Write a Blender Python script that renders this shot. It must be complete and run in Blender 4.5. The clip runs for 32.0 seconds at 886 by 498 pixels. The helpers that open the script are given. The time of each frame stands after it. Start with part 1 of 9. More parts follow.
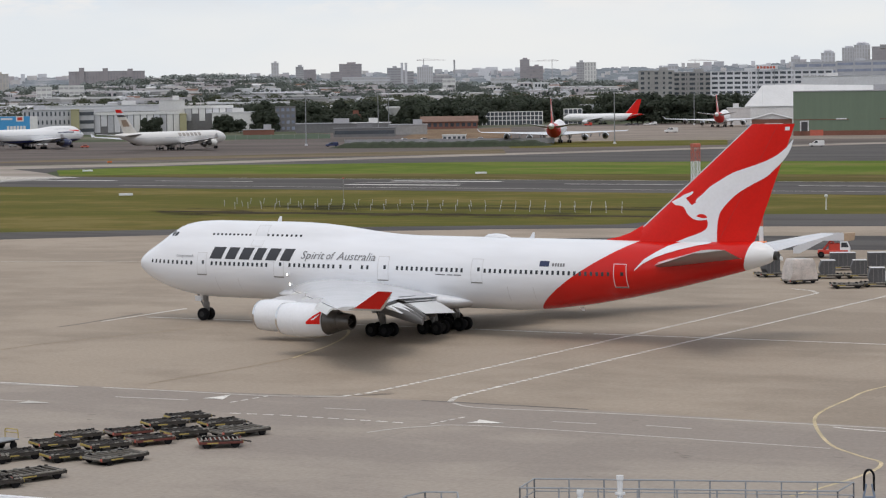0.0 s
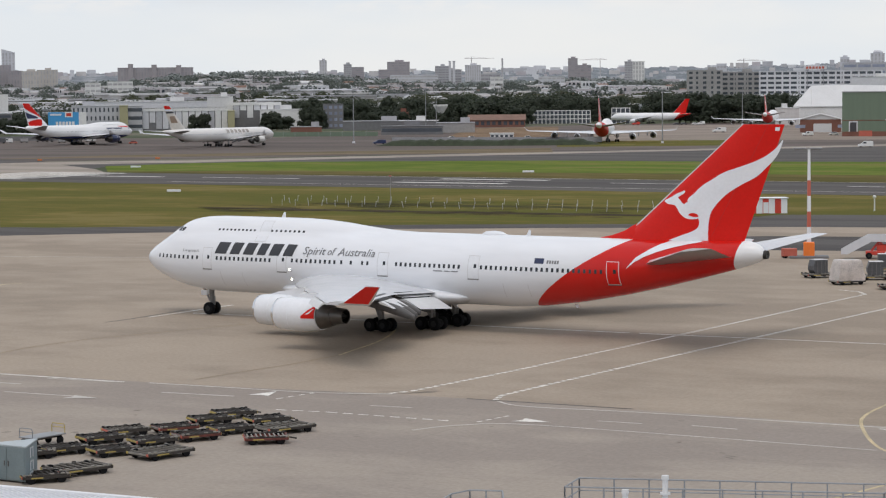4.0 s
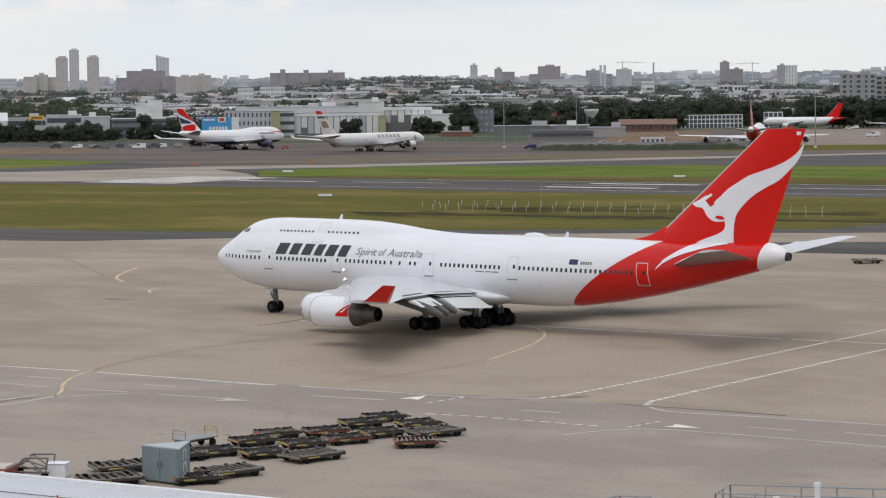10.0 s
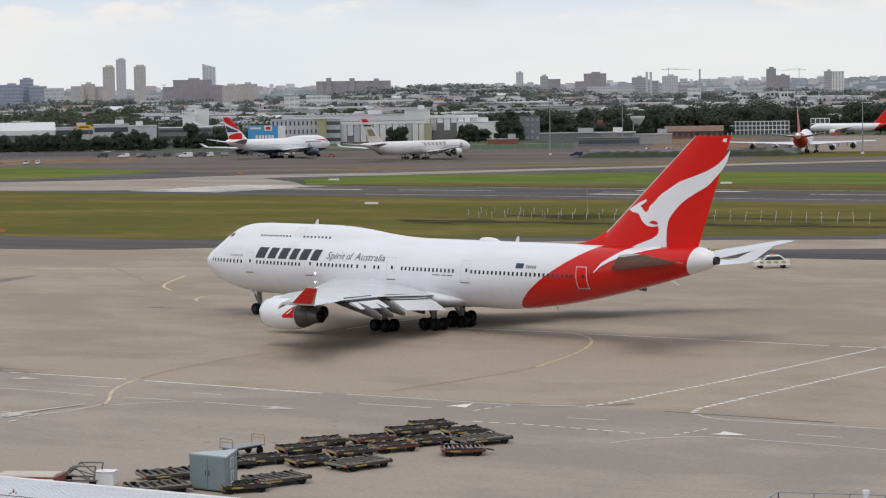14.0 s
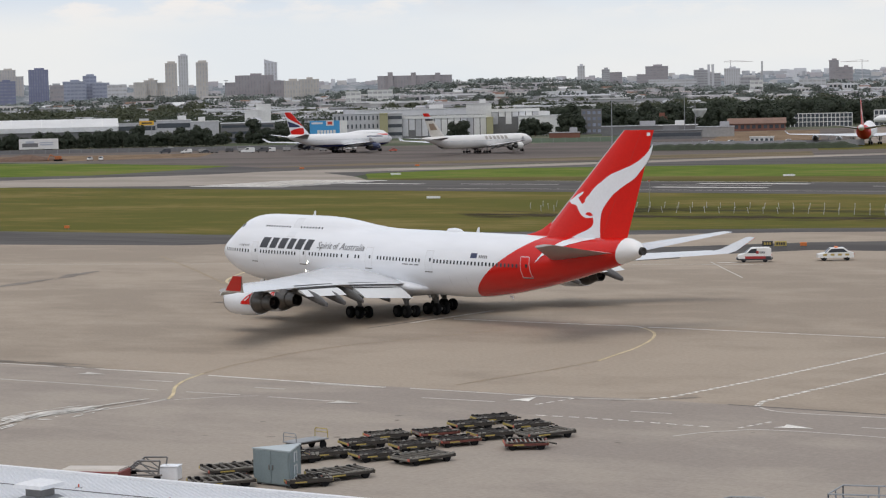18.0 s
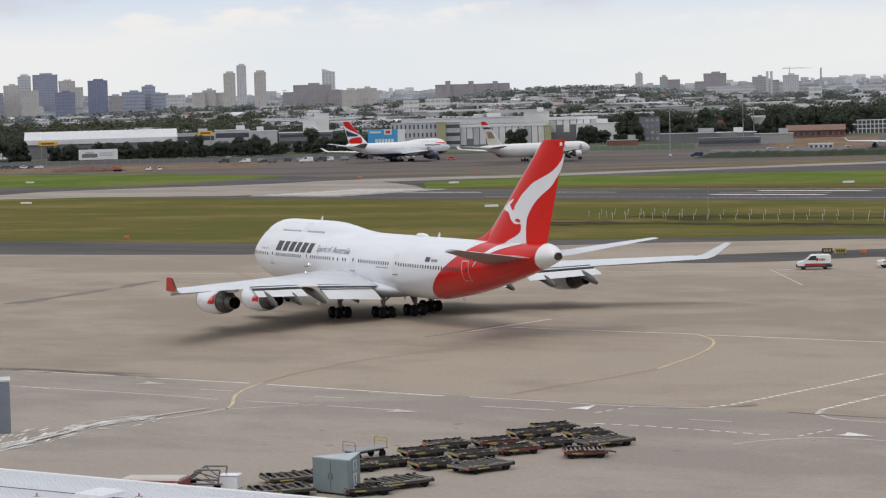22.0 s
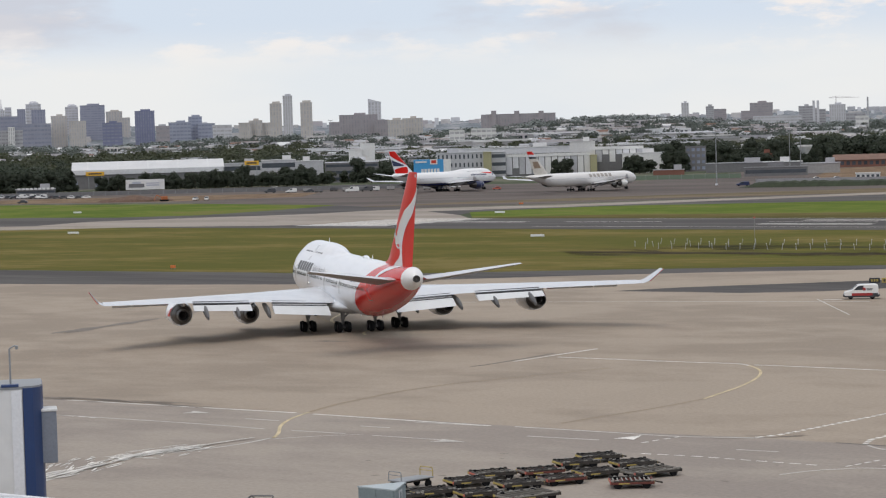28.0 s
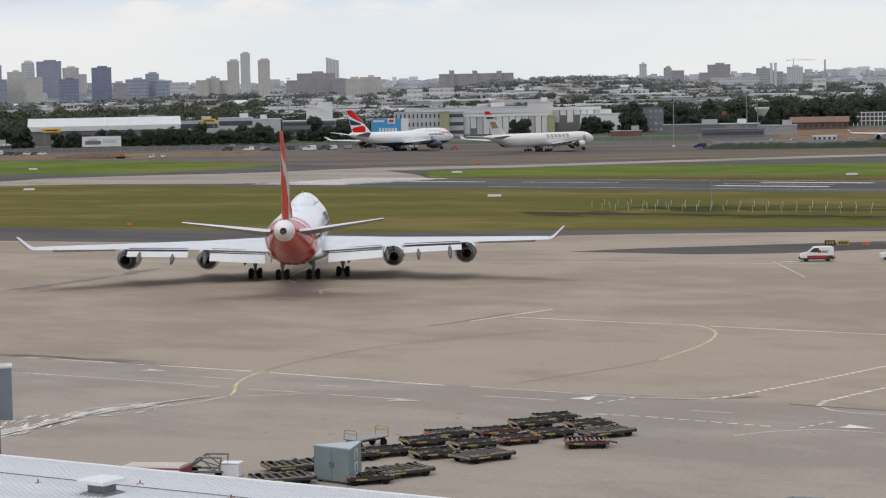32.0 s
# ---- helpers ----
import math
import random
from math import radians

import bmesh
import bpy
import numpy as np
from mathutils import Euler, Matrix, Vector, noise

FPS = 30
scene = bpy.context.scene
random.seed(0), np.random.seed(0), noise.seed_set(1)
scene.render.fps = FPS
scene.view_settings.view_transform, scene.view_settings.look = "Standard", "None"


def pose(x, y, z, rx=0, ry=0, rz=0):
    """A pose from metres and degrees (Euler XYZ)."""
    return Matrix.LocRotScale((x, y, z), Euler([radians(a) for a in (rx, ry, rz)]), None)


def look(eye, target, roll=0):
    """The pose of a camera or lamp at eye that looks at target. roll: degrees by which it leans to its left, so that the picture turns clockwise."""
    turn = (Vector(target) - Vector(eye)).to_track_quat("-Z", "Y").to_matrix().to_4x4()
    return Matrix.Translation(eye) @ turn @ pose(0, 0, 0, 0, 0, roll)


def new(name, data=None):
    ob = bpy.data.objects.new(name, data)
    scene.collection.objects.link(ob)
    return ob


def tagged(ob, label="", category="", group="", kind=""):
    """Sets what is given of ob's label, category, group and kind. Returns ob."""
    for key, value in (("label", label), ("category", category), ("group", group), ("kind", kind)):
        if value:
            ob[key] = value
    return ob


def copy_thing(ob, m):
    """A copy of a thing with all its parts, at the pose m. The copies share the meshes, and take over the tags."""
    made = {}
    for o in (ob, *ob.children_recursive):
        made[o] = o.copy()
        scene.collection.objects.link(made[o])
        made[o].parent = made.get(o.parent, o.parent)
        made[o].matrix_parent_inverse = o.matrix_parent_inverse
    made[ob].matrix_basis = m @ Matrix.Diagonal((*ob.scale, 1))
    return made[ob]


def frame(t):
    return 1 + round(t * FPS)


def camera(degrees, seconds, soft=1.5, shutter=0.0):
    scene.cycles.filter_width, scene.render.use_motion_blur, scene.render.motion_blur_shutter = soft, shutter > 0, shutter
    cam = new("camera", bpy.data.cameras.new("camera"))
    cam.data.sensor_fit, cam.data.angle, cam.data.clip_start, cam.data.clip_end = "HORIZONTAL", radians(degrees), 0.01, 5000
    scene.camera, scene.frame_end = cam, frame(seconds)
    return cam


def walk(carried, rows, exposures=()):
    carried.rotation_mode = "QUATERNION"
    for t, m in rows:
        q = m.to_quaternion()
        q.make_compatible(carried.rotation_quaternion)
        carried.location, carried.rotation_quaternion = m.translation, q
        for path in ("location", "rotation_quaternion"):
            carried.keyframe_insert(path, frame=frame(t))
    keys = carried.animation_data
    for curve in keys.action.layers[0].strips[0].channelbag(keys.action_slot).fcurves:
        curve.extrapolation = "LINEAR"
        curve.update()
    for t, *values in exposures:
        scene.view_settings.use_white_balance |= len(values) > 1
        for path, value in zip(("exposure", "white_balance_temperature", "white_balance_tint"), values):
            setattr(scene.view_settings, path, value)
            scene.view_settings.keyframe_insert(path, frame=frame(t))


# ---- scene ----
# ---- camera: it stands on a terrace and pans ----
EYE = Vector((0, 0, 21.74))
cam = camera(21.62, 32.0, soft=1.2)


def aim(yaw, pitch, roll):
    """The camera's pose: yaw to the left of north, pitch up, roll, in degrees."""
    a, b = radians(yaw), radians(pitch)
    way = Vector((-math.sin(a) * math.cos(b), math.cos(a) * math.cos(b), math.sin(b)))
    return look(EYE, EYE + way * 100, roll)


walk(cam, [
    (0, aim(-8.150, -3.834, -0.853)), (0.5, aim(-8.100, -3.704, -0.881)), (1, aim(-8.108, -3.644, -0.873)), (1.5, aim(-8.150, -3.667, -0.751)),
    (2, aim(-7.939, -3.646, -0.778)), (2.5, aim(-7.706, -3.597, -0.787)), (4.5, aim(-6.794, -3.970, -0.419)), (5, aim(-6.578, -4.016, -0.406)),
    (5.5, aim(-6.204, -3.999, -0.500)), (6, aim(-5.979, -4.034, -0.403)), (6.5, aim(-5.893, -4.075, -0.394)), (7, aim(-5.585, -4.040, -0.484)),
    (7.5, aim(-5.024, -3.905, -0.467)), (8, aim(-4.548, -3.825, -0.484)), (8.5, aim(-4.394, -3.673, -0.551)), (9, aim(-4.344, -3.662, -0.483)),
    (9.5, aim(-3.539, -3.646, -0.586)), (10, aim(-3.279, -3.714, -0.627)), (10.5, aim(-3.301, -3.637, -0.706)), (11, aim(-3.032, -3.439, -0.832)),
    (11.5, aim(-2.750, -3.490, -0.861)), (12, aim(-2.291, -3.517, -0.899)), (12.5, aim(-1.877, -3.517, -0.839)), (13, aim(-1.834, -3.463, -0.895)),
    (13.5, aim(-2.049, -3.362, -0.899)), (14, aim(-2.135, -3.509, -0.876)), (14.5, aim(-1.518, -3.682, -1.113)), (15, aim(-1.157, -3.666, -1.156)),
    (15.5, aim(-0.766, -3.545, -1.281)), (17.5, aim(-0.329, -3.634, -1.295)), (18, aim(-0.596, -3.629, -1.240)), (18.5, aim(-0.519, -3.595, -1.490)),
    (19, aim(-0.482, -3.661, -1.422)), (19.5, aim(0.043, -3.886, -1.845)), (20, aim(0.442, -3.925, -1.757)), (20.5, aim(0.628, -3.635, -1.597)),
    (21, aim(0.552, -3.432, -1.559)), (21.5, aim(0.486, -3.369, -1.495)), (22, aim(0.842, -3.384, -1.561)), (22.5, aim(1.214, -3.243, -1.615)),
    (23, aim(1.316, -3.191, -1.662)), (23.5, aim(1.361, -3.073, -1.586)), (24, aim(1.313, -3.120, -1.555)), (24.5, aim(1.409, -3.273, -1.484)),
    (26.5, aim(1.623, -3.164, -1.696)), (27, aim(1.721, -2.957, -1.652)), (27.5, aim(1.887, -2.782, -1.788)), (28, aim(1.955, -2.620, -1.628)),
    (28.5, aim(1.835, -2.784, -1.560)), (29, aim(2.008, -2.167, -1.103)), (29.5, aim(1.218, -2.395, -1.030)), (30, aim(1.172, -2.638, -1.153)),
    (30.5, aim(0.948, -3.027, -1.122)), (31, aim(0.866, -3.282, -1.134)), (31.5, aim(0.686, -3.519, -1.108)), (32, aim(0.914, -3.644, -1.165)),
])

# ---- world, sun ----
SUN_ELEV, SUN_TURN = radians(66), radians(200)
world = bpy.data.worlds.new("sky")
scene.world = world
world.use_nodes = True
wn, wl = world.node_tree.nodes, world.node_tree.links
wn.clear()
w_out, w_bg = wn.new("ShaderNodeOutputWorld"), wn.new("ShaderNodeBackground")
w_sky = wn.new("ShaderNodeTexSky")
w_sky.sky_type, w_sky.sun_disc, w_sky.sun_elevation, w_sky.sun_rotation = "NISHITA", False, SUN_ELEV, SUN_TURN
w_sky.dust_density, w_sky.air_density = 2.0, 1.0
w_tc, w_sep = wn.new("ShaderNodeTexCoord"), wn.new("ShaderNodeSeparateXYZ")
w_map = wn.new("ShaderNodeMapping")
w_map.inputs["Location"].default_value = (1.7, 0.4, 0.6)
w_map.inputs["Scale"].default_value = (9, 9, 30)


def w_noise(scale, detail, rough):
    n = wn.new("ShaderNodeTexNoise")
    n.inputs["Scale"].default_value, n.inputs["Detail"].default_value, n.inputs["Roughness"].default_value = scale, detail, rough
    wl.new(w_map.outputs["Vector"], n.inputs["Vector"])
    return n


def w_range(node, out, a, b, c, d, smooth=True):
    n = wn.new("ShaderNodeMapRange")
    n.interpolation_type = "SMOOTHSTEP" if smooth else "LINEAR"
    for key, v in (("From Min", a), ("From Max", b), ("To Min", c), ("To Max", d)):
        n.inputs[key].default_value = v
    wl.new(node.outputs[out], n.inputs["Value"])
    return n


def w_blend(fac, a, b):
    n = wn.new("ShaderNodeMix")
    n.data_type = "RGBA"
    wl.new(fac.outputs["Result"], n.inputs["Factor"])
    for key, v in (("A", a), ("B", b)):
        if isinstance(v, tuple):
            n.inputs[key].default_value = (*v, 1)
        else:
            wl.new(v.outputs["Result"], n.inputs[key])
    return n


# thin bright overcast near the horizon, broken cloud higher up
wl.new(w_tc.outputs["Generated"], w_map.inputs["Vector"])
wl.new(w_tc.outputs["Generated"], w_sep.inputs["Vector"])
w_veil = w_blend(w_range(w_noise(0.7, 4, 0.5), "Fac", 0.35, 0.65, 0, 1), (7.8, 8.5, 8.95), (8.5, 8.9, 8.95))
w_cum = w_blend(w_range(w_noise(1.5, 7, 0.58), "Fac", 0.5, 0.6, 0, 1), (6.6, 7.7, 8.9), (9.3, 9.0, 8.7))
w_grey = w_blend(w_range(w_noise(0.8, 6, 0.55), "Fac", 0.5, 0.64, 0, 0.85), w_cum, (6.0, 6.4, 7.2))
w_all = w_blend(w_range(w_sep, "Z", 0.03, 0.055, 0, 1), w_veil, w_grey)
w_mix = wn.new("ShaderNodeMix")
w_mix.data_type = "RGBA"
w_mix.inputs["Factor"].default_value = 0.94
wl.new(w_sky.outputs["Color"], w_mix.inputs["A"])
wl.new(w_all.outputs["Result"], w_mix.inputs["B"])
wl.new(w_mix.outputs["Result"], w_bg.inputs["Color"])
wl.new(w_bg.outputs["Background"], w_out.inputs["Surface"])
w_bg.inputs["Strength"].default_value = 0.1
sun = new("sun", bpy.data.lights.new("sun", "SUN"))
sun.data.energy, sun.data.angle, sun.data.color = 1.0, radians(30), (1.0, 0.93, 0.84)
sun.matrix_world = look((math.sin(SUN_TURN) * math.cos(SUN_ELEV) * 100, math.cos(SUN_TURN) * math.cos(SUN_ELEV) * 100, math.sin(SUN_ELEV) * 100), (0, 0, 0))
scene.view_settings.exposure = 0.0
scene.view_settings.use_white_balance = True
scene.view_settings.white_balance_temperature, scene.view_settings.white_balance_tint = 6680, 13


# ---- materials ----
def mat(name, col, rough=0.6, metal=0.0, var=0.12, scale=1.0, bump=0.0, coat=0.0, spec=0.5, stretch=(1, 1, 1), island=0.0):
    """A painted, metal or mineral surface whose colour varies at two scales."""
    m = bpy.data.materials.new(name)
    m.use_nodes = True
    n, l = m.node_tree.nodes, m.node_tree.links
    b = n["Principled BSDF"]
    tc, mp = n.new("ShaderNodeTexCoord"), n.new("ShaderNodeMapping")
    mp.inputs["Scale"].default_value = stretch
    big, fine, add = n.new("ShaderNodeTexNoise"), n.new("ShaderNodeTexNoise"), n.new("ShaderNodeMath")
    big.inputs["Scale"].default_value, big.inputs["Detail"].default_value = scale, 4
    fine.inputs["Scale"].default_value, fine.inputs["Detail"].default_value = scale * 11, 6
    add.operation = "ADD"
    ramp = n.new("ShaderNodeMapRange")
    ramp.inputs["From Min"].default_value, ramp.inputs["From Max"].default_value = 0.7, 1.3
    ramp.inputs["To Min"].default_value, ramp.inputs["To Max"].default_value = 1 - var, 1 + var
    sc = n.new("ShaderNodeVectorMath")
    sc.operation = "SCALE"
    sc.inputs[0].default_value = col
    l.new(tc.outputs["Object"], mp.inputs["Vector"])
    l.new(mp.outputs["Vector"], big.inputs["Vector"])
    l.new(mp.outputs["Vector"], fine.inputs["Vector"])
    l.new(big.outputs["Fac"], add.inputs[0])
    l.new(fine.outputs["Fac"], add.inputs[1])
    l.new(add.outputs["Value"], ramp.inputs["Value"])
    out = ramp.outputs["Result"]
    if island:
        geo, ir, im = n.new("ShaderNodeNewGeometry"), n.new("ShaderNodeMapRange"), n.new("ShaderNodeMath")
        ir.inputs["To Min"].default_value, ir.inputs["To Max"].default_value = 1 - island, 1 + island
        im.operation = "MULTIPLY"
        l.new(geo.outputs["Random Per Island"], ir.inputs["Value"])
        l.new(out, im.inputs[0])
        l.new(ir.outputs["Result"], im.inputs[1])
        out = im.outputs["Value"]
    l.new(out, sc.inputs["Scale"])
    l.new(sc.outputs["Vector"], b.inputs["Base Color"])
    b.inputs["Roughness"].default_value, b.inputs["Metallic"].default_value = rough, metal
    b.inputs["Coat Weight"].default_value, b.inputs["Specular IOR Level"].default_value = coat, spec
    if bump:
        bp = n.new("ShaderNodeBump")
        bp.inputs["Strength"].default_value, bp.inputs["Distance"].default_value = bump, 0.05
        l.new(add.outputs["Value"], bp.inputs["Height"])
        l.new(bp.outputs["Normal"], b.inputs["Normal"])
    return m


def ground_mat(name, col, col2, scale, streak=(1, 1, 1), turn=0, joint=0.0, jw=0.012, rough=0.9, bump=0.2, fine_amt=0.5, third=None, gloss=0.25):
    """Ground: two colours in patches, fine grain, optional slab joints every `joint` metres."""
    m = bpy.data.materials.new(name)
    m.use_nodes = True
    n, l = m.node_tree.nodes, m.node_tree.links
    b = n["Principled BSDF"]
    geo, mp = n.new("ShaderNodeNewGeometry"), n.new("ShaderNodeMapping")
    mp.inputs["Rotation"].default_value = (0, 0, radians(turn))
    mp2 = n.new("ShaderNodeMapping")
    mp2.inputs["Scale"].default_value = streak
    big, mid, fine = (n.new("ShaderNodeTexNoise") for _ in range(3))
    for node, s, d in ((big, scale, 5), (mid, scale * 6, 5), (fine, 3.0, 4)):
        node.inputs["Scale"].default_value, node.inputs["Detail"].default_value = s, d
        node.inputs["Roughness"].default_value = 0.6
    l.new(geo.outputs["Position"], mp.inputs["Vector"])
    l.new(mp.outputs["Vector"], mp2.inputs["Vector"])
    l.new(mp2.outputs["Vector"], big.inputs["Vector"])
    l.new(mp2.outputs["Vector"], mid.inputs["Vector"])
    l.new(mp.outputs["Vector"], fine.inputs["Vector"])
    ramp = n.new("ShaderNodeValToRGB")
    e = ramp.color_ramp.elements
    e[0].position, e[1].position = 0.45, 0.54
    e[0].color, e[1].color = (*col, 1), (*col2, 1)
    if third:
        k = e.new(0.59)
        k.color = (*third, 1)
    avg = n.new("ShaderNodeMath")
    avg.operation = "MULTIPLY_ADD"
    avg.inputs[1].default_value = 0.35
    l.new(mid.outputs["Fac"], avg.inputs[0])
    half = n.new("ShaderNodeMath")
    half.operation = "MULTIPLY"
    half.inputs[1].default_value = 0.65
    l.new(big.outputs["Fac"], half.inputs[0])
    l.new(half.outputs["Value"], avg.inputs[2])
    l.new(avg.outputs["Value"], ramp.inputs["Fac"])
    grain = n.new("ShaderNodeMapRange")
    grain.inputs["From Min"].default_value, grain.inputs["From Max"].default_value = 0.3, 0.7
    grain.inputs["To Min"].default_value, grain.inputs["To Max"].default_value = 1 - 0.2 * fine_amt, 1 + 0.2 * fine_amt
    l.new(fine.outputs["Fac"], grain.inputs["Value"])
    sc = n.new("ShaderNodeVectorMath")
    sc.operation = "SCALE"
    l.new(ramp.outputs["Color"], sc.inputs[0])
    val = grain.outputs["Result"]
    if joint:
        br = n.new("ShaderNodeTexBrick")
        br.offset, br.squash = 0.0, 1.0
        br.inputs["Scale"].default_value = 1.0 / joint
        br.inputs["Brick Width"].default_value, br.inputs["Row Height"].default_value = 1.0, 1.0
        br.inputs["Mortar Size"].default_value, br.inputs["Mortar Smooth"].default_value = jw, 0.3
        br.inputs["Color1"].default_value = (1, 1, 1, 1)
        br.inputs["Color2"].default_value = (0.955, 0.955, 0.955, 1)
        br.inputs["Mortar"].default_value = (0.94, 0.94, 0.94, 1)
        l.new(mp.outputs["Vector"], br.inputs["Vector"])
        mu = n.new("ShaderNodeMath")
        mu.operation = "MULTIPLY"
        l.new(br.outputs["Color"], mu.inputs[0])
        l.new(val, mu.inputs[1])
        val = mu.outputs["Value"]
    l.new(val, sc.inputs["Scale"])
    l.new(sc.outputs["Vector"], b.inputs["Base Color"])
    b.inputs["Roughness"].default_value = rough
    b.inputs["Specular IOR Level"].default_value = gloss
    bp = n.new("ShaderNodeBump")
    bp.inputs["Strength"].default_value, bp.inputs["Distance"].default_value = bump, 0.03
    l.new(fine.outputs["Fac"], bp.inputs["Height"])
    l.new(bp.outputs["Normal"], b.inputs["Normal"])
    return m


M_CONC = ground_mat("apron_concrete", (0.29, 0.237, 0.185), (0.36, 0.297, 0.233), 0.022, (0.7, 1.0, 1), 36, 6.1)
M_CONC3 = ground_mat("service_road_concrete", (0.285, 0.244, 0.211), (0.344, 0.297, 0.25), 0.03, (0.6, 1.1, 1), 34, 6.1)
M_CONC2 = ground_mat("taxiway_concrete", (0.27, 0.232, 0.194), (0.35, 0.304, 0.26), 0.03, (0.3, 2, 1), 38, 7.6)
M_ASPH = ground_mat("asphalt", (0.06, 0.054, 0.051), (0.092, 0.083, 0.078), 0.03, (0.2, 2.0, 1), 38)
M_ASPH2 = ground_mat("far_apron_asphalt", (0.088, 0.07, 0.061), (0.13, 0.105, 0.092), 0.02, (0.3, 1.6, 1), 20)
M_GRASS = ground_mat("mown_dry_grass", (0.098, 0.098, 0.02), (0.137, 0.114, 0.03), 0.034, (0.5, 1.1, 1), 30, third=(0.175, 0.142, 0.048), gloss=0.04)
M_GRASS2 = ground_mat("green_grass", (0.085, 0.13, 0.016), (0.135, 0.168, 0.03), 0.03, (0.6, 1.2, 1), 38, third=(0.16, 0.15, 0.05), gloss=0.04)
M_GRASS_DRY = ground_mat("dry_olive_grass", (0.088, 0.08, 0.022), (0.125, 0.1, 0.034), 0.03, (0.4, 1.4, 1), 38, third=(0.15, 0.115, 0.05), gloss=0.04)
M_VERGE = ground_mat("dry_verge", (0.13, 0.105, 0.06), (0.19, 0.15, 0.1), 0.03, (0.5, 1.5, 1), 10, gloss=0.04)
M_CONC4 = ground_mat("far_stand_concrete", (0.2, 0.162, 0.132), (0.27, 0.222, 0.185), 0.025, (0.4, 1.5, 1), 20)
M_LAND = ground_mat("scrub_land", (0.07, 0.085, 0.05), (0.15, 0.15, 0.11), 0.012, (1, 1, 1), 0, third=(0.16, 0.15, 0.12), gloss=0.04)
M_SOIL = ground_mat("bare_soil", (0.15, 0.1, 0.064), (0.235, 0.165, 0.108), 0.06, gloss=0.04)
M_LINE_W = mat("worn_white_paint", (0.7, 0.67, 0.62), 0.7, var=0.3, scale=0.6)
M_LINE_F = mat("faded_white_paint", (0.52, 0.485, 0.44), 0.7, var=0.25, scale=0.5)
M_LINE_Y = mat("worn_yellow_paint", (0.52, 0.42, 0.25), 0.7, var=0.35, scale=0.6)
M_LINE_YF = mat("faded_yellow_paint", (0.285, 0.22, 0.145), 0.8, var=0.2, scale=0.4)
M_RUBBER_MARK = mat("tyre_rubber_mark", (0.12, 0.105, 0.095), 0.85, var=0.2, scale=0.5)
M_WHITE = mat("white_aircraft_paint", (0.785, 0.8, 0.83), 0.25, var=0.04, scale=0.35, coat=0.6)
M_RED = mat("red_aircraft_paint", (0.655, 0.0125, 0.007), 0.3, var=0.06, scale=0.4, coat=0.05, spec=0.2)
M_ALU = mat("grey_wing_paint", (0.68, 0.69, 0.71), 0.22, 0.3, var=0.08, scale=0.5)
M_BELLY = mat("ground_tinted_underside", (0.2, 0.18, 0.17), 0.35, var=0.1, scale=0.5)
# fairing grey is darkened to include the shade under the wing
M_FAIR = mat("shade_darkened_fairing", (0.1, 0.098, 0.098), 0.45, var=0.1, scale=0.8)
M_FLAP = mat("white_flap_paint", (0.66, 0.67, 0.67), 0.4, var=0.06, scale=0.5)
# dark colour standing for shade in flap gaps and the hangar doorway
M_SLOT = mat("shade_in_openings", (0.05, 0.05, 0.055), 0.6)
# heat-stained metal, its colour darkened further for the ground and shade it mirrors
M_STEEL = mat("heat_stained_metal", (0.12, 0.112, 0.105), 0.4, 0.85, var=0.2, scale=1.5)
M_DARKST = mat("sooty_metal", (0.05, 0.047, 0.045), 0.5, 0.6, var=0.2, scale=2)
M_CHROME = mat("polished_lip", (0.75, 0.75, 0.76), 0.2, 1.0, var=0.04)
M_TYRE = mat("black_rubber", (0.011, 0.011, 0.012), 0.9, var=0.2, scale=2, spec=0.12)
# hub and strut colours are lowered to paint in the shade under the jet
M_HUB = mat("shade_darkened_hub", (0.016, 0.016, 0.016), 0.6, 0.2)
M_STRUT = mat("grey_gear_strut", (0.19, 0.185, 0.18), 0.4, 0.4, var=0.15, scale=2)
M_GLASS = mat("dark_cabin_glass", (0.03, 0.034, 0.04), 0.15, var=0.1)
M_BLACK = mat("charcoal_paint", (0.035, 0.036, 0.042), 0.4, var=0.08)
M_GREYTXT = mat("grey_lettering_paint", (0.19, 0.19, 0.2), 0.45)
M_LINEGREY = mat("grey_seam_paint", (0.57, 0.57, 0.58), 0.5)
M_NAVY = mat("navy_paint", (0.015, 0.025, 0.085), 0.35, coat=0.3)


# ---- mesh helpers ----
def link(name, bm, material, parent=None, label="", smooth=None):
    me = bpy.data.meshes.new(name)
    bm.to_mesh(me)
    bm.free()
    for k in (material if isinstance(material, (list, tuple)) else [material]):
        me.materials.append(k)
    if smooth is not None:
        for p in me.polygons:
            p.use_smooth = True
        me.set_sharp_from_angle(angle=radians(smooth))
    ob = new(name, me)
    if parent:
        ob.parent = parent
    if label:
        tagged(ob, label=label)
    return ob


def part(name, bm, material, parent, label="", smooth=None):
    """Links a bmesh as one mesh object under a thing or under a part."""
    return link(name, bm, material, parent, label, smooth)


def thing(name, label, category, m=None, group="", kind=""):
    ob = new(name)
    ob.empty_display_size = 0.3
    if m is not None:
        ob.matrix_basis = m
    return tagged(ob, label, category, group, kind)


def setting(name, bm, material, label, category, smooth=None):
    return tagged(link(name, bm, material, None, "", smooth), label, category, kind="structure")


def box(bm, c, s, m=None, bevel=0.0):
    """A box with centre c and size s."""
    made = bmesh.ops.create_cube(bm, size=1)["verts"]
    bmesh.ops.scale(bm, vec=s, verts=made)
    bmesh.ops.translate(bm, vec=c, verts=made)
    if bevel:
        edges = list({e for v in made for e in v.link_edges})
        got = bmesh.ops.bevel(bm, geom=edges, offset=bevel, segments=1, affect="EDGES", profile=0.5)
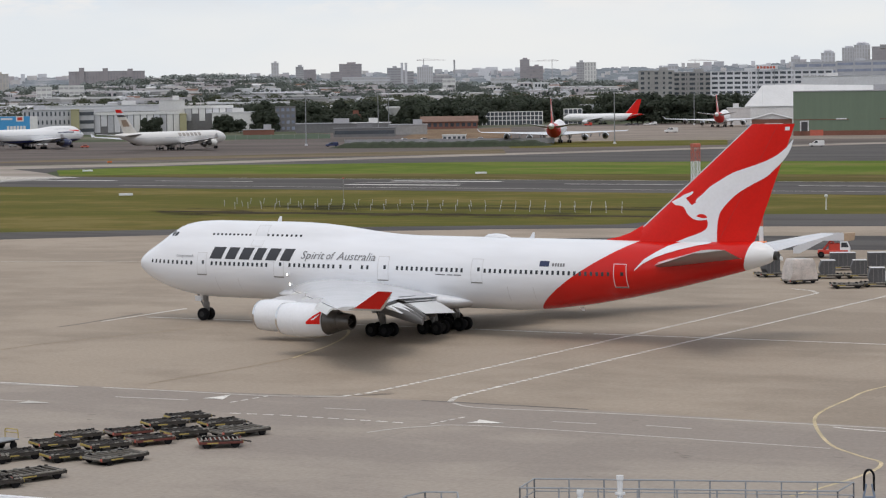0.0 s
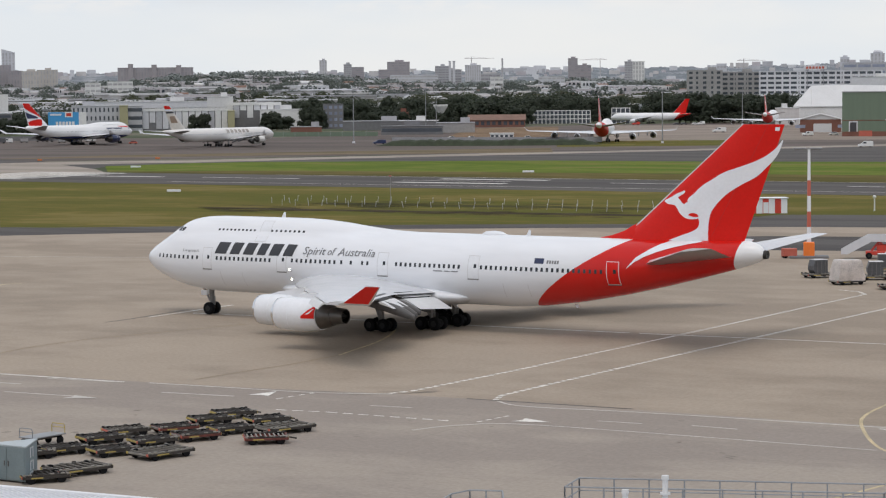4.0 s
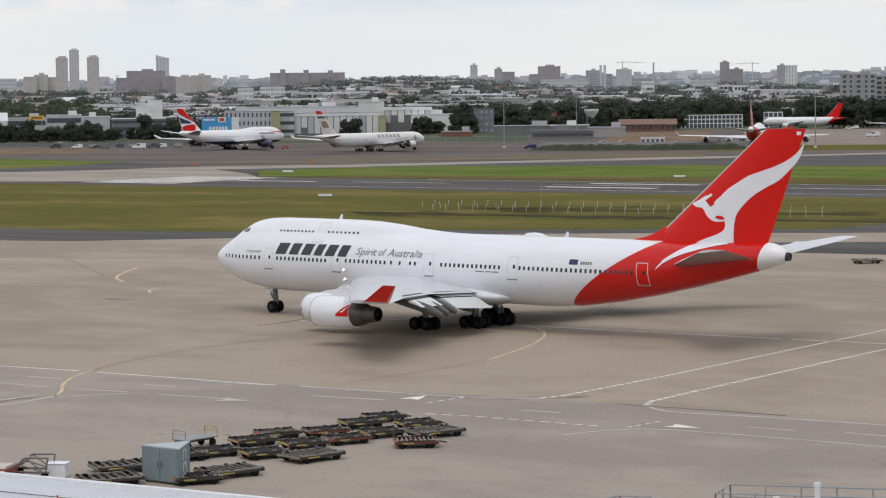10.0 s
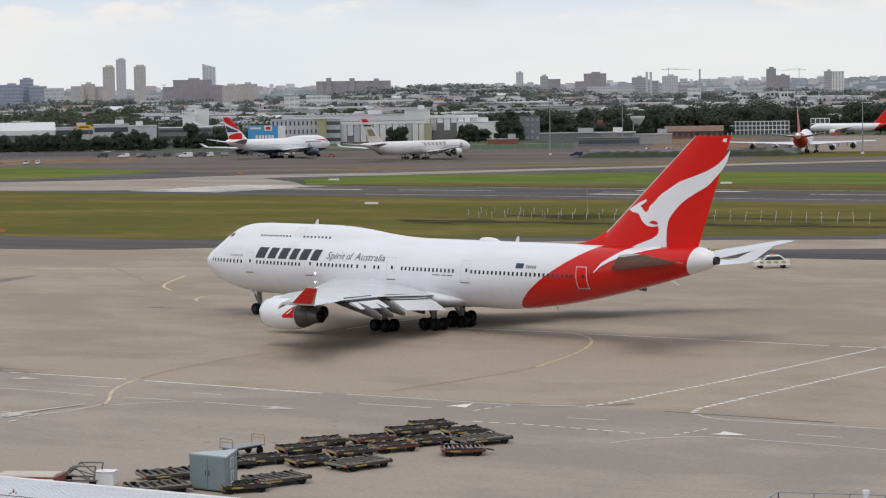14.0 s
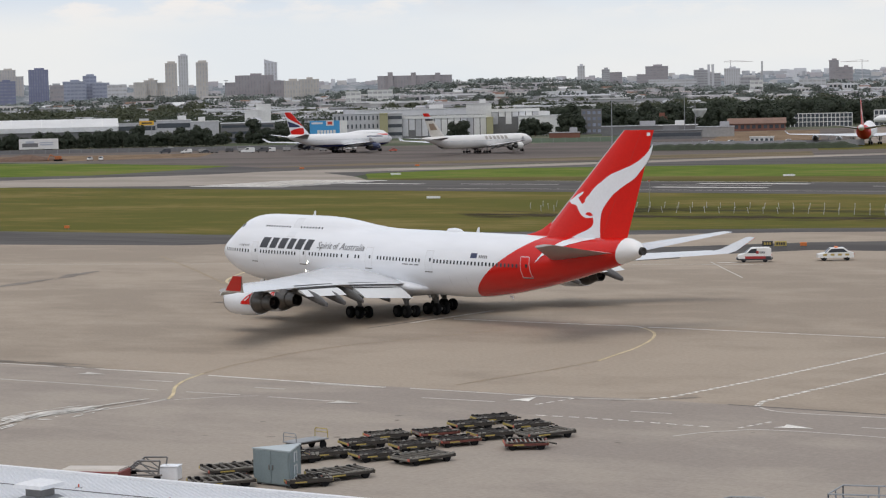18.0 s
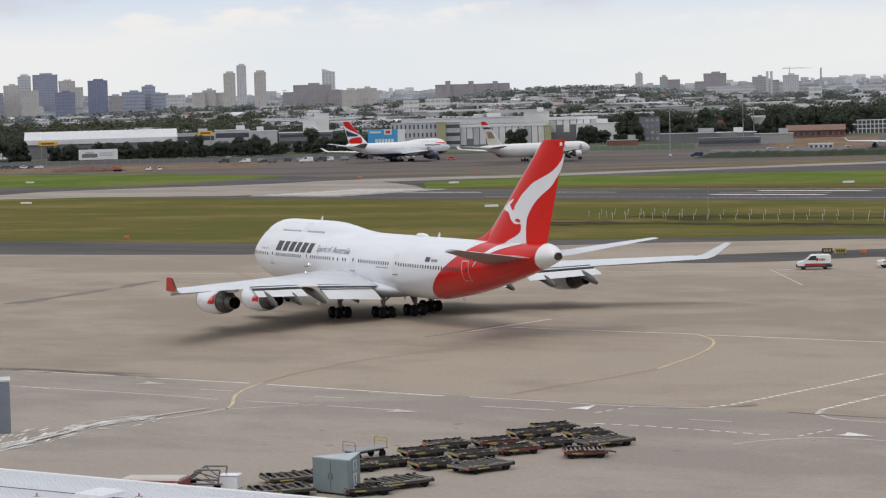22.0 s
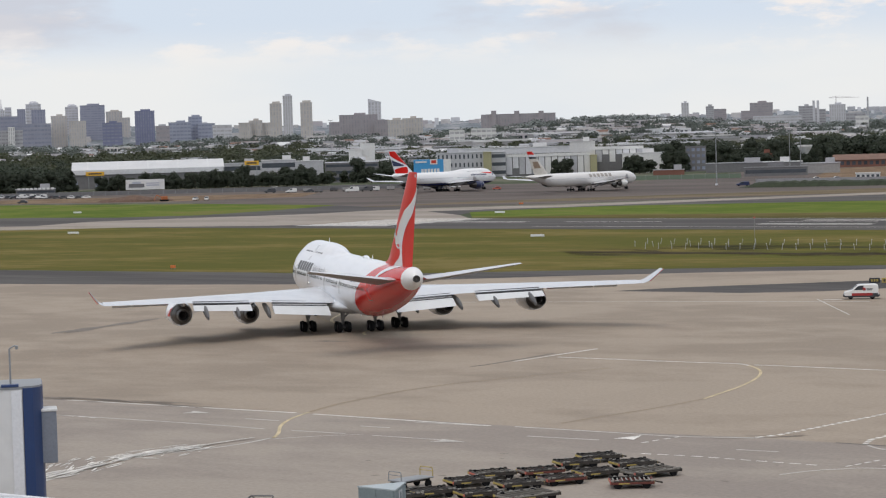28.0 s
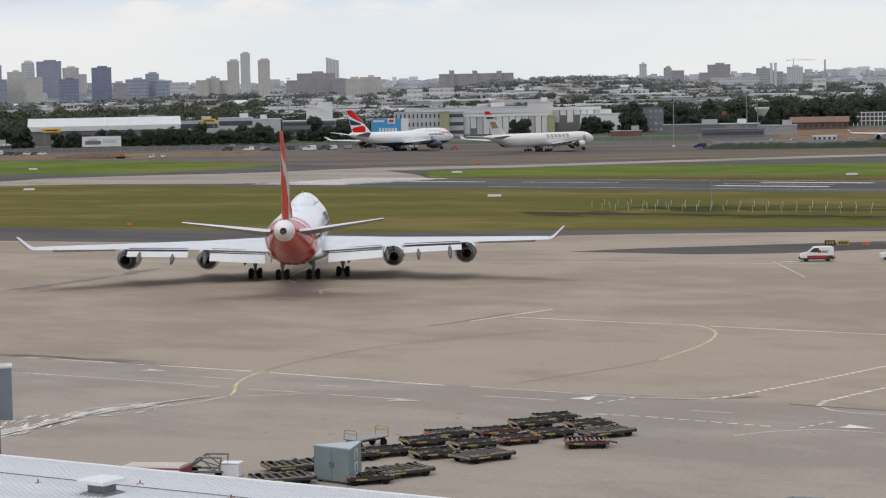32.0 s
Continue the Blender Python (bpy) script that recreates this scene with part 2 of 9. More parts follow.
        made = list({v for f in got["faces"] for v in f.verts} | {v for v in made if v.is_valid})
    if m is not None:
        bmesh.ops.transform(bm, matrix=m, verts=made)
    return made


def tube(bm, p, q, r0, r1=None, n=10, caps=True):
    """A straight tapered tube from p to q."""
    p, q = Vector(p), Vector(q)
    r1 = r0 if r1 is None else r1
    turn = (q - p).to_track_quat("Z", "Y").to_matrix()
    a = [bm.verts.new(p + turn @ Vector((math.cos(2 * math.pi * k / n) * r0, math.sin(2 * math.pi * k / n) * r0, 0))) for k in range(n)]
    b = [bm.verts.new(q + turn @ Vector((math.cos(2 * math.pi * k / n) * r1, math.sin(2 * math.pi * k / n) * r1, 0))) for k in range(n)]
    for k in range(n):
        bm.faces.new((a[k], a[(k + 1) % n], b[(k + 1) % n], b[k]))
    if caps:
        bm.faces.new(a[::-1])
        bm.faces.new(b)


def loft(bm, rings, caps=(True, True), closed=True):
    """Skins a row of rings of equally many points."""
    vs = [[bm.verts.new(p) for p in ring] for ring in rings]
    n = len(vs[0])
    for a, b in zip(vs, vs[1:]):
        for k in range(n if closed else n - 1):
            bm.faces.new((a[k], a[(k + 1) % n], b[(k + 1) % n], b[k]))
    if caps[0]:
        bm.faces.new(vs[0][::-1])
    if caps[1]:
        bm.faces.new(vs[-1])
    return vs


def turned(bm, profile, n=28, at=(0, 0, 0)):
    """A body turned about the x axis from rows of (x, radius)."""
    rings = [[(at[0] + x, at[1] + r * math.cos(2 * math.pi * k / n), at[2] + r * math.sin(2 * math.pi * k / n)) for k in range(n)] for x, r in profile]
    return loft(bm, rings, (False, False))


def lerp_table(rows, a):
    """Row values at a, smoothly between the rows."""
    if a <= rows[0][0]:
        return rows[0][1:]
    for p, q in zip(rows, rows[1:]):
        if a <= q[0]:
            s = (a - p[0]) / (q[0] - p[0])
            return tuple(u + (v - u) * s for u, v in zip(p[1:], q[1:]))
    return rows[-1][1:]


# ---- ground ----
def land(x, y):
    """Height of the land: flat airfield, rising suburbs."""
    d = math.hypot(x, y)
    s = min(max((d - 1500) / 2700, 0), 1)
    b = math.atan2(x, y)
    hill = 34 + 9 * math.sin(b * 17 + 1) + 6 * math.sin(b * 41)
    return hill * s * s * (3 - 2 * s) if y > 0 else 0.0


def build_ground():
    bm = bmesh.new()
    ringsr = [60, 200, 500, 900, 1300, 1500] + [1500 + 140 * k for k in range(1, 24)] + [4900]
    cols = [radians(a) for a in list(range(-180, -30, 10)) + [-30 + 1.0 * k for k in range(61)] + list(range(40, 180, 10))]
    mid = bm.verts.new((0, 0, 0))
    rings = [[bm.verts.new((math.sin(a) * r, math.cos(a) * r, land(math.sin(a) * r, math.cos(a) * r))) for a in cols] for r in ringsr]
    n = len(cols)
    for k in range(n):
        bm.faces.new((mid, rings[0][(k + 1) % n], rings[0][k]))
    for a, b in zip(rings, rings[1:]):
        for k in range(n):
            bm.faces.new((a[k], a[(k + 1) % n], b[(k + 1) % n], b[k]))
    bmesh.ops.recalc_face_normals(bm, faces=bm.faces)
    return setting("ground", bm, M_LAND, "dull green open ground rising to far suburbs", "ground", 40)


build_ground()


def sheet(name, pts, z, material, label, category):
    """A flat paved or planted sheet with a shallow edge."""
    bm = bmesh.new()
    top = [bm.verts.new((x, y, z)) for x, y in pts]
    low = [bm.verts.new((x, y, z - 0.03)) for x, y in pts]
    bm.faces.new(top)
    n = len(pts)
    for k in range(n):
        bm.faces.new((top[k], low[k], low[(k + 1) % n], top[(k + 1) % n]))
    bmesh.ops.recalc_face_normals(bm, faces=bm.faces)
    return setting(name, bm, material, label, category)


# runway line: u runs along it, w across it
RU, RW = Vector((0.786, -0.618)), Vector((0.618, 0.786))


def rw(u, w):
    p = RU * u + RW * w
    return (p.x, p.y)


sheet("grass_field", [(-420, 640), (-92, 432.7), (-68, 417), (-46, 404), (-36.6, 396), (-18, 388), (9.5, 385), (31, 381), (46, 379), (64, 375), (82, 370), (107, 392), (420, 270), rw(700, 449), rw(-900, 449)], 0.02, M_GRASS, "mown yellow-green grass between taxiway and runway", "grass")
sheet("apron", [(-420, -250), (420, -250), (420, 120), (120, 290), (83, 305), (55, 322), (41, 317.6), (29.5, 318.5), (22, 324), (12.5, 329.4), (23, 333.9), (43.5, 336.8), (57.6, 339.2), (91, 334.5), (420, 200), (420, 235), (97, 357), (80, 359), (62, 364), (30, 368.5), (5, 369), (-37.5, 366), (-61.6, 376), (-82, 385.7), (-420, 560)], 0.03, M_CONC, "worn beige concrete apron with slab joints", "apron")
sheet("shoulder_near", [(12.5, 329.4), (22, 324), (29.5, 318.5), (41, 317.6), (55, 322), (83, 305), (120, 290), (420, 120), (420, 200), (91, 334.5), (57.6, 339.2), (43.5, 336.8), (23, 333.9)], 0.026, M_ASPH, "dark asphalt shoulder wedge", "asphalt")
sheet("shoulder_far", [(-420, 560), (-82, 385.7), (-61.6, 376), (-37.5, 366), (5, 369), (30, 368.5), (62, 364), (80, 359), (97, 357), (420, 235), (420, 271), (107, 392), (82, 369), (64, 374), (46, 378), (31, 380), (9.5, 384), (-18, 387), (-36.6, 395), (-46, 403), (-68, 416), (-92, 431.7), (-420, 640)], 0.034, M_ASPH, "dark asphalt taxiway shoulder", "asphalt")
sheet("runway", [rw(-1400, 449), rw(900, 449), rw(900, 510), rw(-1400, 510)], 0.034, M_ASPH, "dark asphalt runway", "runway")
sheet("taxiway_crossing", [(-420, 840), (-200, 715), (-148, 698), (-136, 726), (-119, 733), (-102, 739), (-84, 741), (-67, 747), (-53, 762), (-36, 774), (10, 772), (61, 793), (131, 819), (186, 835), (420, 930), (420, 905), (181, 812), (128, 793), (60, 768), (12, 746), (-30, 740), (-18, 690), (-14, 655), (-41, 626), (-58, 643), (-73, 645), (-108, 662), (-140, 664), (-420, 748)], 0.046, M_CONC2, "pale concrete taxiway crossing", "taxiway")
sheet("taxiway_margin", [(-30, 742), (12, 748), (60, 770), (128, 795), (181, 814), (420, 906), (420, 560), (155, 690), (72, 728), (28, 738), (-16, 712), (-20, 690)], 0.0365, M_ASPH, "dark asphalt margin of the far taxiway", "asphalt")
sheet("grass_strip", [(-16, 719), (10, 738), (28, 744), (72, 733), (123, 720), (155, 696), (420, 560), rw(700, 510), rw(-400, 510), (-14, 664)], 0.04, M_GRASS2, "bright green grass strip beyond the runway", "grass")
sheet("dry_grass_edge", [(-15, 667), (25, 660), (63, 638), (133, 594), (420, 400), rw(700, 510), rw(-402, 510)], 0.05, M_GRASS_DRY, "dry brown-olive grass along the runway", "grass")
sheet("grass_strip_west", [(-520, 1190), (-208, 985), (-128, 925), (-67, 848), (-82, 808), (-90, 793), (-106, 766), (-134, 765), (-168, 791), (-520, 890)], 0.04, M_GRASS2, "bright green grass by the far taxiway", "grass")
sheet("far_apron", [(-700, 1500), (-520, 1195), (-206, 1000), (-139, 957), (-60, 800), (-36, 783), (117, 813), (200, 807), (300, 760), (520, 640), (900, 1300), (500, 1560), (150, 1400), (60, 1150), (-300, 1300)], 0.03, M_ASPH2, "brownish far parking apron", "apron")
sheet("taxiway_shoulder", [(-420, 860), (-168, 790), (-134, 764), (-106, 765), (-90, 792), (-82, 807), (-67, 846), (-50, 800), (-36, 776), (-53, 763), (-67, 748), (-84, 742), (-102, 740), (-119, 734), (-136, 727), (-148, 699), (-200, 716), (-420, 840)], 0.052, M_ASPH, "dark asphalt beside the far taxiway", "asphalt")
sheet("service_road", [(-420, 452), (-62, 217.2), (-17, 187.2), (5.3, 171.8), (16.4, 166), (23.5, 160.6), (60, 133.4), (420, -112), (420, -250), (-420, -250)], 0.035, M_CONC3, "grey-beige concrete service road and stand area", "apron")
sheet("dry_verge", [(-62, 812), (-18, 846), (71, 868), (150, 880), (140, 816), (63, 822), (-16, 818)], 0.05, M_VERGE, "dry brown verge beside the far taxiway", "grass")
sheet("far_grass", [(155, 894), (166, 962), (191, 998), (264, 973), (240, 885)], 0.054, M_GRASS, "olive grass beside the far stands", "grass")
sheet("building_site", [(189, 1393), (244, 1404), (186, 1066), (135, 1093)], 0.042, M_SOIL, "bare sandy building site", "soil")
sheet("far_stands", [(271, 1437), (420, 1400), (560, 1200), (420, 900), (264, 974), (188, 990)], 0.048, M_CONC4, "pale brown concrete of the far stands", "apron")


def build_bank():
    bm = bmesh.new()
    rnd = random.Random(77)
    rows = []
    for k in range(49):
        f = k / 48
        x, y = 90 + 88 * f, 952 - 60 * f + 34 * f * f
        h = (2.3 + rnd.uniform(-0.35, 0.35)) * min(1, k / 4, (48 - k) / 4)
        rows.append([bm.verts.new((x + 0.44 * o, y + 0.9 * o, z)) for o, z in ((-4, 0.0), (-1.8, h * 0.8), (0, h), (2.0, h * 1.05), (4.5, 0.0))])
    for a, b in zip(rows, rows[1:]):
        for i in range(4):
            bm.faces.new((a[i], a[i + 1], b[i + 1], b[i]))
    bmesh.ops.recalc_face_normals(bm, faces=bm.faces)
    setting("grass_bank", bm, mat("dark_weedy_bank", (0.034, 0.044, 0.024), 0.95, var=0.35, scale=0.4), "low dark weedy bank", "bank")


RIDGE = [(-24, 92), (-12.4, 90), (-8.6, 82), (-7.3, 78), (-6.2, 73), (-4.4, 74), (-2.2, 76), (-0.7, 73), (1.8, 71), (4, 73), (9, 75), (10.8, 78), (13, 78), (17.8, 84), (24, 90)]


def ridge_top(b):
    """Height of the far hill line at a bearing."""
    z = 80
    for (b0, z0), (b1, z1) in zip(RIDGE, RIDGE[1:]):
        if b0 <= b <= b1:
            z = z0 + (z1 - z0) * (b - b0) / (b1 - b0)
    z += 1.3 * math.sin(b * 3.1) + 0.8 * math.sin(b * 7.7 + 1)
    return 22 + (z - 24) * 0.854


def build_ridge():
    """The far hill line behind the suburbs, with haze painted into its base colour."""
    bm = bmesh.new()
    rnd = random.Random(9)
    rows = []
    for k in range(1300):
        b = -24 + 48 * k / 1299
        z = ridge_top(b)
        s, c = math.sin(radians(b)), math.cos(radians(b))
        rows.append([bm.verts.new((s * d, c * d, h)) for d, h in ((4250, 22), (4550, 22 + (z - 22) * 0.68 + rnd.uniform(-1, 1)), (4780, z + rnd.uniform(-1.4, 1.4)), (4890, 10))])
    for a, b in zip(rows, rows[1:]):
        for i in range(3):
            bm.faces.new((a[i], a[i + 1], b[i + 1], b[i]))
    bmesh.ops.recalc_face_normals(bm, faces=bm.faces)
    setting("backdrop_ridge", bm, ground_mat("hazed_wooded_ridge", (0.15, 0.172, 0.19), (0.215, 0.235, 0.255), 0.02, (1, 1, 1), 0, third=(0.34, 0.34, 0.35), bump=0), "wooded ridge on the horizon, haze in its colour", "backdrop", 60)


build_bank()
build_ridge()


# ---- airliners ----
# local axes of an airliner: x aft from the main gear, y to starboard, z up; a = metres aft of the nose
FUSE_NOSE = [  # a, belly, crown, half width, height of greatest width, crown lobe half width
    (0.0, 5.45, 5.55, 0.05, 5.5, 0.05), (0.25, 4.98, 6.0, 0.62, 5.5, 0.45), (0.7, 4.58, 6.38, 1.1, 5.5, 0.8), (1.5, 4.1, 6.9, 1.65, 5.5, 1.15), (2.5, 3.65, 7.45, 2.1, 5.5, 1.4),
    (3.5, 3.3, 8.05, 2.45, 5.5, 1.55), (4.5, 3.0, 8.68, 2.7, 5.5, 1.55), (5.5, 2.78, 9.2, 2.9, 5.5, 1.66), (6.5, 2.6, 9.52, 3.05, 5.5, 1.78), (8.0, 2.43, 9.72, 3.18, 5.5, 1.92)]
FUSE_MAIN = [
    (10.0, 2.35, 9.8, 3.25, 5.5, 2.05), (20.0, 2.35, 9.8, 3.25, 5.5, 2.1), (22.5, 2.35, 9.7, 3.25, 5.5, 2.15), (25.0, 2.35, 9.48, 3.25, 5.5, 2.25), (28.0, 2.35, 9.12, 3.25, 5.5, 2.35), (30.5, 2.35, 8.9, 3.25, 5.5, 2.4)]
FUSE_TAIL = [
    (33.0, 2.35, 8.8, 3.25, 5.5, 2.4), (44.0, 2.35, 8.8, 3.25, 5.5, 2.4), (47.0, 2.55, 8.8, 3.22, 5.55, 2.4), (51.0, 3.1, 8.8, 3.05, 5.8, 2.3), (55.0, 3.85, 8.82, 2.72, 6.2, 2.05), (59.0, 4.75, 8.85, 2.28, 6.7, 1.7),
    (62.0, 5.5, 8.88, 1.88, 7.15, 1.4), (65.0, 6.3, 8.94, 1.38, 7.6, 1.05), (66.2, 6.65, 8.98, 1.16, 7.8, 0.92), (67.1, 6.92, 8.88, 0.98, 7.9, 0.8), (67.75, 7.15, 8.62, 0.76, 7.9, 0.6), (68.2, 7.42, 8.3, 0.5, 7.86, 0.4), (68.38, 7.6, 8.0, 0.24, 7.8, 0.2)]
FUSE_JUMBO = [r + (min(max((r[0] - 5) / 8, 0), 1),) for r in FUSE_NOSE + FUSE_MAIN + FUSE_TAIL]
FUSE_QUAD = [(0.0, 4.55, 4.65, 0.05, 4.6, 0.05), (0.5, 3.85, 5.2, 0.85, 4.6, 0.7), (1.5, 3.2, 5.9, 1.55, 4.7, 1.2), (3.0, 2.7, 6.8, 2.15, 4.9, 1.7), (5.0, 2.4, 7.5, 2.6, 5.0, 2.0), (7.5, 2.3, 7.85, 2.82, 5.1, 2.2), (55.0, 2.3, 7.9, 2.82, 5.1, 2.2),
             (60.0, 2.9, 7.9, 2.65, 5.4, 2.1), (65.0, 4.1, 7.85, 2.1, 6.0, 1.6), (70.0, 5.5, 7.7, 1.3, 6.6, 1.0), (74.0, 6.6, 7.4, 0.5, 7.0, 0.4), (75.3, 6.9, 7.1, 0.12, 7.0, 0.1)]
FUSE_QUAD = [r + (1.0,) for r in FUSE_QUAD]
FUSE_TWIN = [(r[0] * 0.73, r[1] * 0.9, r[2] * 0.9, r[3] * 0.9, r[4] * 0.9, r[5] * 0.9, 1.0) for r in FUSE_QUAD]


def half_width(row, z):
    """Half width of a fuselage section at height z: a lower lobe and a narrower crown lobe."""
    belly, crown, w, zc, wc, lobed = row
    if z <= belly or z >= crown:
        return 0.0
    if z < zc:
        return w * math.sqrt(max(0, 1 - ((zc - z) / (zc - belly)) ** 2))
    plain = w * (1 - ((z - zc) / (crown - zc)) ** 1.9) ** 0.56
    if lobed <= 0:
        return plain
    return plain + (lobes(z, crown, w, zc, wc) - plain) * lobed


def lobes(z, crown, w, zc, wc):
    """The upper half of a section with a lower and a crown lobe."""
    r_main = min(crown - zc, w * 1.02)
    main = w * math.sqrt(max(0, 1 - ((z - zc) / r_main) ** 2)) if z < zc + r_main else 0.0
    if crown - zc <= w * 1.03:
        return main
    rise = (crown - zc - w) / 1.3
    lobe_c, lobe_h = crown - wc * 1.02, wc * 1.02
    lobe = wc * math.sqrt(max(0, 1 - ((z - lobe_c) / lobe_h) ** 2)) if z > lobe_c else wc
    if z < lobe_c:
        lobe = wc + (w - wc) * max(0.0, 1 - (z - zc) / max(lobe_c - zc, 0.01)) ** 1.6 if z > zc else w
    k = min(max(rise, 0), 1)
    return max(main, lobe * (0.2 + 0.8 * k) if k < 1 else lobe)


def fuselage(bm, table, x0, step=0.75, n=22):
    end, rings, a = table[-1][0], [], 0.0
    stops = []
    while a < end:
        stops.append(a)
        a += 0.12 if a < 0.6 else 0.35 if a < 6 else step
    for a in stops + [end]:
        row = lerp_table(table, a)
        ring = []
        for k in range(n + 1):
            z = row[0] + (row[1] - row[0]) * (1 - math.cos(math.pi * k / n)) / 2
            ring.append((a - x0, half_width(row, z), z))
        ring += [(x, -y, z) for x, y, z in ring[-2:0:-1]]
        rings.append(ring)
    loft(bm, rings)


def surface(bm, stations, n=9, bulge=1.0, upright=False, pitch=0.0):
    """A wing from stations of (leading x, span y, height z, chord, thickness ratio); upright ones run up in z."""
    cs = [(1 - math.cos(math.pi * k / n)) / 2 for k in range(n + 1)]

    def thick(s):
        return 5 * (0.2969 * math.sqrt(s) - 0.126 * s - 0.3516 * s * s + 0.2843 * s ** 3 - 0.1036 * s ** 4)
    rings = []
    for x, y, z, c, t in stations:
        up = [(s, thick(s) * t * bulge) for s in cs]
        dn = [(s, -thick(s) * t * (1 if upright else 0.75)) for s in cs[-2:0:-1]]
        if upright:
            rings.append([(x + s * c, y + h * c, z) for s, h in up + dn])
        else:
            rings.append([(x + s * c, y, z + h * c + 0.02 * c * math.sin(math.pi * s) + (s - 0.45) * c * pitch) for s, h in up + dn])
    loft(bm, rings)
    bmesh.ops.recalc_face_normals(bm, faces=bm.faces)


def paint_body(name, rules, base=(0.82, 0.82, 0.82), dirt=0.05, rough=0.22):
    """Body paint: each rule (x0, slope, z0, sign, colour) colours what lies aft of (sign 1) or before x = x0 + slope (z - z0); a rule with slope None lies below z0; a sixth value bends the edge."""
    m = bpy.data.materials.new(name)
    m.use_nodes = True
    n, l = m.node_tree.nodes, m.node_tree.links
    b = n["Principled BSDF"]
    tc, sep = n.new("ShaderNodeTexCoord"), n.new("ShaderNodeSeparateXYZ")
    l.new(tc.outputs["Object"], sep.inputs["Vector"])
    nz = n.new("ShaderNodeTexNoise")
    nz.inputs["Scale"].default_value, nz.inputs["Detail"].default_value = 0.45, 6
    mp = n.new("ShaderNodeMapping")
    mp.inputs["Scale"].default_value = (0.35, 1, 2.2)
    l.new(tc.outputs["Object"], mp.inputs["Vector"])
    l.new(mp.outputs["Vector"], nz.inputs["Vector"])
    last = None
    for x0, slope, z0, sign, col, *curve in rules:
        ma = n.new("ShaderNodeMath")
        if slope is None:
            ma.operation = "LESS_THAN"
            ma.inputs[1].default_value = z0
            l.new(sep.outputs["Z"], ma.inputs[0])
        else:
            lin = n.new("ShaderNodeMath")
            lin.operation = "MULTIPLY_ADD"
            lin.inputs[1].default_value, lin.inputs[2].default_value = slope, x0 - slope * z0
            l.new(sep.outputs["Z"], lin.inputs[0])
            edge = lin
            if curve:
                off, sq, edge = n.new("ShaderNodeMath"), n.new("ShaderNodeMath"), n.new("ShaderNodeMath")
                off.operation, sq.operation, edge.operation = "SUBTRACT", "MULTIPLY", "MULTIPLY_ADD"
                off.inputs[1].default_value, edge.inputs[1].default_value = z0, curve[0]
                l.new(sep.outputs["Z"], off.inputs[0])
                l.new(off.outputs["Value"], sq.inputs[0])
                l.new(off.outputs["Value"], sq.inputs[1])
                l.new(sq.outputs["Value"], edge.inputs[0])
                l.new(lin.outputs["Value"], edge.inputs[2])
            ma.operation = "GREATER_THAN" if sign > 0 else "LESS_THAN"
            l.new(sep.outputs["X"], ma.inputs[0])
            l.new(edge.outputs["Value"], ma.inputs[1])
        mx = n.new("ShaderNodeMix")
        mx.data_type = "RGBA"
        mx.inputs["A"].default_value, mx.inputs["B"].default_value = (*base, 1), (*col, 1)
        if last:
            l.new(last, mx.inputs["A"])
        l.new(ma.outputs["Value"], mx.inputs["Factor"])
        last = mx.outputs["Result"]
    ramp = n.new("ShaderNodeMapRange")
    ramp.inputs["From Min"].default_value, ramp.inputs["From Max"].default_value = 0.3, 0.7
    ramp.inputs["To Min"].default_value, ramp.inputs["To Max"].default_value = 1 - dirt, 1 + dirt * 0.6
    l.new(nz.outputs["Fac"], ramp.inputs["Value"])
    sc = n.new("ShaderNodeVectorMath")
    sc.operation = "SCALE"
    if last:
        l.new(last, sc.inputs[0])
    else:
        sc.inputs[0].default_value = base
    l.new(ramp.outputs["Result"], sc.inputs["Scale"])
    l.new(sc.outputs["Vector"], b.inputs["Base Color"])
    b.inputs["Roughness"].default_value, b.inputs["Coat Weight"].default_value = rough, 0.15
    b.inputs["Specular IOR Level"].default_value = 0.32
    b.inputs["Coat Roughness"].default_value = 0.08
    return m


RED, WHITE_P = (0.6, 0.011, 0.0065), (0.8, 0.8, 0.8)
X0 = 32.0
JUMBO_WING = [(20.2, 2.6, 3.55, 16.4, 0.12), (21.6, 4.2, 3.6, 15.2, 0.12), (28.4, 11.9, 4.1, 9.9, 0.105), (36.4, 20.9, 4.62, 6.4, 0.095), (44.95, 30.5, 5.1, 4.1, 0.09)]


def wing_at(stations, y):
    """Leading edge x, height and chord of a wing at span y."""
    rows = [(s[1], s[0], s[2], s[3]) for s in stations]
    return lerp_table(rows, y)


def wheel_mesh(r, w):
    bm = bmesh.new()
    prof = [(-w / 2, r * 0.55), (-w / 2, r * 0.86), (-w * 0.36, r * 0.97), (0, r), (w * 0.36, r * 0.97), (w / 2, r * 0.86), (w / 2, r * 0.55)]
    rings = [[(q * math.cos(2 * math.pi * k / 20), x, q * math.sin(2 * math.pi * k / 20)) for k in range(20)] for x, q in prof]
    loft(bm, rings)
    return bm


def hub_mesh(r, w):
    bm = bmesh.new()
    for s in (-1, 1):
        tube(bm, (0, s * w * 0.3, 0), (0, s * w * 0.53, 0), r * 0.5, r * 0.46, 14)
        for k in range(6):
            a = k * math.pi / 3
            tube(bm, (math.cos(a) * r * 0.3, s * w * 0.5, math.sin(a) * r * 0.3), (math.cos(a) * r * 0.3, s * w * 0.56, math.sin(a) * r * 0.3), r * 0.07, n=6)
    return bm


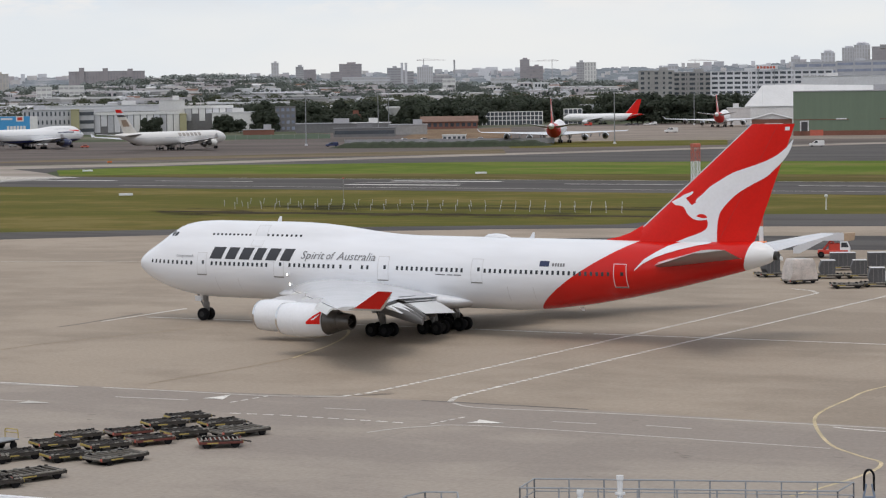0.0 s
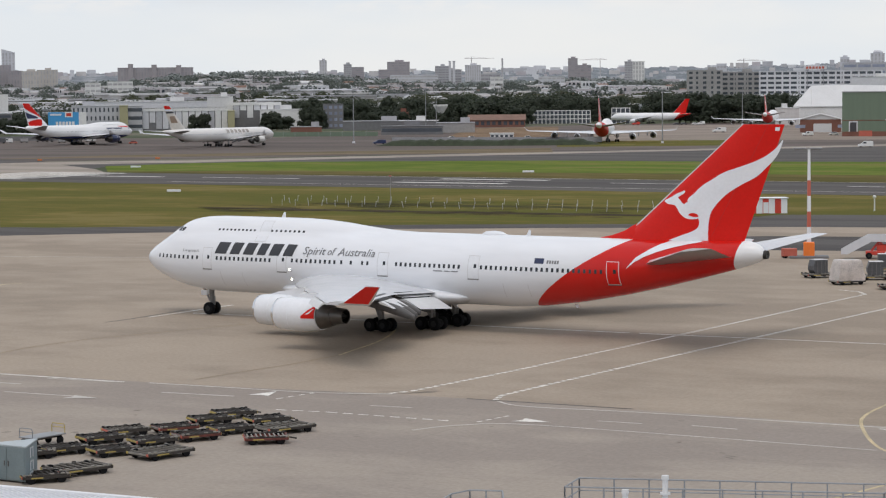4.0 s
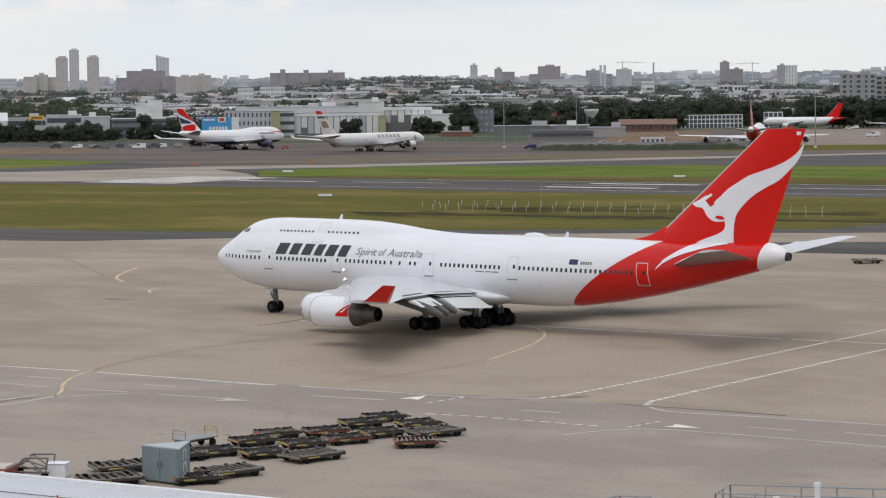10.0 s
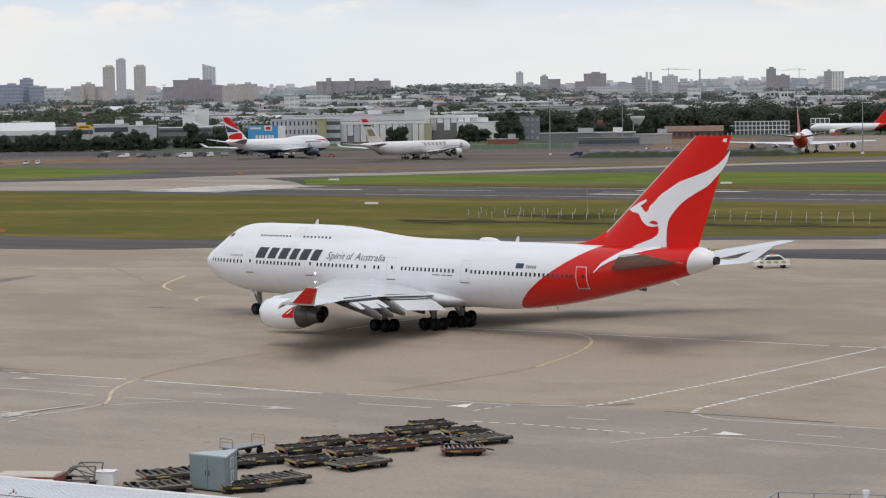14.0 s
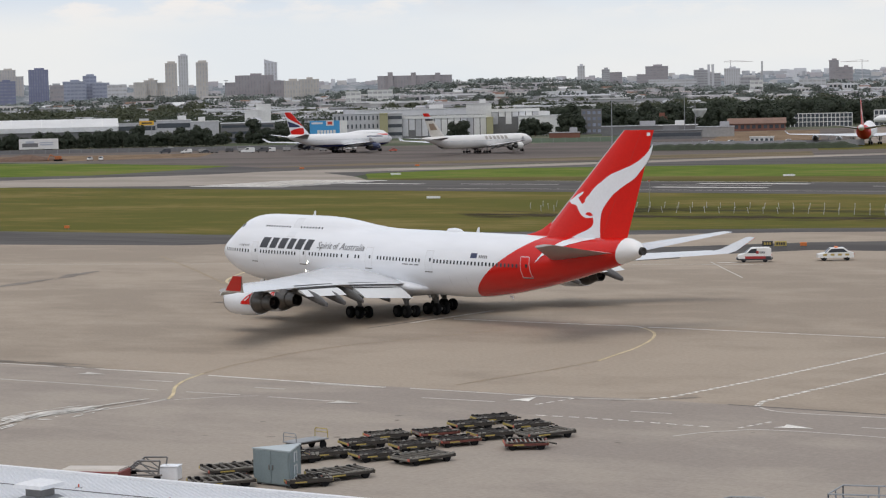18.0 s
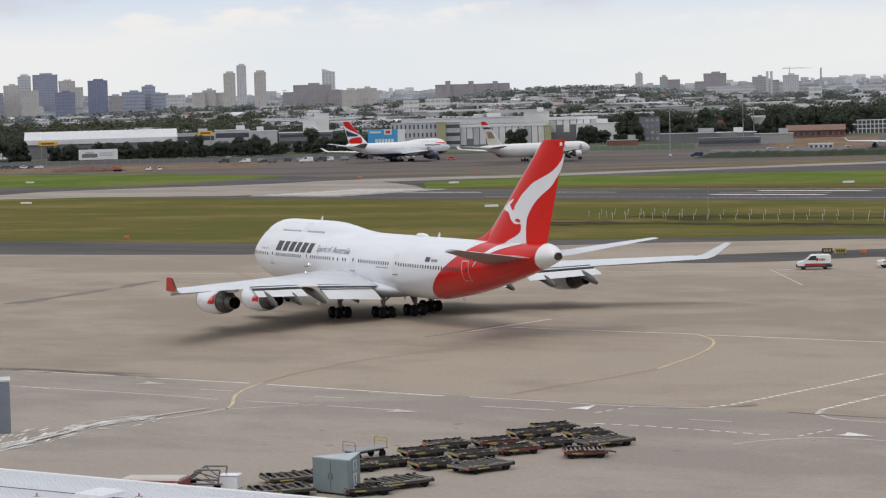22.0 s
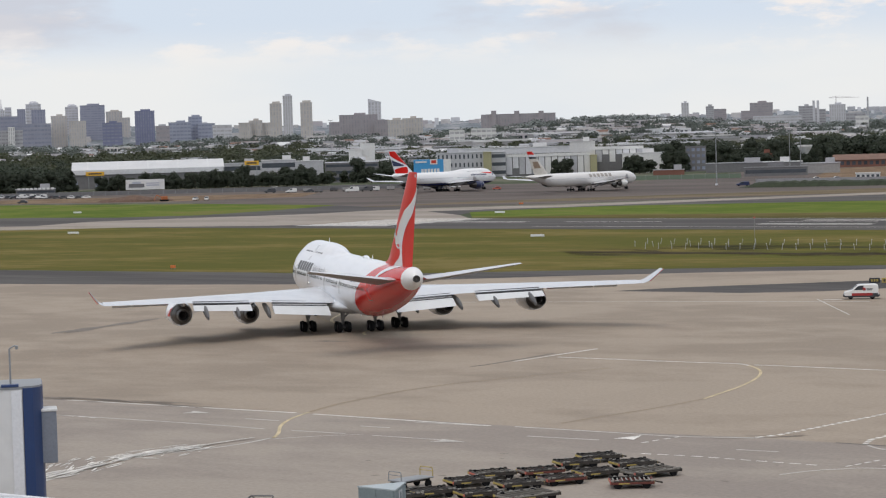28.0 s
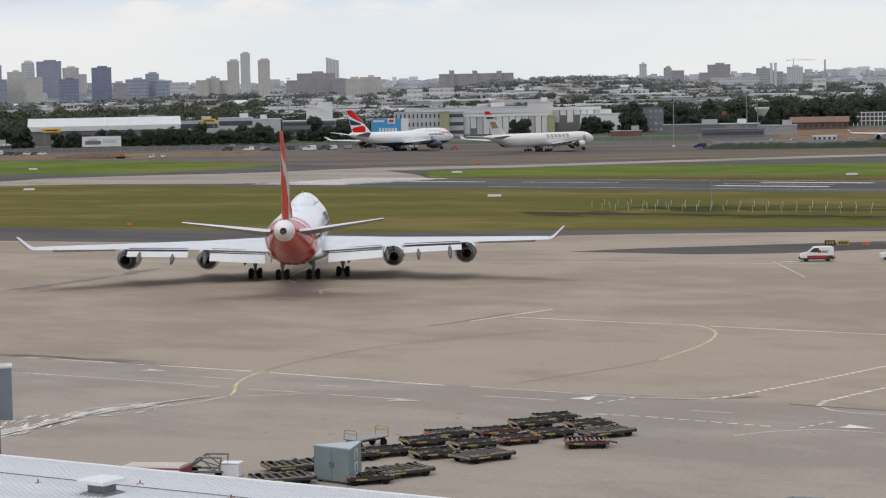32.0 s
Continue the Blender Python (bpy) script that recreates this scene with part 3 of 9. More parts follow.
def gear_leg(jet, name, a, y, axles, half_track, r, top, x0, wheels):
    """A landing gear: strut, bogie beam, axles, and wheels that turn."""
    x = a - x0
    bm = bmesh.new()
    tube(bm, (x, y, r), (x, y, top), 0.17, 0.22, 12)
    tube(bm, (x, y, r + 0.9), (x, y, top), 0.26, 0.26, 12)
    tube(bm, (x - 0.1, y, r + 0.5), (x - 1.4, y * 0.9, top), 0.09, 0.09, 8)
    tube(bm, (x + 0.1, y, r + 1.0), (x + 0.2, y - math.copysign(1.5, y) if y else y, top), 0.1, 0.1, 8)
    box(bm, (x + 0.28, y, r + 0.75), (0.28, 0.12, 0.9), bevel=0.03)
    leg = part(name, bm, M_STRUT, jet, "", 40)
    bm = bmesh.new()
    if len(axles) > 1:
        box(bm, (x + sum(axles) / len(axles), y, r), (abs(axles[-1] - axles[0]) + 0.4, 0.26, 0.28), bevel=0.05)
    for ax in axles:
        tube(bm, (x + ax, y - half_track, r), (x + ax, y + half_track, r), 0.1, n=10)
    part("bogie_beam", bm, M_STRUT, leg, "", 40)
    for ax in axles:
        for s in (-1, 1):
            if len(axles) > 1:
                bm = bmesh.new()
                tube(bm, (x + ax, y + s * 0.15, r), (x + ax, y + s * half_track, r), 0.34, 0.46, 12)
                part("brake_pack", bm, M_HUB, leg, "dark brake pack", 40)
            if wheels.get("mesh") is None:
                w = part("wheel", wheel_mesh(r, r * 0.78), M_TYRE, leg, "black rubber wheel", 40)
                h = part("hub", hub_mesh(r, r * 0.78), M_HUB, w, "metal hub in shade-darkened grey", 40)
                wheels["mesh"], wheels["hub"] = w.data, h.data
            else:
                w = new("wheel", wheels["mesh"])
                w.parent = leg
                tagged(w, label="black rubber wheel")
                h = new("hub", wheels["hub"])
                h.parent = w
                tagged(h, label="metal hub in shade-darkened grey")
            w.location = (x + ax, y + s * half_track, r)
            wheels.setdefault("all", []).append(w)
    return leg


def engine(jet, a, y, z, r, length, x0, wing_x, wing_z, cowl, exhaust=M_STEEL, badge=False):
    """A turbofan: cowl with a polished lip, fan, hot nozzle, tail cone and pylon."""
    x = a - x0 - length
    bm = bmesh.new()
    turned(bm, [(0.35, r * 0.8), (0.1, r * 0.84), (0.0, r * 0.9), (0.1, r * 0.965), (0.3, r * 1.0), (0.6, r * 1.03), (1.0, r * 1.055), (1.5, r * 1.07), (length * 0.3, r * 1.075), (length * 0.4, r * 1.065), (length * 0.5, r * 1.035), (length * 0.58, r * 0.995), (length * 0.66, r * 0.935), (length * 0.66, r * 0.89), (length * 0.5, r * 0.84)], 36, (x, y, z))
    nac = part("engine", bm, cowl, jet, "white engine cowl with a bare metal nozzle", 35)
    bm = bmesh.new()
    turned(bm, [(0.3, r * 0.79), (0.05, r * 0.835), (-0.02, r * 0.9), (0.08, r * 0.975), (0.3, r * 1.01)], 32, (x, y, z))
    part("intake_lip", bm, M_CHROME, nac, "polished metal intake lip", 35)
    bm = bmesh.new()
    for q in (0.25,):
        turned(bm, [(length * q, r * 1.075), (length * q + 0.01, r * 1.085), (length * q + 0.06, r * 1.085), (length * q + 0.07, r * 1.07)], 32, (x, y, z))
    part("cowl_seam", bm, M_WHITE, nac, "", 35)
    bm = bmesh.new()
    turned(bm, [(0.9, 0.02), (1.1, r * 0.2), (1.3, r * 0.27), (1.35, r * 0.8)], 24, (x, y, z))
    part("fan", bm, M_DARKST, nac, "dark metal fan", 35)
    bm = bmesh.new()
    turned(bm, [(length * 0.55, r * 0.84), (length * 0.66, r * 0.885), (length * 0.74, r * 0.78), (length * 0.82, r * 0.62), (length * 0.825, r * 0.56), (length * 0.99, r * 0.48), (length * 0.99, r * 0.44), (length * 0.86, r * 0.43)], 28, (x, y, z))
    part("nozzle", bm, exhaust, nac, "heat-stained metal exhaust nozzle", 35)
    bm = bmesh.new()
    turned(bm, [(length * 0.86, r * 0.44), (length * 0.861, r * 0.3), (length * 0.95, r * 0.2), (length * 1.0, r * 0.05)], 20, (x, y, z))
    part("tail_cone", bm, M_DARKST, nac, "sooty exhaust cone", 35)
    bm = bmesh.new()
    w2 = 0.24
    prof = [(x + length * 0.16, z + r * 1.02), (x + length * 0.3, z + r * 1.25), (wing_x - x0 + 0.4, wing_z + 0.28), (wing_x - x0 + 4.2, wing_z - 0.1), (wing_x - x0 + 4.0, wing_z - 0.5), (x + length * 0.92, z + r * 0.75), (x + length * 0.7, z + r * 0.7)]
    loft(bm, [[(px, y + s * w2 * 0.5, pz) for px, pz in prof] for s in (-1, -0.5, 0.5, 1)])
    bmesh.ops.recalc_face_normals(bm, faces=bm.faces)
    part("pylon", bm, cowl, nac, "", 35)
    if badge:
        bm = bmesh.new()
        s = math.copysign(1, y)
        q0, q1, t0, t1 = length * 0.47, length * 0.655, -0.15, 0.75
        grid = []
        for i in range(5):
            q = q0 + (q1 - q0) * i / 4
            rr = lerp_table([(0.4, r * 1.065), (0.5, r * 1.035), (0.58, r * 0.995), (0.66, r * 0.935)], q / length)[0] + 0.015
            row = []
            for k in range(5):
                t = t0 + (t1 - t0) * k / 4 * (0.15 + 0.85 * i / 4)
                row.append((x + q, y + s * (rr + 0.02) * math.cos(t), z + (rr + 0.02) * math.sin(t)))
            grid.append(row)
        loft(bm, grid, (False, False), False)
        part("cowl_badge", bm, M_RED, nac, "red triangular badge", 35)
        bm = bmesh.new()
        mark = []
        for q, t, wd in ((0.54, 0.12, 0.03), (0.57, 0.16, 0.09), (0.6, 0.28, 0.12), (0.63, 0.44, 0.07), (0.648, 0.52, 0.02)):
            rr = lerp_table([(0.4, r * 1.065), (0.5, r * 1.035), (0.58, r * 0.995), (0.66, r * 0.935)], q)[0] + 0.05
            mark.append([(x + q * length, y + s * rr * math.cos(t + o), z + rr * math.sin(t + o)) for o in (-wd / 2, wd / 2)])
        loft(bm, mark, (False, False), False)
        part("badge_mark", bm, M_WHITE, nac, "small white curved mark")
    return nac


def flap(jet, stations, y0, y1, drop, out, chord, x0, side, tilt, name="flap"):
    """A slotted flap panel let down behind the wing."""
    bm = bmesh.new()
    rings = []
    for y in (y0, y1):
        lx, z, c = wing_at(stations, y)
        te = lx + c * 0.955 - x0 + out
        k = c / wing_at(stations, y0)[2]
        ch = chord * (0.55 + 0.45 * k)
        pts = [(0, 0), (0.15, 0.13), (0.45, 0.12), (1.0, -0.02), (0.45, -0.06), (0.12, -0.1)]
        ring = []
        for u, v in pts:
            px, pz = u * ch, v * ch * 0.6
            ring.append((te + px * math.cos(tilt) + pz * math.sin(tilt), side * y, z - drop - px * math.sin(tilt) + pz * math.cos(tilt)))
        rings.append(ring)
    loft(bm, rings)
    bmesh.ops.recalc_face_normals(bm, faces=bm.faces)
    return part(name, bm, M_FLAP, jet, "white trailing-edge flap let down", 30)


def canoe(jet, stations, y, x0, side, length=6.0, r=0.43, sag=0.42):
    """A flap track fairing, a slim drooping canoe under the wing's trailing edge."""
    lx, z, c = wing_at(stations, y)
    bm = bmesh.new()
    rings = []
    for k in range(9):
        s = k / 8
        rr = r * (math.sin(math.pi * (0.08 + 0.92 * (1 - s) ** 0.8)) ** 0.6 + 0.05)
        cx, cz = lx + c * 0.66 - x0 + s * length, z - 0.42 - sag * s * s * 2.6
        rings.append([(cx, side * y + rr * 0.62 * math.cos(2 * math.pi * j / 10), cz + rr * math.sin(2 * math.pi * j / 10)) for j in range(10)])
    loft(bm, rings)
    bmesh.ops.recalc_face_normals(bm, faces=bm.faces)
    return part("flap_track_fairing", bm, M_FAIR, jet, "flap track fairing in shade-darkened grey", 40)


def on_skin(table, a, z, side, off):
    """A point on the fuselage side at a and height z, a little proud of it."""
    row = lerp_table(table, a)
    return (a - X0, side * (half_width(row, z) + off), z)


def crown_at(table, a, y):
    """Height of the upper skin at a, y metres off the centre line."""
    row = lerp_table(table, a)
    lo, hi = row[3], row[1] - 0.001
    for _ in range(24):
        mid = (lo + hi) / 2
        lo, hi = (mid, hi) if half_width(row, mid) > y else (lo, mid)
    return lo


def skin_patch(jet, table, name, quads, side, material, label="", off=0.014):
    """Thin panels on the fuselage skin, each from corners (a, z)."""
    bm = bmesh.new()
    for quad in quads:
        (a0, z0), (a1, z1), (a2, z2), (a3, z3) = quad
        n, k = max(1, int(abs(a1 - a0) / 0.4)), max(1, int(abs(z3 - z0) / 0.06))
        g = []
        for i in range(n + 1):
            s = i / n
            row = []
            for j in range(k + 1):
                t = j / k
                a = (a0 + (a1 - a0) * s) * (1 - t) + (a3 + (a2 - a3) * s) * t
                z = (z0 + (z1 - z0) * s) * (1 - t) + (z3 + (z2 - z3) * s) * t
                row.append(bm.verts.new(on_skin(table, a, z, side, off)))
            g.append(row)
        for i in range(n):
            for j in range(k):
                bm.faces.new((g[i][j], g[i + 1][j], g[i + 1][j + 1], g[i][j + 1]))
    return part(name, bm, material, jet, label)


def rect(a0, z0, a1, z1, slant=0.0):
    return ((a0, z0), (a1, z0), (a1 + slant, z1), (a0 + slant, z1))


def skin_text(jet, table, words, a0, a1, z0, height, side, material, name, label):
    """Words in the built-in font, laid on the fuselage skin."""
    cu = bpy.data.curves.new("words", "FONT")
    cu.body, cu.shear = words, 0.25
    cu.resolution_u = 2
    tmp = new("words", cu)
    bpy.context.view_layer.update()
    me = bpy.data.meshes.new_from_object(tmp.evaluated_get(bpy.context.evaluated_depsgraph_get()))
    bpy.data.objects.remove(tmp)
    bpy.data.curves.remove(cu)
    xs, ys = [v.co.x for v in me.vertices], [v.co.y for v in me.vertices]
    lo, hi, top = min(xs), max(xs), 0.72
    for v in me.vertices:
        s = (v.co.x - lo) / (hi - lo)
        a = a0 + (a1 - a0) * s if side < 0 else a1 - (a1 - a0) * s
        v.co = on_skin(table, a, z0 + v.co.y / top * height, side, 0.045)
    me.materials.append(material)
    me.name = name
    ob = new(name, me)
    ob.parent = jet
    tagged(ob, label=label)
    return ob


def fin_half(a, z, fin):
    """Half thickness of a fin at a and z; fin: rows of (leading a, z, chord, ratio)."""
    (l0, z0, c0, t0), (l1, z1, c1, t1) = fin
    k = (z - z0) / (z1 - z0)
    le, c, t = l0 + (l1 - l0) * k, c0 + (c1 - c0) * k, t0 + (t1 - t0) * k
    s = min(max((a - le) / c, 0.0), 1.0)
    return 5 * (0.2969 * math.sqrt(s) - 0.126 * s - 0.3516 * s * s + 0.2843 * s ** 3 - 0.1036 * s ** 4) * t * c


def fin_band(bm, fin, pairs, off=0.025, across=5, along=5, smooth=False):
    """A painted band on both sides of a fin, between pairs of edge points (a, z)."""
    dense = []
    if smooth:
        P = [Vector((*p, *q)) for p, q in pairs]
        for k in range(len(P) - 1):
            a, b, c, d = P[max(k - 1, 0)], P[k], P[k + 1], P[min(k + 2, len(P) - 1)]
            for j in range(along):
                t = j / along
                v = 0.5 * (2 * b + (c - a) * t + (2 * a - 5 * b + 4 * c - d) * t * t + (3 * b - a - 3 * c + d) * t ** 3)
                dense.append(((v[0], v[1]), (v[2], v[3])))
        pairs = pairs[-1:]
    for (p, q), (r, s) in zip(pairs, pairs[1:]):
        for k in range(along):
            t = k / along
            dense.append((tuple(u + (v - u) * t for u, v in zip(p, r)), tuple(u + (v - u) * t for u, v in zip(q, s))))
    dense.append(pairs[-1])
    for side in (-1, 1):
        rows = []
        for p, q in dense:
            row = []
            for k in range(across + 1):
                t = k / across
                a, z = p[0] + (q[0] - p[0]) * t, p[1] + (q[1] - p[1]) * t
                row.append((a - X0, side * (fin_half(a, z, fin) + off), z))
            rows.append(row)
        loft(bm, rows, (False, False), False)


def airliner(name, label, table, spec, paint, detail=False, lib=None):
    """An airliner with body, wings, tail, engines and gear. spec gives its plan, paint its colours."""
    jet = thing(name, label, "airliner")
    x0 = X0
    bm = bmesh.new()
    fuselage(bm, table, x0, 0.75 if detail else 1.6, 22 if detail else 14)
    bmesh.ops.recalc_face_normals(bm, faces=bm.faces)
    part("fuselage", bm, paint["body"], jet, paint["body_label"], 50)
    st = spec["wing"]
    for side in (-1, 1):
        bm = bmesh.new()
        surface(bm, [(s[0] - x0, side * s[1], s[2], s[3], s[4]) for s in st], 9 if detail else 6)
        wing = part("wing", bm, paint["wing"], jet, "pale grey swept wing", 35)
        tip = st[-1]
        if spec.get("winglet"):
            wx, wy, wz, wc = spec["winglet"]
            bm = bmesh.new()
            surface(bm, [(tip[0] + 1.0 - x0, side * tip[1], tip[2], tip[3] - 1.0, 0.08), (tip[0] + 2.2 - x0, side * (tip[1] + 0.55), tip[2] + 0.3, tip[3] - 1.5, 0.07), (wx - x0, side * wy, wz, wc, 0.06)], 6)
            wl_ = part("winglet", bm, paint["wing"], jet, "canted winglet, red outside", 35)
            bm = bmesh.new()
            pts = [(tip[0] + 2.1, tip[1] + 0.62, tip[2] + 0.18), (tip[0] + 4.5, tip[1] + 0.62, tip[2] + 0.2), (wx + wc, wy + 0.06, wz), (wx, wy + 0.06, wz)]
            loft(bm, [[(p[0] - x0, side * (p[1] + o), p[2]) for p in pts] for o in (0.02, 0.05)])
            bmesh.ops.recalc_face_normals(bm, faces=bm.faces)
            part("winglet_skin", bm, paint.get("winglet", M_WHITE), wl_, "coloured outer winglet face")
        bm = bmesh.new()
        surface(bm, [(s[0] - x0, side * s[1], s[2], s[3], s[4]) for s in spec["stab"]], 7 if detail else 5, pitch=0.1)
        # downward faces get a dark colour that paints the ground reflected there
        low = [f for f in bm.faces if f.normal.z < -0.2]
        for f in low:
            f.material_index = 1
        part("tailplane", bm, [paint["wing"], M_BELLY], jet, "grey swept tailplane", 35)
        for a, y, z, r, ln in spec["engines"]:
            lx, lz, lc = wing_at(st, y)
            engine(jet, a, side * y, z, r, ln, x0, lx, lz, paint["cowl"], badge=paint.get("badge", False) )
        for y0, y1, drop, out, ch, tl in spec.get("flaps", ()):
            flap(jet, st, y0, y1, drop, out, ch, x0, side, tl)
            if detail:
                flap(jet, st, y0 + 0.05, y1 - 0.05, drop * 0.3, out - 0.62, ch * 0.36, x0, side, tl * 0.4, "fore_flap")
                # solid dark strips draw the shade in the gaps
                for q, dz in ((out - 0.72, 0.02), (out - 0.08, -drop * 0.72)):
                    bm = bmesh.new()
                    ends = []
                    for y in (y0 + 0.1, y1 - 0.1):
                        lx, z, c = wing_at(st, y)
                        xx = lx + c * 0.955 - x0 + q
                        ends.append([(xx, side * y, z + dz + 0.14), (xx + 0.2, side * y, z + dz + 0.1), (xx + 0.2, side * y, z + dz - 0.1), (xx, side * y, z + dz - 0.06)])
                    loft(bm, ends)
                    bmesh.ops.recalc_face_normals(bm, faces=bm.faces)
                    part("flap_slot", bm, M_SLOT, jet, "dark strip for the shade between flaps")
        for y in spec.get("canoes", ()):
            canoe(jet, st, y, x0, side)
    (l0, z0, c0, t0), (l1, z1, c1, t1) = spec["fin"]
    bm = bmesh.new()
    surface(bm, [(l0 - x0, 0, z0, c0, t0), ((l0 + l1) / 2 - x0, 0, (z0 + z1) / 2, (c0 + c1) / 2, (t0 + t1) / 2), (l1 - x0, 0, z1, c1, t1)], 9 if detail else 6, upright=True)
    part("tail_fin", bm, paint["fin"], jet, paint["fin_label"], 40)
    bm = bmesh.new()
    tube(bm, (l0 + (l1 - l0) * 0.12 - x0 + 0.03, 0, z0 + (z1 - z0) * 0.12), (l1 - x0 + 0.03, 0, z1), 0.09, 0.06, 8)
    part("leading_edge", bm, M_ALU, jet, "bare metal leading edge", 40)
    wheels = lib if lib is not None else {}
    for nm, a, y, axles, ht, r, top in spec["gear"]:
        gear_leg(jet, nm, a, y, axles, ht, r, top, x0, wheels)
    return jet, wheels


JUMBO = dict(
    wing=JUMBO_WING, winglet=(50.0, 32.15, 6.77, 1.3),
    stab=[(57.4, 1.6, 7.15, 8.6, 0.10), (58.3, 2.5, 7.25, 7.9, 0.10), (66.3, 11.1, 8.85, 2.6, 0.09)],
    fin=[(53.6, 8.0, 12.4, 0.095), (66.18, 18.78, 3.88, 0.085)],
    engines=[(30.54, 11.9, 2.2, 1.34, 7.1), (39.77, 20.9, 3.02, 1.34, 7.1)],
    flaps=[(3.9, 10.6, 0.42, 0.5, 2.7, radians(19)), (13.2, 20.2, 0.28, 0.4, 1.9, radians(17))],
    canoes=(6.4, 11.2, 15.0, 18.8),
    gear=[("nose_gear", 7.87, 0, (0.0,), 0.46, 0.62, 3.2), ("wing_gear", 32.26, -5.5, (-0.74, 0.74), 0.56, 0.62, 3.4), ("wing_gear", 32.26, 5.5, (-0.74, 0.74), 0.56, 0.62, 3.4),
          ("body_gear", 35.46, -1.92, (-0.74, 0.74), 0.56, 0.62, 2.9), ("body_gear", 35.46, 1.92, (-0.74, 0.74), 0.56, 0.62, 2.9)])
RED_LINE = (46.8 - X0, 1.16, 2.97, 1, RED, 0.067)
P_MAIN = dict(body=paint_body("white_and_red_body_paint", base=(0.79, 0.805, 0.835), rules=[RED_LINE, (65.6 - X0, 0.3, 6.3, 1, WHITE_P)]), body_label="gloss white fuselage with a red rear",
              wing=M_ALU, cowl=M_WHITE, fin=M_RED, fin_label="red tail fin with a white curved emblem", winglet=M_RED, badge=True)


def main_jet():
    jet, wheels = airliner("jumbo_jet", "white four-engined jumbo jet with red tail, taxiing on concrete apron", FUSE_JUMBO, JUMBO, P_MAIN, True)
    T = FUSE_JUMBO
    # wing root fairing
    bm = bmesh.new()
    rings = []
    for k in range(15):
        s = k / 14
        a = 17.6 + s * 22.8
        w = 1.7 + 2.4 * max(0.0, math.sin(math.pi * s)) ** 0.55
        hgt = 0.3 + 1.12 * max(0.0, math.sin(math.pi * s)) ** 0.6
        rings.append([(a - X0, w * math.cos(2 * math.pi * j / 24), 3.15 + hgt * (1.0 if math.sin(2 * math.pi * j / 24) > 0 else 0.95) * math.sin(2 * math.pi * j / 24)) for j in range(24)])
    loft(bm, rings)
    bmesh.ops.recalc_face_normals(bm, faces=bm.faces)
    part("wing_fairing", bm, M_WHITE, jet, "white wing root fairing", 50)
    # leading-edge flaps let down ahead of the wing
    for side in (-1, 1):
        for y0, y1 in ((5.2, 10.4), (13.4, 19.4), (22.3, 29.2)):
            n = 3
            for k in range(n):
                ends = []
                for y in (y0 + (y1 - y0) * k / n + 0.04, y0 + (y1 - y0) * (k + 1) / n - 0.04):
                    lx, z, c = wing_at(JUMBO_WING, y)
                    x = lx - X0
                    ends.append([(x + 0.3, side * y, z - 0.14), (x - 0.12, side * y, z - 0.02), (x - 0.5, side * y, z - 0.2), (x - 0.78, side * y, z - 0.56), (x - 0.7, side * y, z - 0.6), (x - 0.42, side * y, z - 0.3), (x - 0.1, side * y, z - 0.14), (x + 0.3, side * y, z - 0.2)])
                bm = bmesh.new()
                loft(bm, ends)
                bmesh.ops.recalc_face_normals(bm, faces=bm.faces)
                part("leading_edge_flap", bm, M_FLAP, jet, "white leading-edge flap let down", 40)
    # cabin windows, one small dark pane each
    pane = None
    runs = [(3.2, 8.7, 10, 5.86), (11.2, 17.7, 13, 5.88), (20.4, 25.4, 10, 5.95), (26.2, 26.3, 1, 5.97), (27.3, 27.4, 1, 5.97), (28.6, 29.2, 2, 5.98), (32.45, 39.35, 14, 6.0), (41.75, 53.9, 24, 6.03), (10.45, 14.75, 10, 8.5), (16.85, 20.6, 8, 8.52)]
    for side in (-1, 1):
        for a0, a1, n, z in runs:
            for k in range(n):
                a = a0 + (a1 - a0) * k / max(1, n - 1)
                p = Vector(on_skin(T, a, z, side, 0.0))
                up = Vector(on_skin(T, a, z + 0.2, side, 0.0)) - p
                fwd = Vector(on_skin(T, a + 0.2, z, side, 0.0)) - p
                if pane is None:
                    bm = bmesh.new()
                    box(bm, (0, 0, 0), (0.24, 0.36, 0.02), bevel=0.008)
                    pane = bpy.data.meshes.new("cabin_window")
                    bm.to_mesh(pane)
                    bm.free()
                    pane.materials.append(M_GLASS)
                w = new("cabin_window", pane)
                w.parent = jet
                nx = fwd.normalized()
                nz = nx.cross(up).normalized()
                ny = nz.cross(nx)
                w.matrix_basis = Matrix.Translation(p) @ Matrix((nx, ny, nz)).transposed().to_4x4()
        # doors: outline, sill, small window
        for a, z, w, h in ((9.45, 4.83, 1.05, 2.0), (18.6, 4.86, 1.08, 2.0), (30.36, 4.92, 1.1, 2.05), (40.36, 5.0, 1.1, 2.0), (54.45, 4.95, 1.1, 1.95), (15.45, 7.6, 1.25, 1.85)):
            e = 0.05
            col = M_LINEGREY if a < 50 else M_WHITE
            d = skin_patch(jet, T, "cabin_door", [rect(a, z, a + w, z + h)], side, M_WHITE if a < 50 else M_RED, "closed cabin door", 0.008)
            fr = [rect(a - e, z, a, z + h), rect(a + w, z, a + w + e, z + h), rect(a - e, z + h, a + w + e, z + h + e), rect(a - e, z - e, a + w + e, z)]
            f_ = skin_patch(jet, T, "door_outline", fr, side, col, "", 0.012)
            f_.parent = d
            if z < 7:
                s_ = skin_patch(jet, T, "door_sill", [rect(a - 0.05, z - 0.12, a + w + 0.05, z - 0.03)], side, M_STRUT, "", 0.03)
                s_.parent = d
                g_ = skin_patch(jet, T, "door_window", [rect(a + w * 0.55, z + 0.95, a + w * 0.8, z + 1.3)], side, M_GLASS, "", 0.018)
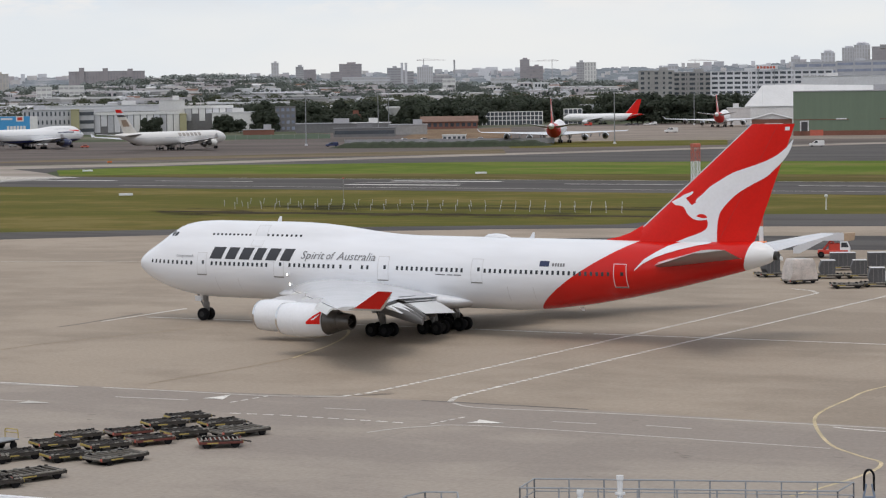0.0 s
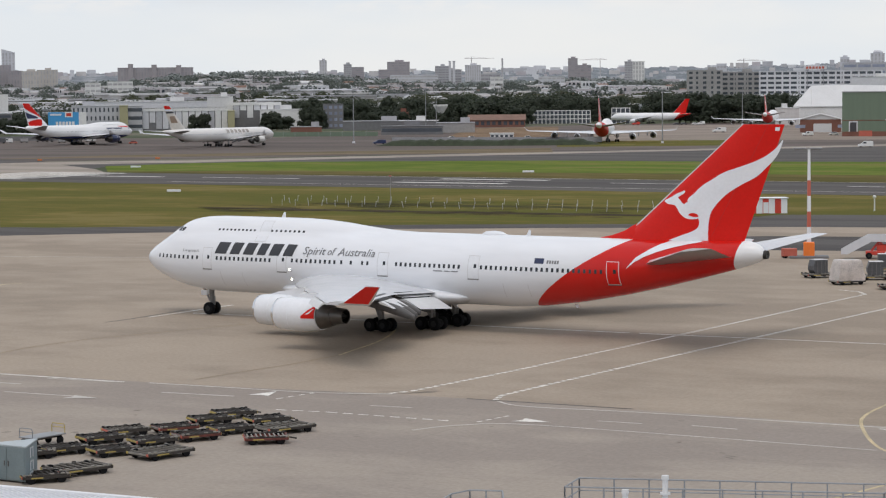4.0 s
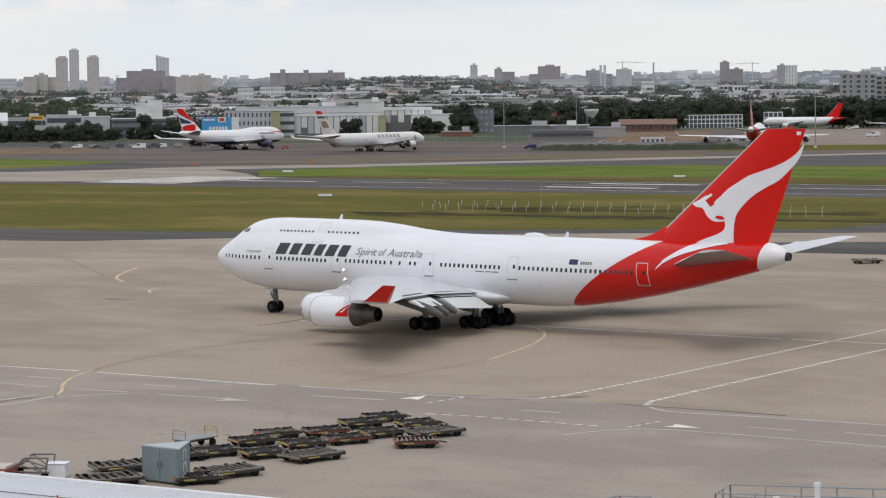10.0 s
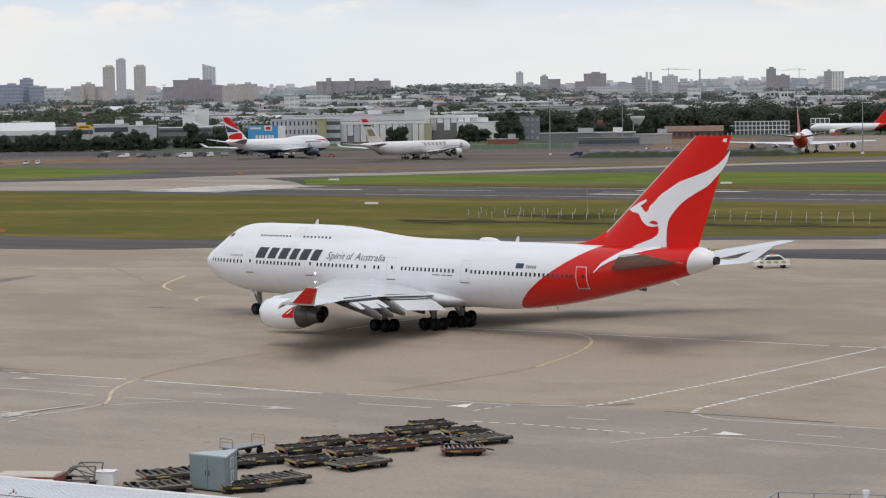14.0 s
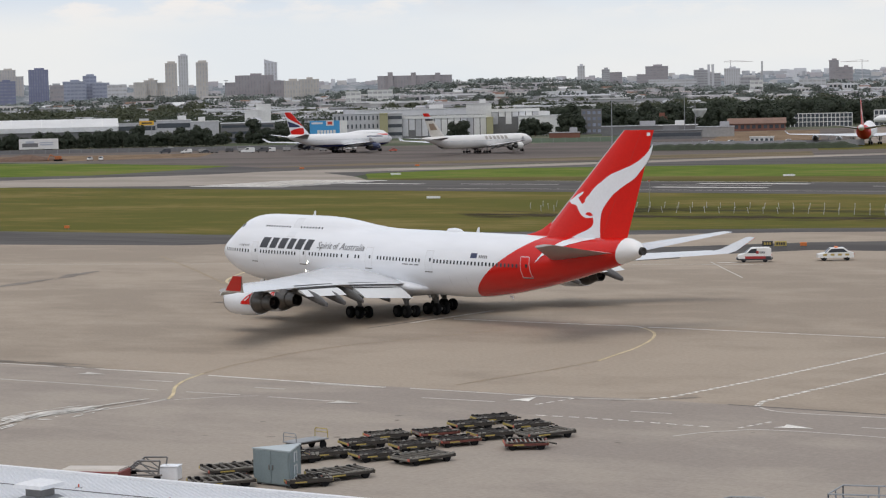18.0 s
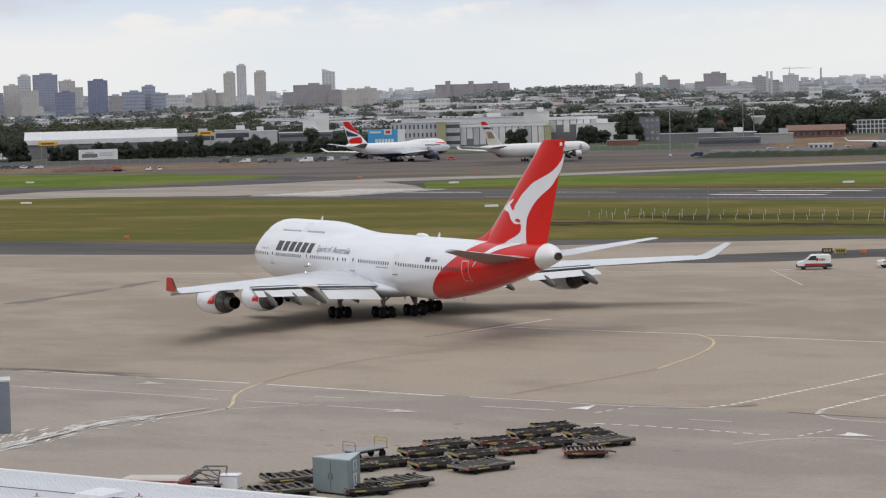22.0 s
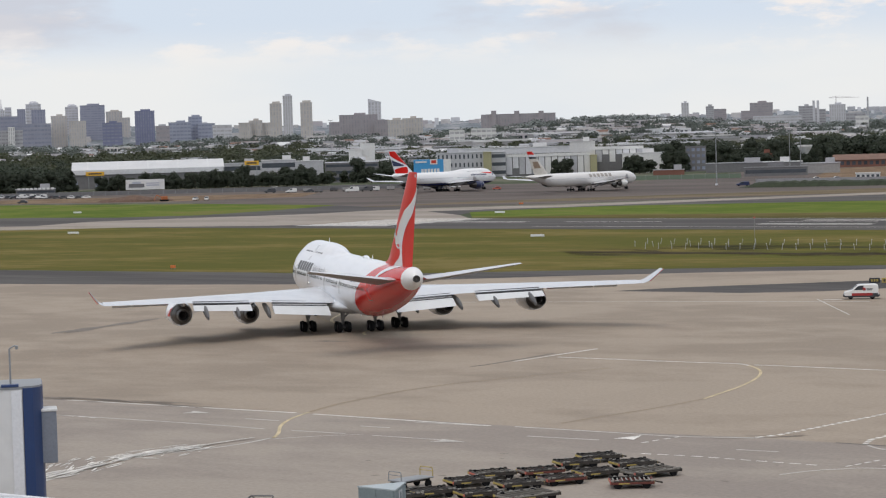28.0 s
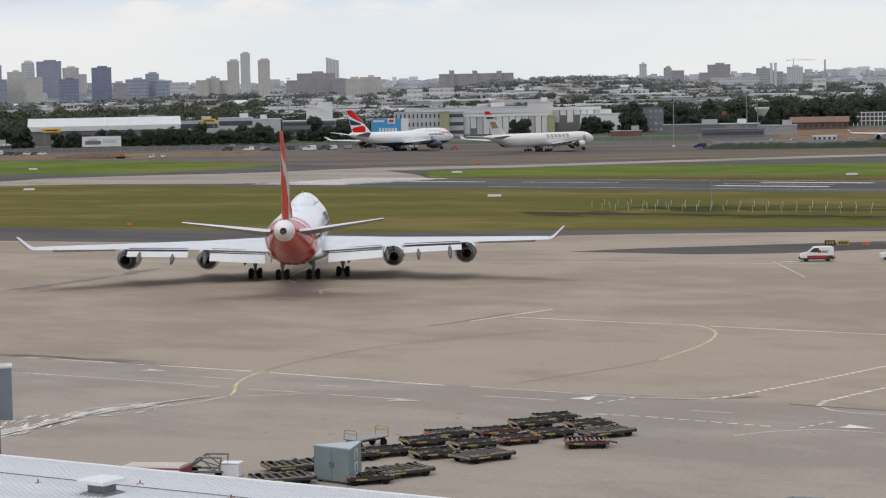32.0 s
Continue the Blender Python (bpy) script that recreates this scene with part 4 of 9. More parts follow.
                g_.parent = d
        # large slanted company name as plain blocks
        x = 10.9
        for w in (1.72, 1.5, 1.55, 1.35, 1.55, 1.45):
            skin_patch(jet, T, "name_block", [rect(x, 6.32, x + w - 0.3, 7.42, 0.38)], side, M_BLACK, "dark slanted block")
            x += w + 0.13
        for word, w0, w1 in (("Spirit", 21.6, 24.25), ("of", 24.5, 25.4), ("Australia", 25.65, 29.95)):
            b0, b1 = (w0, w1) if side < 0 else (51.55 - w1, 51.55 - w0)
            skin_text(jet, T, word, b0, b1, 6.58, 0.72, side, M_GREYTXT, "slogan_word", "grey slanted lettering")
        skin_text(jet, T, "Longreach", 6.75, 8.9, 6.4, 0.26, side, M_GREYTXT, "small_lettering", "small grey lettering")
        skin_patch(jet, T, "flag_patch", [rect(47.25, 6.55, 48.2, 7.02)], side, M_NAVY, "small dark blue flag")
        skin_patch(jet, T, "registration_bars", [rect(48.5 + 0.26 * k, 6.58, 48.68 + 0.26 * k, 6.86) for k in range(5)], side, M_GREYTXT, "small grey bars")
        skin_patch(jet, T, "type_bars", [rect(36.6, 5.5, 37.6, 5.6), rect(37.8, 5.5, 38.4, 5.6), rect(38.55, 5.5, 39.3, 5.6)], side, M_GREYTXT, "small grey bars")
        # white band sweeping down from the fin over the red tail
        band = [((56.3, 6.35), (56.45, 6.6)), ((57.0, 6.95), (57.1, 7.35)), ((57.9, 7.45), (58.0, 7.95)), ((58.9, 7.85), (58.9, 8.5)), ((60.2, 8.25), (59.8, 8.82)), ((61.5, 8.56), (60.9, 8.86)), ((62.7, 8.78), (62.4, 8.88))]
        skin_patch(jet, T, "tail_band", [(p, r, s, q) for (p, q), (r, s) in zip(band, band[1:])], side, M_WHITE, "white curved band", 0.05)
        # cockpit windows
        skin_patch(jet, T, "cockpit_window", [((4.95, 8.3), (5.4, 8.3), (5.6, 8.68), (5.15, 8.68))], side, M_GLASS, "dark cockpit window", 0.02)
        skin_patch(jet, T, "cockpit_window", [((5.5, 8.3), (5.9, 8.32), (6.05, 8.66), (5.68, 8.68))], side, M_GLASS, "dark cockpit window", 0.02)
        skin_patch(jet, T, "cargo_door_outline", [rect(11.5, 3.2, 11.54, 4.6), rect(14.2, 3.2, 14.24, 4.6), rect(44.0, 3.4, 44.04, 4.7), rect(46.6, 3.5, 46.64, 4.7)], side, M_LINEGREY, "", 0.012)
    for s in (-1, 1):
        bm = bmesh.new()
        rows = []
        for k in range(4):
            y = 0.06 + 0.4 * k
            rows.append([(a - X0, s * y, crown_at(T, a, y) + 0.02) for a in (4.35 + 0.06 * k * k, 4.6 + 0.06 * k * k, 4.95 + 0.05 * k * k)])
        loft(bm, rows, (False, False), False)
        part("windscreen", bm, M_GLASS, jet, "dark cockpit windscreen")
    # emblem on the fin
    F = JUMBO["fin"]
    bm = bmesh.new()
    fin_band(bm, F, [((59.3, 8.8), (63.05, 8.78)), ((60.39, 9.21), (63.05, 9.24)), ((61.45, 9.58), (63.05, 9.53)), ((62.06, 9.94), (63.08, 9.92)), ((62.22, 10.29), (63.1, 10.26)), ((62.17, 10.68), (63.16, 10.65)), ((61.67, 11.44), (63.32, 11.24)), ((61.12, 12.26), (63.6, 11.68)), ((61.78, 12.91), (64.14, 12.28)), ((62.5, 13.55), (64.95, 12.97)), ((63.43, 14.1), (66.14, 13.67)), ((64.52, 14.7), (67.48, 14.36)), ((65.87, 15.15), (68.28, 15.04)), ((67.21, 15.6), (69.02, 15.76)), ((68.28, 16.09), (69.54, 16.48)), ((69.23, 16.77), (69.81, 17.15)), ((69.86, 17.48), (69.91, 17.46))], along=5, smooth=True)
    fin_band(bm, F, [((61.89, 11.84), (62.11, 10.72)), ((61.12, 12.12), (61.45, 10.66)), ((60.78, 11.96), (60.89, 10.79)), ((60.45, 12.25), (60.39, 11.17)), ((60.17, 12.54), (60.0, 11.75)), ((60.11, 12.63), (59.61, 11.89)), ((59.56, 12.57), (59.22, 11.93)), ((59.11, 12.37), (58.94, 12.07)), ((58.83, 12.26), (58.77, 12.16))], along=5, smooth=True)
    fin_band(bm, F, [((59.56, 12.57), (60.17, 12.54)), ((60.0, 12.83), (60.45, 12.69)), ((60.45, 12.98), (60.78, 12.89)), ((60.78, 13.13), (60.89, 13.04))], along=4, across=2, smooth=True)
    part("fin_emblem", bm, M_WHITE, jet, "white curved emblem")
    bm = bmesh.new()
    fin_band(bm, F, [((61.2, 11.03), (61.2, 11.0)), ((61.42, 11.17), (61.45, 10.93)), ((61.75, 11.2), (61.75, 10.86)), ((62.05, 11.1), (62.0, 10.86)), ((62.2, 10.95), (62.15, 10.9))], along=4, across=2, off=0.04, smooth=True)
    part("emblem_notch", bm, M_RED, jet, "red notch in the emblem")
    bm = bmesh.new()
    loft(bm, [[(a - X0, h * q, z) for q, z in ((-1, 8.6), (-0.9, (8.6 + zt) / 2), (0, zt), (0.9, (8.6 + zt) / 2), (1, 8.6))] for a, zt, h in ((52.3, 8.84, 0.04), (53.4, 9.05, 0.2), (54.6, 9.45, 0.32), (55.7, 10.05, 0.4), (56.6, 10.4, 0.3))])
    bmesh.ops.recalc_face_normals(bm, faces=bm.faces)
    part("dorsal_fillet", bm, M_RED, jet, "red fillet at the fin root", 50)
    bm = bmesh.new()
    fin_band(bm, F, [((69.2, 18.25), (69.25, 18.55)), ((69.6, 18.25), (69.65, 18.55))], along=1, across=1)
    part("fin_mark", bm, M_WHITE, jet, "small white mark")
    bm = bmesh.new()
    fin_band(bm, F, [((63.3, 9.2), (63.36, 9.2)), ((68.55, 18.7), (68.6, 18.7))], along=6, across=1, off=0.012)
    part("rudder_seam", bm, mat("dark_red_seam", (0.5, 0.01, 0.008), 0.5), jet)
    # tail pipe, aerials, beacon
    bm = bmesh.new()
    turned(bm, [(67.9 - X0, 0.4), (68.5 - X0, 0.36), (68.5 - X0, 0.3), (68.42 - X0, 0.02)], 16, (0, 0, 7.8))
    part("tail_pipe", bm, M_DARKST, jet, "black tail exhaust pipe", 40)
    for a, z, h in ((16.7, 9.8, 0.5), (44.5, 8.8, 0.5), (36.5, 2.35, -0.45), (49.5, 2.9, -0.4), (24, 2.35, -0.4)):
        bm = bmesh.new()
        loft(bm, [[(a - X0, 0.04, z - 0.1), (a - X0 + 0.5, 0.04, z - 0.1), (a - X0 + 0.5, -0.04, z - 0.1), (a - X0, -0.04, z - 0.1)], [(a - X0 + 0.35, 0.02, z + h), (a - X0 + 0.55, 0.02, z + h), (a - X0 + 0.55, -0.02, z + h), (a - X0 + 0.35, -0.02, z + h)]])
        part("blade_aerial", bm, M_WHITE, jet)
    bm = bmesh.new()
    turned(bm, [(39.8 - X0, 0.02), (40.3 - X0, 0.3), (41.2 - X0, 0.36), (42.0 - X0, 0.28), (42.6 - X0, 0.02)], 12, (0, 0, 8.78))
    part("aerial_dome", bm, M_WHITE, jet, "", 50)
    glow = bpy.data.materials.new("landing_light")
    glow.use_nodes = True
    gb = glow.node_tree.nodes["Principled BSDF"]
    gb.inputs["Emission Color"].default_value, gb.inputs["Emission Strength"].default_value = (1, 0.9, 0.66, 1), 9.0
    for a, y, z in ((20.2, 3.35, 5.05), (21.2, 4.3, 4.25)):
        for s in (-1, 1):
            way = Vector((-0.4, s * 0.9, 0.12)).normalized()
            p = Vector((a - X0, s * y, z))
            bm = bmesh.new()
            tube(bm, p - way * 0.3, p, 0.06, 0.15, 12)
            can = part("lamp_housing", bm, M_WHITE, jet, "white lamp housing", 40)
            bm = bmesh.new()
            tube(bm, p + way * 0.005, p + way * 0.02, 0.1, 0.1, 12)
            part("landing_light", bm, glow, can, "bright landing light")
    for s in (-1, 1):
        for c, d in (((7.3 - X0, s * 0.5, 2.15), (0.8, 0.05, 0.5)), ((31.0 - X0, s * 3.5, 2.2), (2.4, 0.06, 0.7))):
            bm = bmesh.new()
            box(bm, c, d, bevel=0.02)
            part("gear_door", bm, M_WHITE, jet, "open white gear door")
    return jet, wheels


JET, JET_WHEELS = main_jet()


# ---- buildings and trees ----
def polar(b, d, z=None, turn=0):
    """Pose on the land at a bearing (degrees east of north) and distance from the terrace, facing it."""
    x, y = math.sin(radians(b)) * d, math.cos(radians(b)) * d
    return pose(x, y, land(x, y) if z is None else z, 0, 0, -b + turn)


M_W_WHITE = mat("white_wall_paint", (0.7, 0.7, 0.69), 0.8, var=0.1, scale=0.08)
M_W_CREAM = mat("cream_render", (0.56, 0.54, 0.535), 0.85, var=0.12, scale=0.06)
M_W_GREY = mat("grey_concrete_wall", (0.47, 0.475, 0.5), 0.85, var=0.14, scale=0.06)
M_W_PALE = mat("pale_grey_wall", (0.64, 0.645, 0.67), 0.85, var=0.1, scale=0.06)
M_W_TAUPE = mat("taupe_brick_wall", (0.5, 0.47, 0.49), 0.9, var=0.12, scale=0.06)
M_W_SLATE = mat("slate_panel_wall", (0.44, 0.46, 0.53), 0.6, var=0.12, scale=0.05)
M_W_BRICK = mat("red_brick_wall", (0.2, 0.09, 0.065), 0.9, var=0.15, scale=0.2)
M_W_GREEN = mat("green_metal_cladding", (0.14, 0.19, 0.135), 0.55, var=0.06, scale=0.1, stretch=(6, 6, 0.3))
M_W_OLIVE = mat("olive_cladding", (0.36, 0.34, 0.2), 0.7, var=0.08, scale=0.1)
M_W_MID = mat("weathered_concrete_wall", (0.33, 0.325, 0.32), 0.85, var=0.14, scale=0.06)
# skyline walls and panes hold the haze in their base colours
M_F_CREAM = mat("hazed_cream_render", (0.52, 0.49, 0.462), 0.85, var=0.1, scale=0.05)
M_F_PALE = mat("hazed_pale_cladding", (0.56, 0.565, 0.6), 0.7, var=0.08, scale=0.05)
M_F_GREY = mat("hazed_grey_concrete", (0.43, 0.435, 0.46), 0.85, var=0.12, scale=0.05)
M_F_TAUPE = mat("hazed_taupe_brick", (0.36, 0.335, 0.355), 0.9, var=0.1, scale=0.05)
M_F_SLATE = mat("hazed_slate_panels", (0.3, 0.313, 0.385), 0.6, var=0.1, scale=0.05)
M_F_NAVY = mat("hazed_navy_glass", (0.19, 0.205, 0.31), 0.4, var=0.1, scale=0.05)
M_F_BLUE = mat("hazed_blue_glass", (0.32, 0.35, 0.435), 0.4, var=0.1, scale=0.05)
M_G_LIGHT = mat("hazed_pale_panes", (0.44, 0.435, 0.45), 0.4, var=0.12, scale=0.1, island=0.1)
M_G_MID = mat("hazed_grey_panes", (0.31, 0.3, 0.325), 0.4, var=0.12, scale=0.1, island=0.1)
M_G_DARK = mat("hazed_dark_panes", (0.245, 0.258, 0.335), 0.35, var=0.12, scale=0.1, island=0.1)
M_R_WHITE = mat("white_metal_roof", (0.62, 0.62, 0.62), 0.5, var=0.08, scale=0.1)
M_R_GREY = mat("grey_metal_roof", (0.38, 0.38, 0.4), 0.6, var=0.1, scale=0.1)
M_W_DARK = mat("dark_grey_cladding", (0.17, 0.17, 0.175), 0.8, var=0.14, scale=0.06)
M_R_DARK = mat("dark_metal_roof", (0.2, 0.2, 0.21), 0.6, var=0.12, scale=0.1)
M_R_TILE = mat("terracotta_roof", (0.2, 0.12, 0.09), 0.85, var=0.2, scale=0.3)
M_PANE = mat("dark_window_glass", (0.05, 0.058, 0.07), 0.2, var=0.2, scale=0.2, island=0.4)
M_PANE3 = mat("blue_grey_window_glass", (0.24, 0.265, 0.34), 0.25, var=0.2, scale=0.2, island=0.22)
# pale base colour stands in for the sky these panes mirror
M_PANE2 = mat("grey_window_glass", (0.48, 0.495, 0.52), 0.25, var=0.2, scale=0.2, island=0.2)
M_YEL = mat("yellow_sign_paint", (0.75, 0.42, 0.04), 0.5, var=0.06)
M_SKYB = mat("sky_blue_banner", (0.05, 0.3, 0.6), 0.6, var=0.05)
M_STEELP = mat("galvanised_steel", (0.3, 0.31, 0.32), 0.5, 0.5, var=0.12, scale=1.0)
M_ORANGE = mat("orange_paint", (0.85, 0.2, 0.03), 0.5, var=0.08)
M_REDP = mat("red_enamel", (0.55, 0.05, 0.03), 0.45, var=0.1)
M_BRED = mat("faded_red_paint", (0.5, 0.12, 0.08), 0.6, var=0.1)


def block(name, label, b, d, w, h, depth, wall, floors, bays, z0=None, turn=0, roof="flat", roof_mat=None, category="building", glass=None, split=False, band=True, strips=0, fill=0.6):
    """A building: walls, roof, storeys of windows. split: each window a part of its own."""
    m = polar(b, d, z0, turn)
    ob = thing(name, label, category, m)
    sink = 6.0
    bm = bmesh.new()
    box(bm, (0, depth / 2, (h - sink) / 2), (w, depth, h + sink))
    body = part("wall", bm, wall, ob)
    bm = bmesh.new()
    rm = roof_mat or wall
    if roof == "flat":
        box(bm, (0, depth / 2, h + 0.2), (w + 0.5, depth + 0.5, 0.4))
        if w > 14:
            k = random.uniform(-0.3, 0.3)
            box(bm, (k * w, depth / 2, h + 1.6), (min(9, w * 0.25), min(7, depth * 0.4), 2.6))
    elif roof == "gable":
        e = 0.6
        rise = min(depth, 40) * 0.16
        loft(bm, [[(s * (w / 2 + e), -e, h), (s * (w / 2 + e), depth / 2, h + rise), (s * (w / 2 + e), depth + e, h), (s * (w / 2 + e), depth + e, h - 0.3), (s * (w / 2 + e), depth / 2, h + rise - 0.35), (s * (w / 2 + e), -e, h - 0.3)] for s in (-1, 1)])
    elif roof == "front_gable":
        e, rise = 0.6, w * 0.14
        loft(bm, [[(-w / 2 - e, y, h), (0, y, h + rise), (w / 2 + e, y, h), (w / 2 + e, y, h - 0.4), (0, y, h + rise - 0.4), (-w / 2 - e, y, h - 0.4)] for y in (-e, depth + e)])
        loft(bm, [[(-w / 2, y, h - 0.2), (0, y, h + rise - 0.3), (w / 2, y, h - 0.2)] for y in (0, 0.3)])
    bmesh.ops.recalc_face_normals(bm, faces=bm.faces)
    part("roof", bm, rm, ob)
    g = glass or M_PANE
    if floors >= 12:
        bm = bmesh.new()
        box(bm, (0, depth / 2, h + 2.2), (w * 0.62, depth * 0.6, 4.4))
        box(bm, (w * 0.1, depth / 2, h + 5.2), (w * 0.3, depth * 0.3, 1.8))
        part("crown", bm, wall, ob, "stepped roof crown")
    if floors >= 7:
        for k in range(4):
            bm = bmesh.new()
            box(bm, (-w / 2 + w * k / 3, -0.2, (h - 2) / 2), (1.3, 0.9, h + 2))
            part("pier", bm, wall, ob)
    # flat darker panels paint the shade inside the loading bays
    for k in range(strips):
        bm = bmesh.new()
        box(bm, (-w / 2 + w * (k + 0.5) / strips, 0, h * 0.22), (w / strips * 0.42, 0.16, h * 0.36))
        part("door_bay", bm, M_W_DARK if k % 3 else M_PANE3, ob, "loading bay panel coloured as shade")
    if floors:
        fh = h / floors
        joined = bmesh.new()
        shared = {}
        for k in range(floors):
            z = fh * (k + 0.55)
            if band:
                bm = bmesh.new()
                box(bm, (0, 0.0, z), (w * 0.96, 0.16, fh * 0.42))
                part("window_band", bm, g, ob)
                continue
            pw, ph = w / bays * fill, fh * 0.5
            for j in range(bays):
                x = -w / 2 + w * (j + 0.5) / bays
                if split:
                    if "m" not in shared:
                        bm = bmesh.new()
                        box(bm, (0, 0, 0), (pw, 0.18, ph))
                        win = part("window", bm, g, ob)
                        shared["m"] = win.data
                    else:
                        win = new("window", shared["m"])
                        win.parent = ob
                    win.location = (x, 0, z)
                else:
                    box(joined, (x, 0, z), (pw, 0.2, ph))
        if len(joined.verts):
            # side wall windows too
            tagged(part("window_grid", joined, g, ob), kind="stuff")
        else:
            joined.free()
    return ob


# the third leaf colour is greyed and lightened to hold distance haze
M_LEAF = [mat("dark_leaves", (0.052, 0.066, 0.042), 0.7, var=0.25, scale=0.3, island=0.2), mat("olive_leaves", (0.078, 0.088, 0.05), 0.7, var=0.25, scale=0.3, island=0.18), mat("haze_paled_leaves", (0.128, 0.146, 0.13), 0.7, var=0.2, scale=0.3, island=0.12)]
M_BARK = mat("brown_bark", (0.09, 0.065, 0.045), 0.9, var=0.25, scale=3)
TREE_LIB = []
for m_ in M_LEAF:
    # thin leaves let some light through
    n_, l_ = m_.node_tree.nodes, m_.node_tree.links
    tr_, mx_ = n_.new("ShaderNodeBsdfTranslucent"), n_.new("ShaderNodeMixShader")
    l_.new(n_["Principled BSDF"].inputs["Base Color"].links[0].from_socket, tr_.inputs["Color"])
    mx_.inputs["Fac"].default_value = 0.45
    l_.new(n_["Principled BSDF"].outputs["BSDF"], mx_.inputs[1])
    l_.new(tr_.outputs["BSDF"], mx_.inputs[2])
    l_.new(mx_.outputs["Shader"], n_["Material Output"].inputs["Surface"])


def leaf_clumps(bm, rnd, spots, n, size):
    """Many small tilted leaf sprays round each of the given spots (x, y, z, rx, rz)."""
    for cx, cy, cz, rx, rz in spots:
        for _ in range(n):
            t, p = rnd.uniform(0, 2 * math.pi), math.acos(rnd.uniform(-0.8, 1))
            k = rnd.uniform(0.55, 1.08)
            c = Vector((cx + rx * k * math.sin(p) * math.cos(t), cy + rx * k * math.sin(p) * math.sin(t), cz + rz * k * math.cos(p)))
            out = Vector((math.sin(p) * math.cos(t), math.sin(p) * math.sin(t), math.cos(p) + 0.3)).normalized()
            side = out.cross(Vector((rnd.uniform(-1, 1), rnd.uniform(-1, 1), rnd.uniform(-1, 1)))).normalized()
            up = (out.cross(side) + out * rnd.uniform(-0.5, 0.5)).normalized()
            s = size * rnd.uniform(0.6, 1.3)
            a, b, d, e = (bm.verts.new(c + side * s * i + up * s * j) for i, j in ((-1, -0.6), (0.9, -0.8), (1.1, 0.7), (-0.7, 0.9)))
            bm.faces.new((a, b, d, e))


def make_tree(seed, h, spread, leaf):
    """A tree at the origin: tapered trunk with limbs, and a crown of leaf sprays."""
    rnd = random.Random(seed)
    ob = thing("tree", "dark green leafy tree with uneven crown", "tree", group="trees by the airfield")
    bm = bmesh.new()
    tube(bm, (0, 0, -0.5), (0.1, 0.05, h * 0.45), 0.03 * h, 0.018 * h, 7)
    spots = []
    for k in range(7):
        t = 2 * math.pi * k / 7 + rnd.uniform(-0.4, 0.4)
        r, z = spread * rnd.uniform(0.3, 0.62), h * rnd.uniform(0.42, 0.8)
        tube(bm, (0.05, 0, h * rnd.uniform(0.25, 0.42)), (math.cos(t) * r, math.sin(t) * r, z), 0.011 * h, 0.004 * h, 5)
        spots.append((math.cos(t) * r, math.sin(t) * r, z, spread * rnd.uniform(0.3, 0.48), h * rnd.uniform(0.13, 0.22)))
    spots.append((0, 0, h * 0.8, spread * 0.42, h * 0.2))
    spots.append((0, 0, h * 0.45, spread * 0.6, h * 0.26))
    for k in range(4):
        t = 2 * math.pi * k / 4 + rnd.uniform(-0.5, 0.5)
        spots.append((math.cos(t) * spread * 0.5, math.sin(t) * spread * 0.5, h * rnd.uniform(0.18, 0.28), spread * 0.42, h * 0.17))
    part("trunk", bm, M_BARK, ob, "brown trunk", 40)
    bm = bmesh.new()
    leaf_clumps(bm, rnd, spots, 105, h * 0.04)
    part("crown", bm, leaf, ob, "dense dark green crown")
    return ob


for s_ in range(6):
    TREE_LIB.append(make_tree(100 + s_, (11, 13, 9, 12, 8, 15)[s_], (5.2, 5.5, 5.5, 4.4, 5.0, 6.0)[s_], M_LEAF[(0, 0, 1, 0, 1, 0)[s_]]))
    TREE_LIB[-1].matrix_basis = polar(-7.5 + 0.7 * s_, 1300 + 8 * s_)


def trees(b0, b1, d0, d1, n, h0, h1, seed, kinds=(0, 1, 2, 3, 4, 5)):
    """n trees between two bearings and two distances."""
    rnd = random.Random(seed)
    for k in range(n):
        b = b0 + (b1 - b0) * (k + rnd.uniform(0.1, 0.9)) / n
        src = TREE_LIB[rnd.choice(kinds)]
        base = (11, 13, 9, 12, 8, 15)[TREE_LIB.index(src)]
        s = rnd.uniform(h0, h1) / base
        c = copy_thing(src, polar(b, rnd.uniform(d0, d1), None, rnd.uniform(0, 360)))
        c.scale = (s * rnd.uniform(0.9, 1.3), s * rnd.uniform(0.9, 1.3), s)


def light_mast(b, d, h, z0=None, label="tall grey steel floodlight mast"):
    ob = thing("light_mast", label, "light mast", polar(b, d, z0))
    bm = bmesh.new()
    tube(bm, (0, 0, 0), (0, 0, h), 0.28, 0.15, 10)
    part("pole", bm, M_STEELP, ob, "", 40)
    bm = bmesh.new()
    box(bm, (0, 0, h), (3.2, 0.5, 0.4), bevel=0.05)
    part("lamp_frame", bm, M_STEELP, ob)
    bm = bmesh.new()
    box(bm, (0, 0, 0.4), (1.2, 1.2, 0.8), bevel=0.05)
    part("base", bm, M_W_PALE, ob)
    return ob


